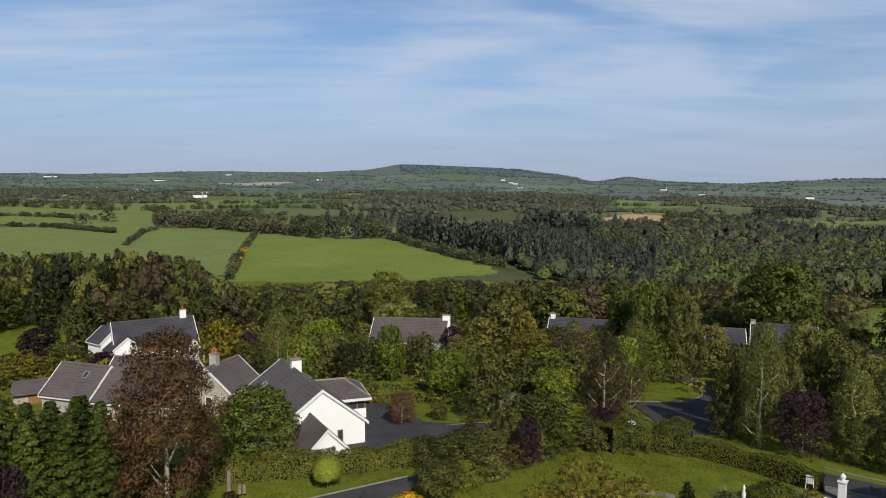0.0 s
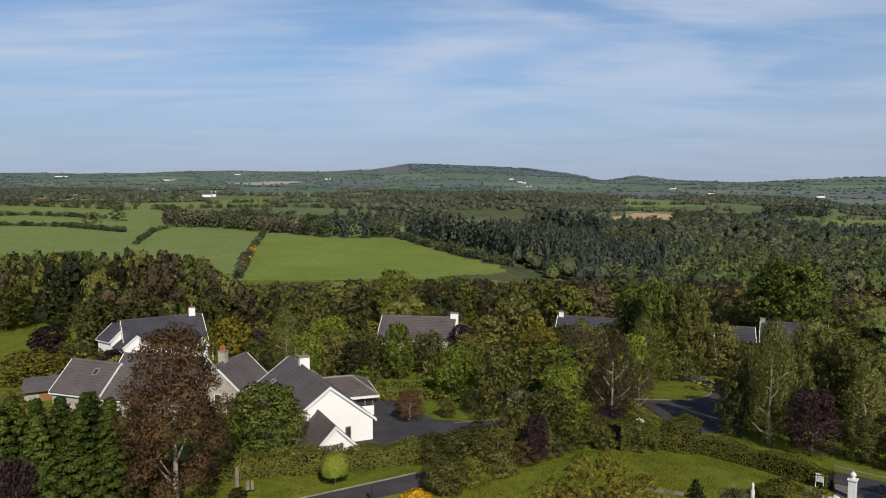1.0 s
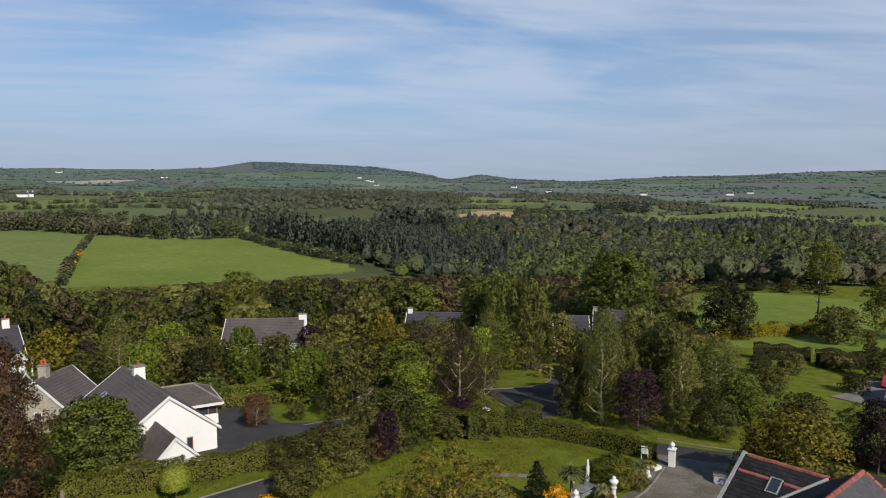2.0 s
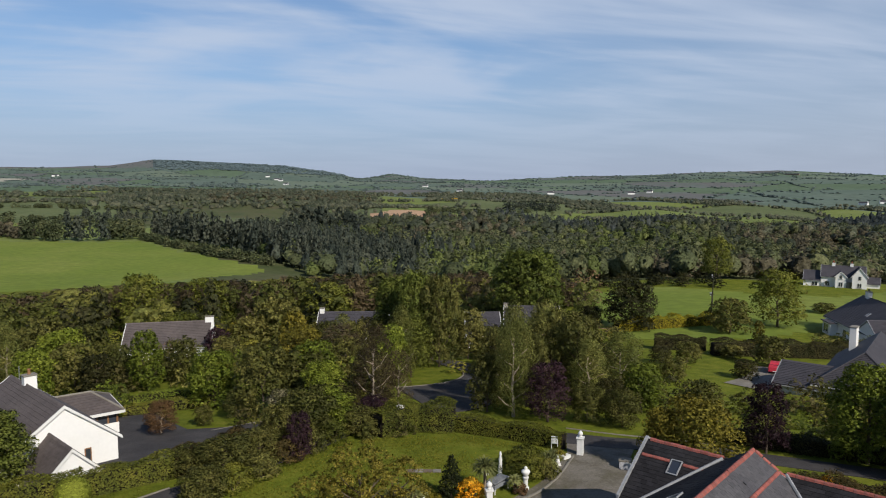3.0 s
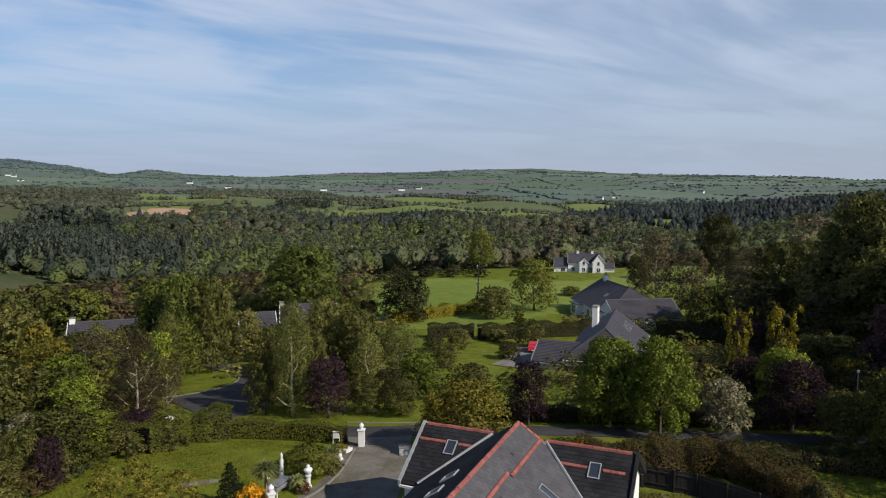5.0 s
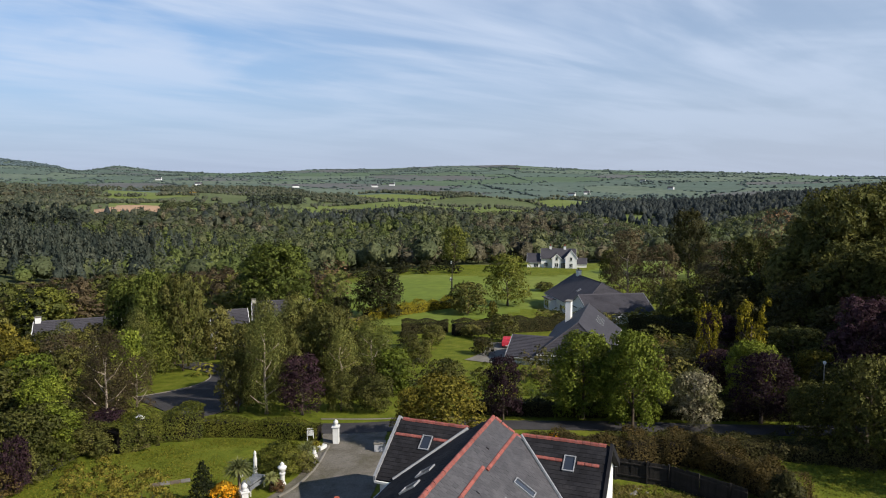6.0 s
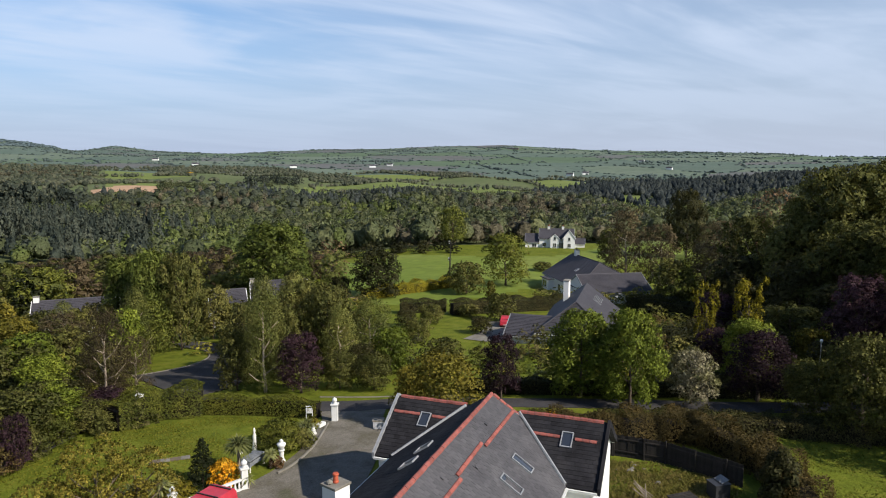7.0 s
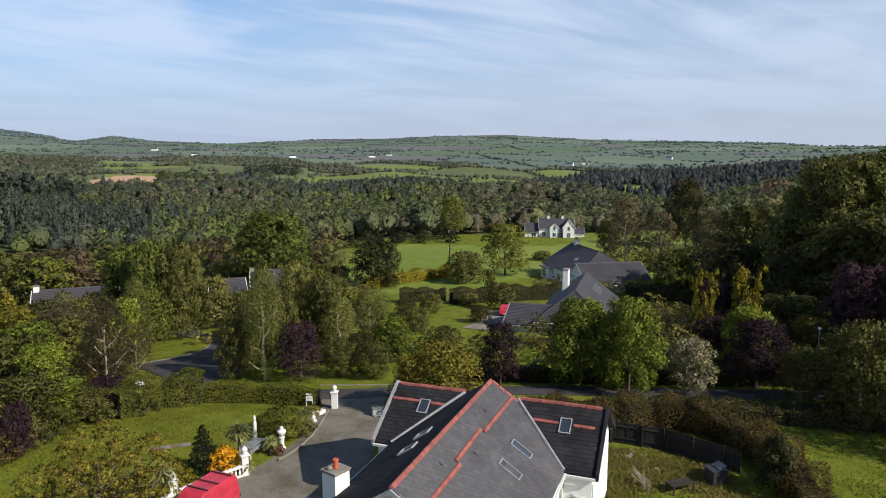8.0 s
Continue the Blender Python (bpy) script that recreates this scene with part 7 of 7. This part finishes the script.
def urn(x, y, label):
    ob = thing("urn", label, "garden urn", pose(x, y, 0))
    part("pedestal", lathe(bmesh.new(), [(0.24, -0.1), (0.24, 0.1), (0.16, 0.16), (0.16, 0.7), (0.21, 0.76), (0.21, 0.84)], 16), "white_paint", ob)
    part("bowl", lathe(bmesh.new(), [(0.12, 0.84), (0.14, 0.9), (0.24, 1.05), (0.31, 1.2), (0.29, 1.27), (0.16, 1.34), (0.1, 1.38), (0.14, 1.46), (0.05, 1.56)], 18), "white_paint", ob, smooth=True)


urn(20.3, 41.2, "white lidded garden urn on a pedestal")


def figure_column(x, y, h, label):
    ob = thing("garden_column", label, "ornament", pose(x, y, 0))
    part("base", boxed(-0.18, 0.18, -0.18, 0.18, -0.1, 0.22, bevel=0.02), "white_paint", ob)
    part("shaft", lathe(bmesh.new(), [(0.15, 0.22), (0.17, 0.4), (0.12, h * 0.55), (0.14, h * 0.7), (0.07, h * 0.82), (0.1, h * 0.9), (0.04, h)], 12), "white_paint", ob, smooth=True)


figure_column(19.4, 43.4, 1.9, "slim white stone garden ornament")
figure_column(18.6, 44.2, 1.1, "small white stone garden ornament")
figure_column(24.2, 43.9, 0.8, "small white ornament beside the drive edging")


def covered_table(x, y, turn):
    ob = thing("covered_table", "garden table under a grey weathered cover", "table", pose(x, y, 0, 0, 0, turn))
    bm = bmesh.new()
    bmesh.ops.create_grid(bm, x_segments=14, y_segments=8, size=1)
    for v in bm.verts:
        fx, fy = v.co.x, v.co.y
        edge = max(abs(fx), abs(fy))
        v.co = Vector((fx * 0.95, fy * 0.5, 0.82 + 0.03 * math.sin(5 * fx) * math.cos(4 * fy) - (0.34 if edge > 0.98 else 0) + 0.02 * math.sin(17 * fx + 5 * fy)))
    part("cover", bm, "canvas", ob, "grey weathered sheet")
    part("tabletop", boxed(-0.85, 0.85, -0.42, 0.42, 0.70, 0.76), "plastic_black", ob)
    for sx in (-0.75, 0.75):
        for sy in (-0.34, 0.34):
            part("leg", boxed(sx - 0.04, sx + 0.04, sy - 0.04, sy + 0.04, -0.02, 0.70), "white_paint", ob)


covered_table(18.4, 41.6, 30)


def garden_chair(x, y, turn):
    ob = thing("garden_chair", "white plastic garden chair on the lawn", "chair", pose(x, y, 0, 0, 0, turn))
    part("seat", boxed(-0.25, 0.25, -0.24, 0.24, 0.40, 0.44, bevel=0.012), "white_paint", ob)
    for i in range(5):
        part("slat", boxed(-0.24 + i * 0.098, -0.165 + i * 0.098, 0.22, 0.25, 0.46, 0.9, pose(0, 0, 0, -8, 0, 0)), "white_paint", ob)
    part("backrest", boxed(-0.27, 0.27, 0.09, 0.13, 0.86, 0.95, bevel=0.01), "white_paint", ob)
    for sx in (-0.24, 0.24):
        part("armrest", boxed(sx - 0.03, sx + 0.03, -0.24, 0.2, 0.63, 0.66), "white_paint", ob)
        for sy in (-0.21, 0.21):
            part("leg", boxed(sx - 0.025, sx + 0.025, sy - 0.025, sy + 0.025, -0.02, 0.63), "white_paint", ob)


garden_chair(25.7, 47.2, 150)
o = thing("stone_box", "small white stone trough beside the drive", "trough", pose(25.4, 44.9, 0, 0, 0, 20))
part("body", boxed(-0.38, 0.38, -0.2, 0.2, -0.05, 0.3, bevel=0.03), "white_paint", o)
o = thing("stone_box", "low grey-white painted block beside the gravel drive", "block", pose(28.6, 41.9, 0, 0, 0, -35))
part("body", boxed(-0.42, 0.42, -0.32, 0.32, -0.05, 0.62, bevel=0.04), "grey_render", o)
part("cap", boxed(-0.46, 0.46, -0.36, 0.36, 0.62, 0.7, bevel=0.02), "kerb", o)
o = thing("paving_slab", "pale paving slabs set in the lawn", "paving", pose(14.6, 46.2, 0, 0, 0, -20))
for i, (px, pw) in enumerate(((-0.95, 0.62), (-0.3, 0.6), (0.34, 0.62), (0.98, 0.6))):
    part("slab", boxed(px - pw / 2, px + pw / 2, -0.24, 0.24, -0.05, 0.07 + 0.01 * (i % 2), bevel=0.012), "kerb" if i % 2 else "soil", o)
o = thing("mailbox", "white letterbox on a post beside the hedge", "letterbox", pose(16.6, 59.6, ground_z(16.6, 59.6), 0, 0, 20))
part("box", boxed(-0.28, 0.28, -0.2, 0.2, 0.95, 1.35, bevel=0.03), "white_paint", o)
part("lid", prism(bmesh.new(), [(-0.32, 1.35), (0.32, 1.35), (0, 1.52)], -0.24, 0.24), "white_paint", o)
part("post", boxed(-0.05, 0.05, -0.05, 0.05, -0.1, 0.95), "wood_pale", o)
for x, y, h, w in ((-14.9, 46.9, 1.35, 0.26), (-14.05, 46.5, 0.55, 0.22), (-13.75, 46.6, 0.5, 0.22)):
    o = thing("stone_post", "pale weathered stone post on the verge", "post", pose(x, y, 0, 0, 0, 25), group="verge posts")
    part("shaft", lathe(bmesh.new(), [(w * 0.6, -0.1), (w * 0.56, h * 0.3), (w * 0.5, h * 0.8), (w * 0.46, h * 0.95), (w * 0.3, h)], 7), "wood_pale", o)
o = thing("marker_post", "thin dark post beside the road", "post", pose(-5.2, 44.6, 0))
part("shaft", tube(bmesh.new(), [(0, 0, -0.1), (0, 0, 1.1)], [0.05, 0.045], 8), "plastic_black", o)
part("plate", boxed(-0.1, 0.1, -0.07, -0.05, 0.75, 1.05), "plastic_black", o)


def street_lamp(x, y, h):
    z = ground_z(x, y)
    o = thing("street_lamp", "slim grey street lamp with a pale head", "street lamp", pose(x, y, z))
    part("pole", tube(bmesh.new(), [(0, 0, -0.2), (0, 0, h)], [0.07, 0.045], 10), "metal_grey", o)
    part("lantern", lathe(bmesh.new(), [(0.06, h), (0.12, h + 0.06), (0.14, h + 0.2), (0.08, h + 0.28), (0.02, h + 0.3)], 12), "white_paint", o, smooth=True)


street_lamp(63.5, 24.6, 4.4)
street_lamp(-3.9, 99.0, 5.0)


def pole(x, y, h, label, mat="fence_wood"):
    o = thing("utility_pole", label, "pole", pose(x, y, ground_z(x, y)))
    part("shaft", tube(bmesh.new(), [(0, 0, -0.3), (0, 0, h)], [0.14, 0.1], 9), mat, o)
    part("cross_arm", boxed(-0.6, 0.6, -0.05, 0.05, h - 0.5, h - 0.38), mat, o)
    part("transformer", boxed(-0.2, 0.2, 0.1, 0.4, h - 0.75, h - 0.05, bevel=0.03), "white_paint" if mat != "metal_grey" else "metal_grey", o)


pole(101.5, 119.6, 5.6, "wooden pole with a pale box at the field edge")
pole(113.0, 133.0, 7.5, "thin wooden pole beyond the field")
o = thing("utility_pole", "thin grey pole among garden trees", "pole", pose(-18.8, 82.9, ground_z(-18.8, 82.9)))
part("shaft", tube(bmesh.new(), [(0, 0, -0.3), (0, 0, 5.6)], [0.06, 0.04], 8), "metal_grey", o)


def garden_bench(x, y, turn):
    ob = thing("garden_bench", "large pale wooden bench at the edge of a field", "bench", pose(x, y, ground_z(x, y), 0, 0, turn))
    for k in range(4):
        part("slat", boxed(-1.2, 1.2, -0.3 + 0.16 * k, -0.17 + 0.16 * k, 0.44, 0.49), "bench_wood", ob)
    for k in range(3):
        part("slat", boxed(-1.2, 1.2, 0.34, 0.38, 0.62 + 0.2 * k, 0.76 + 0.2 * k), "bench_wood", ob)
    for sx in (-1.15, 1.07):
        part("end_frame", boxed(sx, sx + 0.08, -0.32, 0.4, -0.05, 0.72), "bench_wood", ob)
        part("back_post", boxed(sx, sx + 0.08, 0.38, 0.46, -0.05, 1.2), "bench_wood", ob)


garden_bench(71.0, 112.8, 148)


# ---- back garden: fence and clutter ----
def fence(points, h):
    ob = thing("fence", "weathered wooden board fence, darkened as if in shade", "fence")
    board = None
    for a, b in zip(points, points[1:]):
        m, L = axes(a, b)
        n = int(L / 0.16) + 1
        for i in range(n):
            if board is None:
                board = part("board", boxed(-0.012, 0.012, 0.0, 0.158, -0.05, h), "fence_wood", ob)
                board.matrix_basis = m
            else:
                o = board.copy()
                scene.collection.objects.link(o)
                o.matrix_basis = m @ pose(random.uniform(-0.01, 0.01), i * L / n, random.uniform(-0.04, 0.04), 0, random.uniform(-1, 1), 0)
                o.parent = ob
        for k in range(int(L / 2.0) + 1):
            part("post", boxed(0.03, 0.13, -0.05, 0.05, -0.1, h + 0.08, m @ pose(0, min(L, k * 2.0), 0)), "fence_wood", ob)
        for z in (0.35, h - 0.3):
            part("rail", boxed(0.015, 0.06, 0, L, z, z + 0.08, m), "fence_wood", ob)


fence([(35.2, 30.4), (38.2, 27.6), (39.8, 24.6), (40.4, 19.6)], 1.5)


def timber_frame():
    o = thing("timber_frame", "pile of bent pale timber frames by the wall", "timber", pose(34.4, 22.6, 0, 0, 0, 30))
    for i in range(5):
        a = i * 0.5
        part("batten", tube(bmesh.new(), [(i * 0.35 - 0.8, -0.5, 0.02), (i * 0.3 - 0.7, -0.1 + 0.1 * i, 0.5 + 0.1 * math.sin(a)), (i * 0.33 - 0.6, 0.6, 0.9 + 0.25 * math.sin(2 * a))], [0.035, 0.035, 0.03], 6), "wood_pale", o)
    for z in (0.25, 0.6):
        part("batten", tube(bmesh.new(), [(-0.9, -0.2, z), (0, -0.1, z + 0.05), (0.9, 0.0, z)], [0.03, 0.03, 0.03], 6), "wood_pale", o)


timber_frame()


def garden_shed():
    o = thing("water_tank", "dark box tank with a pale sheet on top", "tank", pose(38.2, 20.0, 0, 0, 0, -25))
    part("body", boxed(-0.5, 0.5, -0.45, 0.45, -0.05, 0.9, bevel=0.03), "plastic_black", o)
    part("lid", boxed(-0.55, 0.55, -0.5, 0.5, 0.9, 0.95, bevel=0.02), "plastic_black", o)
    part("sheet", boxed(-0.05, 0.45, -0.4, 0.4, 0, 0.03, pose(0, 0, 1.0, 0, -22, 0)), "canvas", o)
    b = thing("work_bench", "dark slatted bench in the rough grass", "bench", pose(35.6, 20.8, 0, 0, 0, -20))
    for i in range(5):
        part("slat", boxed(-0.8, 0.8, -0.4 + i * 0.17, -0.27 + i * 0.17, 0.52, 0.56), "fence_wood", b)
    for sx in (-0.7, 0.7):
        for sy in (-0.32, 0.32):
            part("leg", boxed(sx - 0.04, sx + 0.04, sy - 0.04, sy + 0.04, -0.05, 0.52), "fence_wood", b)
    r = random.Random(5)
    for i in range(9):
        x, y, s = 34.2 + r.uniform(0, 4.2), 26.2 - r.uniform(0, 4.0), r.uniform(0.12, 0.3)
        k = thing("rock", "pale grey loose stone in rough grass", "stone", pose(x, y, 0, r.uniform(0, 30), 0, r.uniform(0, 360)), group="loose stones")
        bm = bmesh.new()
        bmesh.ops.create_icosphere(bm, subdivisions=2, radius=s)
        for v in bm.verts:
            v.co *= 0.8 + 0.35 * noise.noise(v.co * 5 + Vector((i, 0, 0)))
            v.co.z *= 0.55
        part("stone", bm, "kerb", k)


garden_shed()


# ---- vehicles ----
def vehicle(name, label, m, L, W, H, mat, van=False, roof_mat=None):
    """A parked vehicle; its nose looks along -y of m."""
    ob = thing(name, label, "car", m)
    hw = W / 2
    if van:
        low = [(-L / 2, 0.35), (-L / 2, 0.85), (-L / 2 + 0.9, 1.02), (L / 2 - 0.03, 1.05), (L / 2, 0.4)]
        top = [(-L / 2 + 0.75, 1.0), (-L / 2 + 1.5, H - 0.08), (-L / 2 + 1.75, H), (L / 2 - 0.25, H), (L / 2 - 0.05, H - 0.25), (L / 2 - 0.03, 1.0)]
    else:
        low = [(-L / 2, 0.35), (-L / 2, 0.72), (-L / 2 + 1.1, 0.95), (L / 2 - 0.1, 0.98), (L / 2, 0.4)]
        top = [(-L / 2 + 0.95, 0.93), (-L / 2 + 1.65, H - 0.06), (-L / 2 + 2.0, H), (L / 2 - 0.75, H), (L / 2 - 0.12, 0.96)]
    turn = pose(0, 0, 0, 0, 0, 90)

    def shell(outline, w, taper=0.0):
        bm = prism(bmesh.new(), outline, -w, w)
        zmin, zmax = min(z for _, z in outline), max(z for _, z in outline)
        for v in bm.verts:
            v.co.y *= 1 - taper * (v.co.z - zmin) / (zmax - zmin)
        bmesh.ops.bevel(bm, geom=bm.edges[:], offset=0.06, segments=3, affect="EDGES", profile=0.6, clamp_overlap=True)
        bmesh.ops.transform(bm, matrix=turn, verts=bm.verts[:])
        return bm

    part("body", shell(low, hw), mat, ob, smooth=False)
    part("cabin", shell(top, hw - 0.03, 0.12), roof_mat or mat, ob)
    zs, ze = 1.08, H - 0.2
    for sx in (-1, 1):
        x = sx * (hw - 0.055)
        for y0, y1 in (((-L / 2 + 1.35, -L / 2 + 2.2),) if van else ((-L / 2 + 1.55, -L / 2 + 2.4), (-L / 2 + 2.5, L / 2 - 0.75))):
            part("side_window", boxed(-0.015, 0.015, y0, y1, zs, ze, pose(x, 0, 0, 0, sx * -7, 0), bevel=0.01), "glass", ob)
    part("rear_window", boxed(-hw * 0.72, hw * 0.72, -0.01, 0.02, zs, ze, pose(0, L / 2 - (0.06 if van else 0.42), 0, 6 if van else 32, 0, 0) if van else pose(0, L / 2 - 0.44, -0.02)), "glass", ob)
    part("bumper", boxed(-hw * 0.98, hw * 0.98, L / 2 - 0.1, L / 2 + 0.07, 0.38, 0.58, bevel=0.03), "plastic_black" if van else mat, ob)
    part("number_plate", boxed(-0.26, 0.26, L / 2 + 0.07, L / 2 + 0.085, 0.42, 0.53), "white_paint", ob)
    for sx in (-1, 1):
        part("tail_light", boxed(sx * hw * 0.86 - 0.08, sx * hw * 0.86 + 0.08, L / 2 - 0.05, L / 2 + 0.015, 0.72, 1.0), "red_car", ob)
        for y in (-L / 2 + 0.8, L / 2 - 0.75):
            wm = pose(sx * (hw - 0.1), y, 0.31, 0, 90, 0)
            wheel = part("wheel", lathe(bmesh.new(), [(0.2, -0.1), (0.3, -0.1), (0.31, -0.05), (0.31, 0.05), (0.3, 0.1), (0.2, 0.1)], 20, wm), "plastic_black", ob)
            part("rim", lathe(bmesh.new(), [(0.19, -0.105), (0.19, 0.105)], 16, wm), "metal_grey", wheel)
    if van:
        for y in (-L / 2 + 1.95, -L / 2 + 2.75, L / 2 - 0.5):
            part("roof_bar", boxed(-hw * 0.84, hw * 0.84, y - 0.03, y + 0.03, H + 0.0, H + 0.07), "plastic_black", ob)
    return ob


vehicle("van", "red van with black roof bars on the gravel", pose(12.75, 35.75, 0.05, 0, 0, -63), 4.3, 1.75, 1.82, "red_car", van=True)
vehicle("car", "small red hatchback parked on the pale drive", pose(73.8, 73.6, ground_z(73.8, 73.6) + 0.1, 0, 0, 130), 3.8, 1.7, 1.5, "red_car", roof_mat="red_car")


# ---- far farmhouses, a few walls and roofs each ----
def farmhouse(az, r, w, label="small white far-off farmhouse with dark roof", wall="white_render"):
    x, y = polar((az, r))[0]
    z = ground_z(x, y)
    ob = thing("farmhouse", label, "house", pose(x, y, z + 0.4, 0, 0, -az + (17 * r) % 50 - 25), group="far farmhouses")
    part("wall", prism(bmesh.new(), [(-3.2, -3), (3.2, -3), (3.2, 3.6), (0, 6.4), (-3.2, 3.6)], -w / 2, w / 2, pose(0, 0, 0, 0, 0, 90)), wall, ob)
    for sx in (-1, 1):
        bm = bmesh.new()
        slope_solid(bm, (0, -w / 2 - 0.2, 6.6), (0, w / 2 + 0.2, 6.6), (sx * 3.6, w / 2 + 0.2, 3.5), (sx * 3.6, -w / 2 - 0.2, 3.5), course=0)
        bmesh.ops.transform(bm, matrix=pose(0, 0, 0, 0, 0, 90), verts=bm.verts[:])
        part("roof_slope", bm, "roof_tile_grey", ob)
    part("chimney", boxed(w / 2 - 1.2, w / 2 - 0.2, -0.5, 0.5, 5.5, 7.8), wall, ob)


for az, r, w in ((-29.4, 3150, 28), (-28.9, 3160, 16), (-26.6, 1558, 18), (-23.9, 1286, 16), (-23.4, 1290, 12), (-19.3, 1118, 14), (-18.9, 1125, 10), (-17.0, 3400, 26), (-22.0, 2640, 40), (-10.0, 2764, 22), (5.6, 2583, 18), (6.3, 2246, 16), (4.9, 2767, 16), (5.9, 2500, 14), (17.5, 2068, 16), (34.0, 1749, 16), (35.4, 1889, 14), (57.6, 1853, 16), (20.3, 1582, 14), (27.7, 1693, 16), (50.0, 1559, 16), (51.2, 1620, 14), (46.9, 745, 14), (55.5, 2300, 18)):
    farmhouse(az, r, w)
farmhouse(52.4, 640, 24, "long pale far-off shed with a light roof", "canvas")
farmhouse(45.4, 3350, 60, "pale far-off quarry building on the hill", "wood_pale")


# ---- rough grass tufts on the lawns ----
def tufts(name, label, outline, n, h, mat, seed):
    rg = np.random.default_rng(seed)
    xs, ys = [p[0] for p in outline], [p[1] for p in outline]
    x, y = rg.uniform(min(xs), max(xs), n * 2), rg.uniform(min(ys), max(ys), n * 2)
    ok = inside(x, y, outline)
    patch = np.sin(x * 0.9 + 1.1 * np.sin(y * 0.5)) + np.sin(y * 1.1 + x * 0.4) + rg.normal(size=len(x)) * 0.9
    ok &= patch > -0.4
    x, y = x[ok][:n], y[ok][:n]
    m = len(x)
    a = rg.uniform(0, 6.283, m)
    hh = h * rg.uniform(0.5, 1.5, m)
    w = 0.04 * rg.uniform(0.6, 1.6, m)
    z = land(x, y)
    lx, ly = np.sin(a) * hh * rg.uniform(0.6, 1.6, m), -np.cos(a) * hh * rg.uniform(0.6, 1.6, m)
    V = np.stack([np.stack([x - np.cos(a) * w, y - np.sin(a) * w, z], 1), np.stack([x + np.cos(a) * w, y + np.sin(a) * w, z], 1), np.stack([x + np.cos(a) * w * 0.4 + lx, y + np.sin(a) * w * 0.4 + ly, z + hh], 1), np.stack([x - np.cos(a) * w * 0.4 + lx, y - np.sin(a) * w * 0.4 + ly, z + hh * 0.9], 1)], 1).reshape(-1, 3)
    tagged(new(name, mesh_from(name, V, np.arange(4 * m).reshape(-1, 4), [mat])), label, "grass", kind="stuff")


tufts("grass", "tufty sunlit lawn grass", [(1, 38), (1, 47), (6, 51.5), (10, 55), (14, 54.5), (20, 53.5), (26, 46.5), (22.5, 42), (18, 43), (13, 41.5), (10, 37)], 22000, 0.06, "lawn_blade", 301)
tufts("grass", "tufty grass in the side garden", [(40, 8), (44, 16), (46, 24.5), (56, 16), (58, 2)], 15000, 0.06, "lawn_blade", 302)
tufts("grass", "rough unmown grass in the back garden", [(32, 20), (31, 24), (36.5, 27.8), (40.4, 24.2), (40.4, 20), (36, 14)], 16000, 0.12, "rough_blade", 303)
tufts("grass", "verge grass beside the road", [(-30, 36), (-9.8, 46.3), (-2.5, 50.2), (-3, 51.4), (-16, 48), (-30, 43)], 9000, 0.06, "lawn_blade", 304)
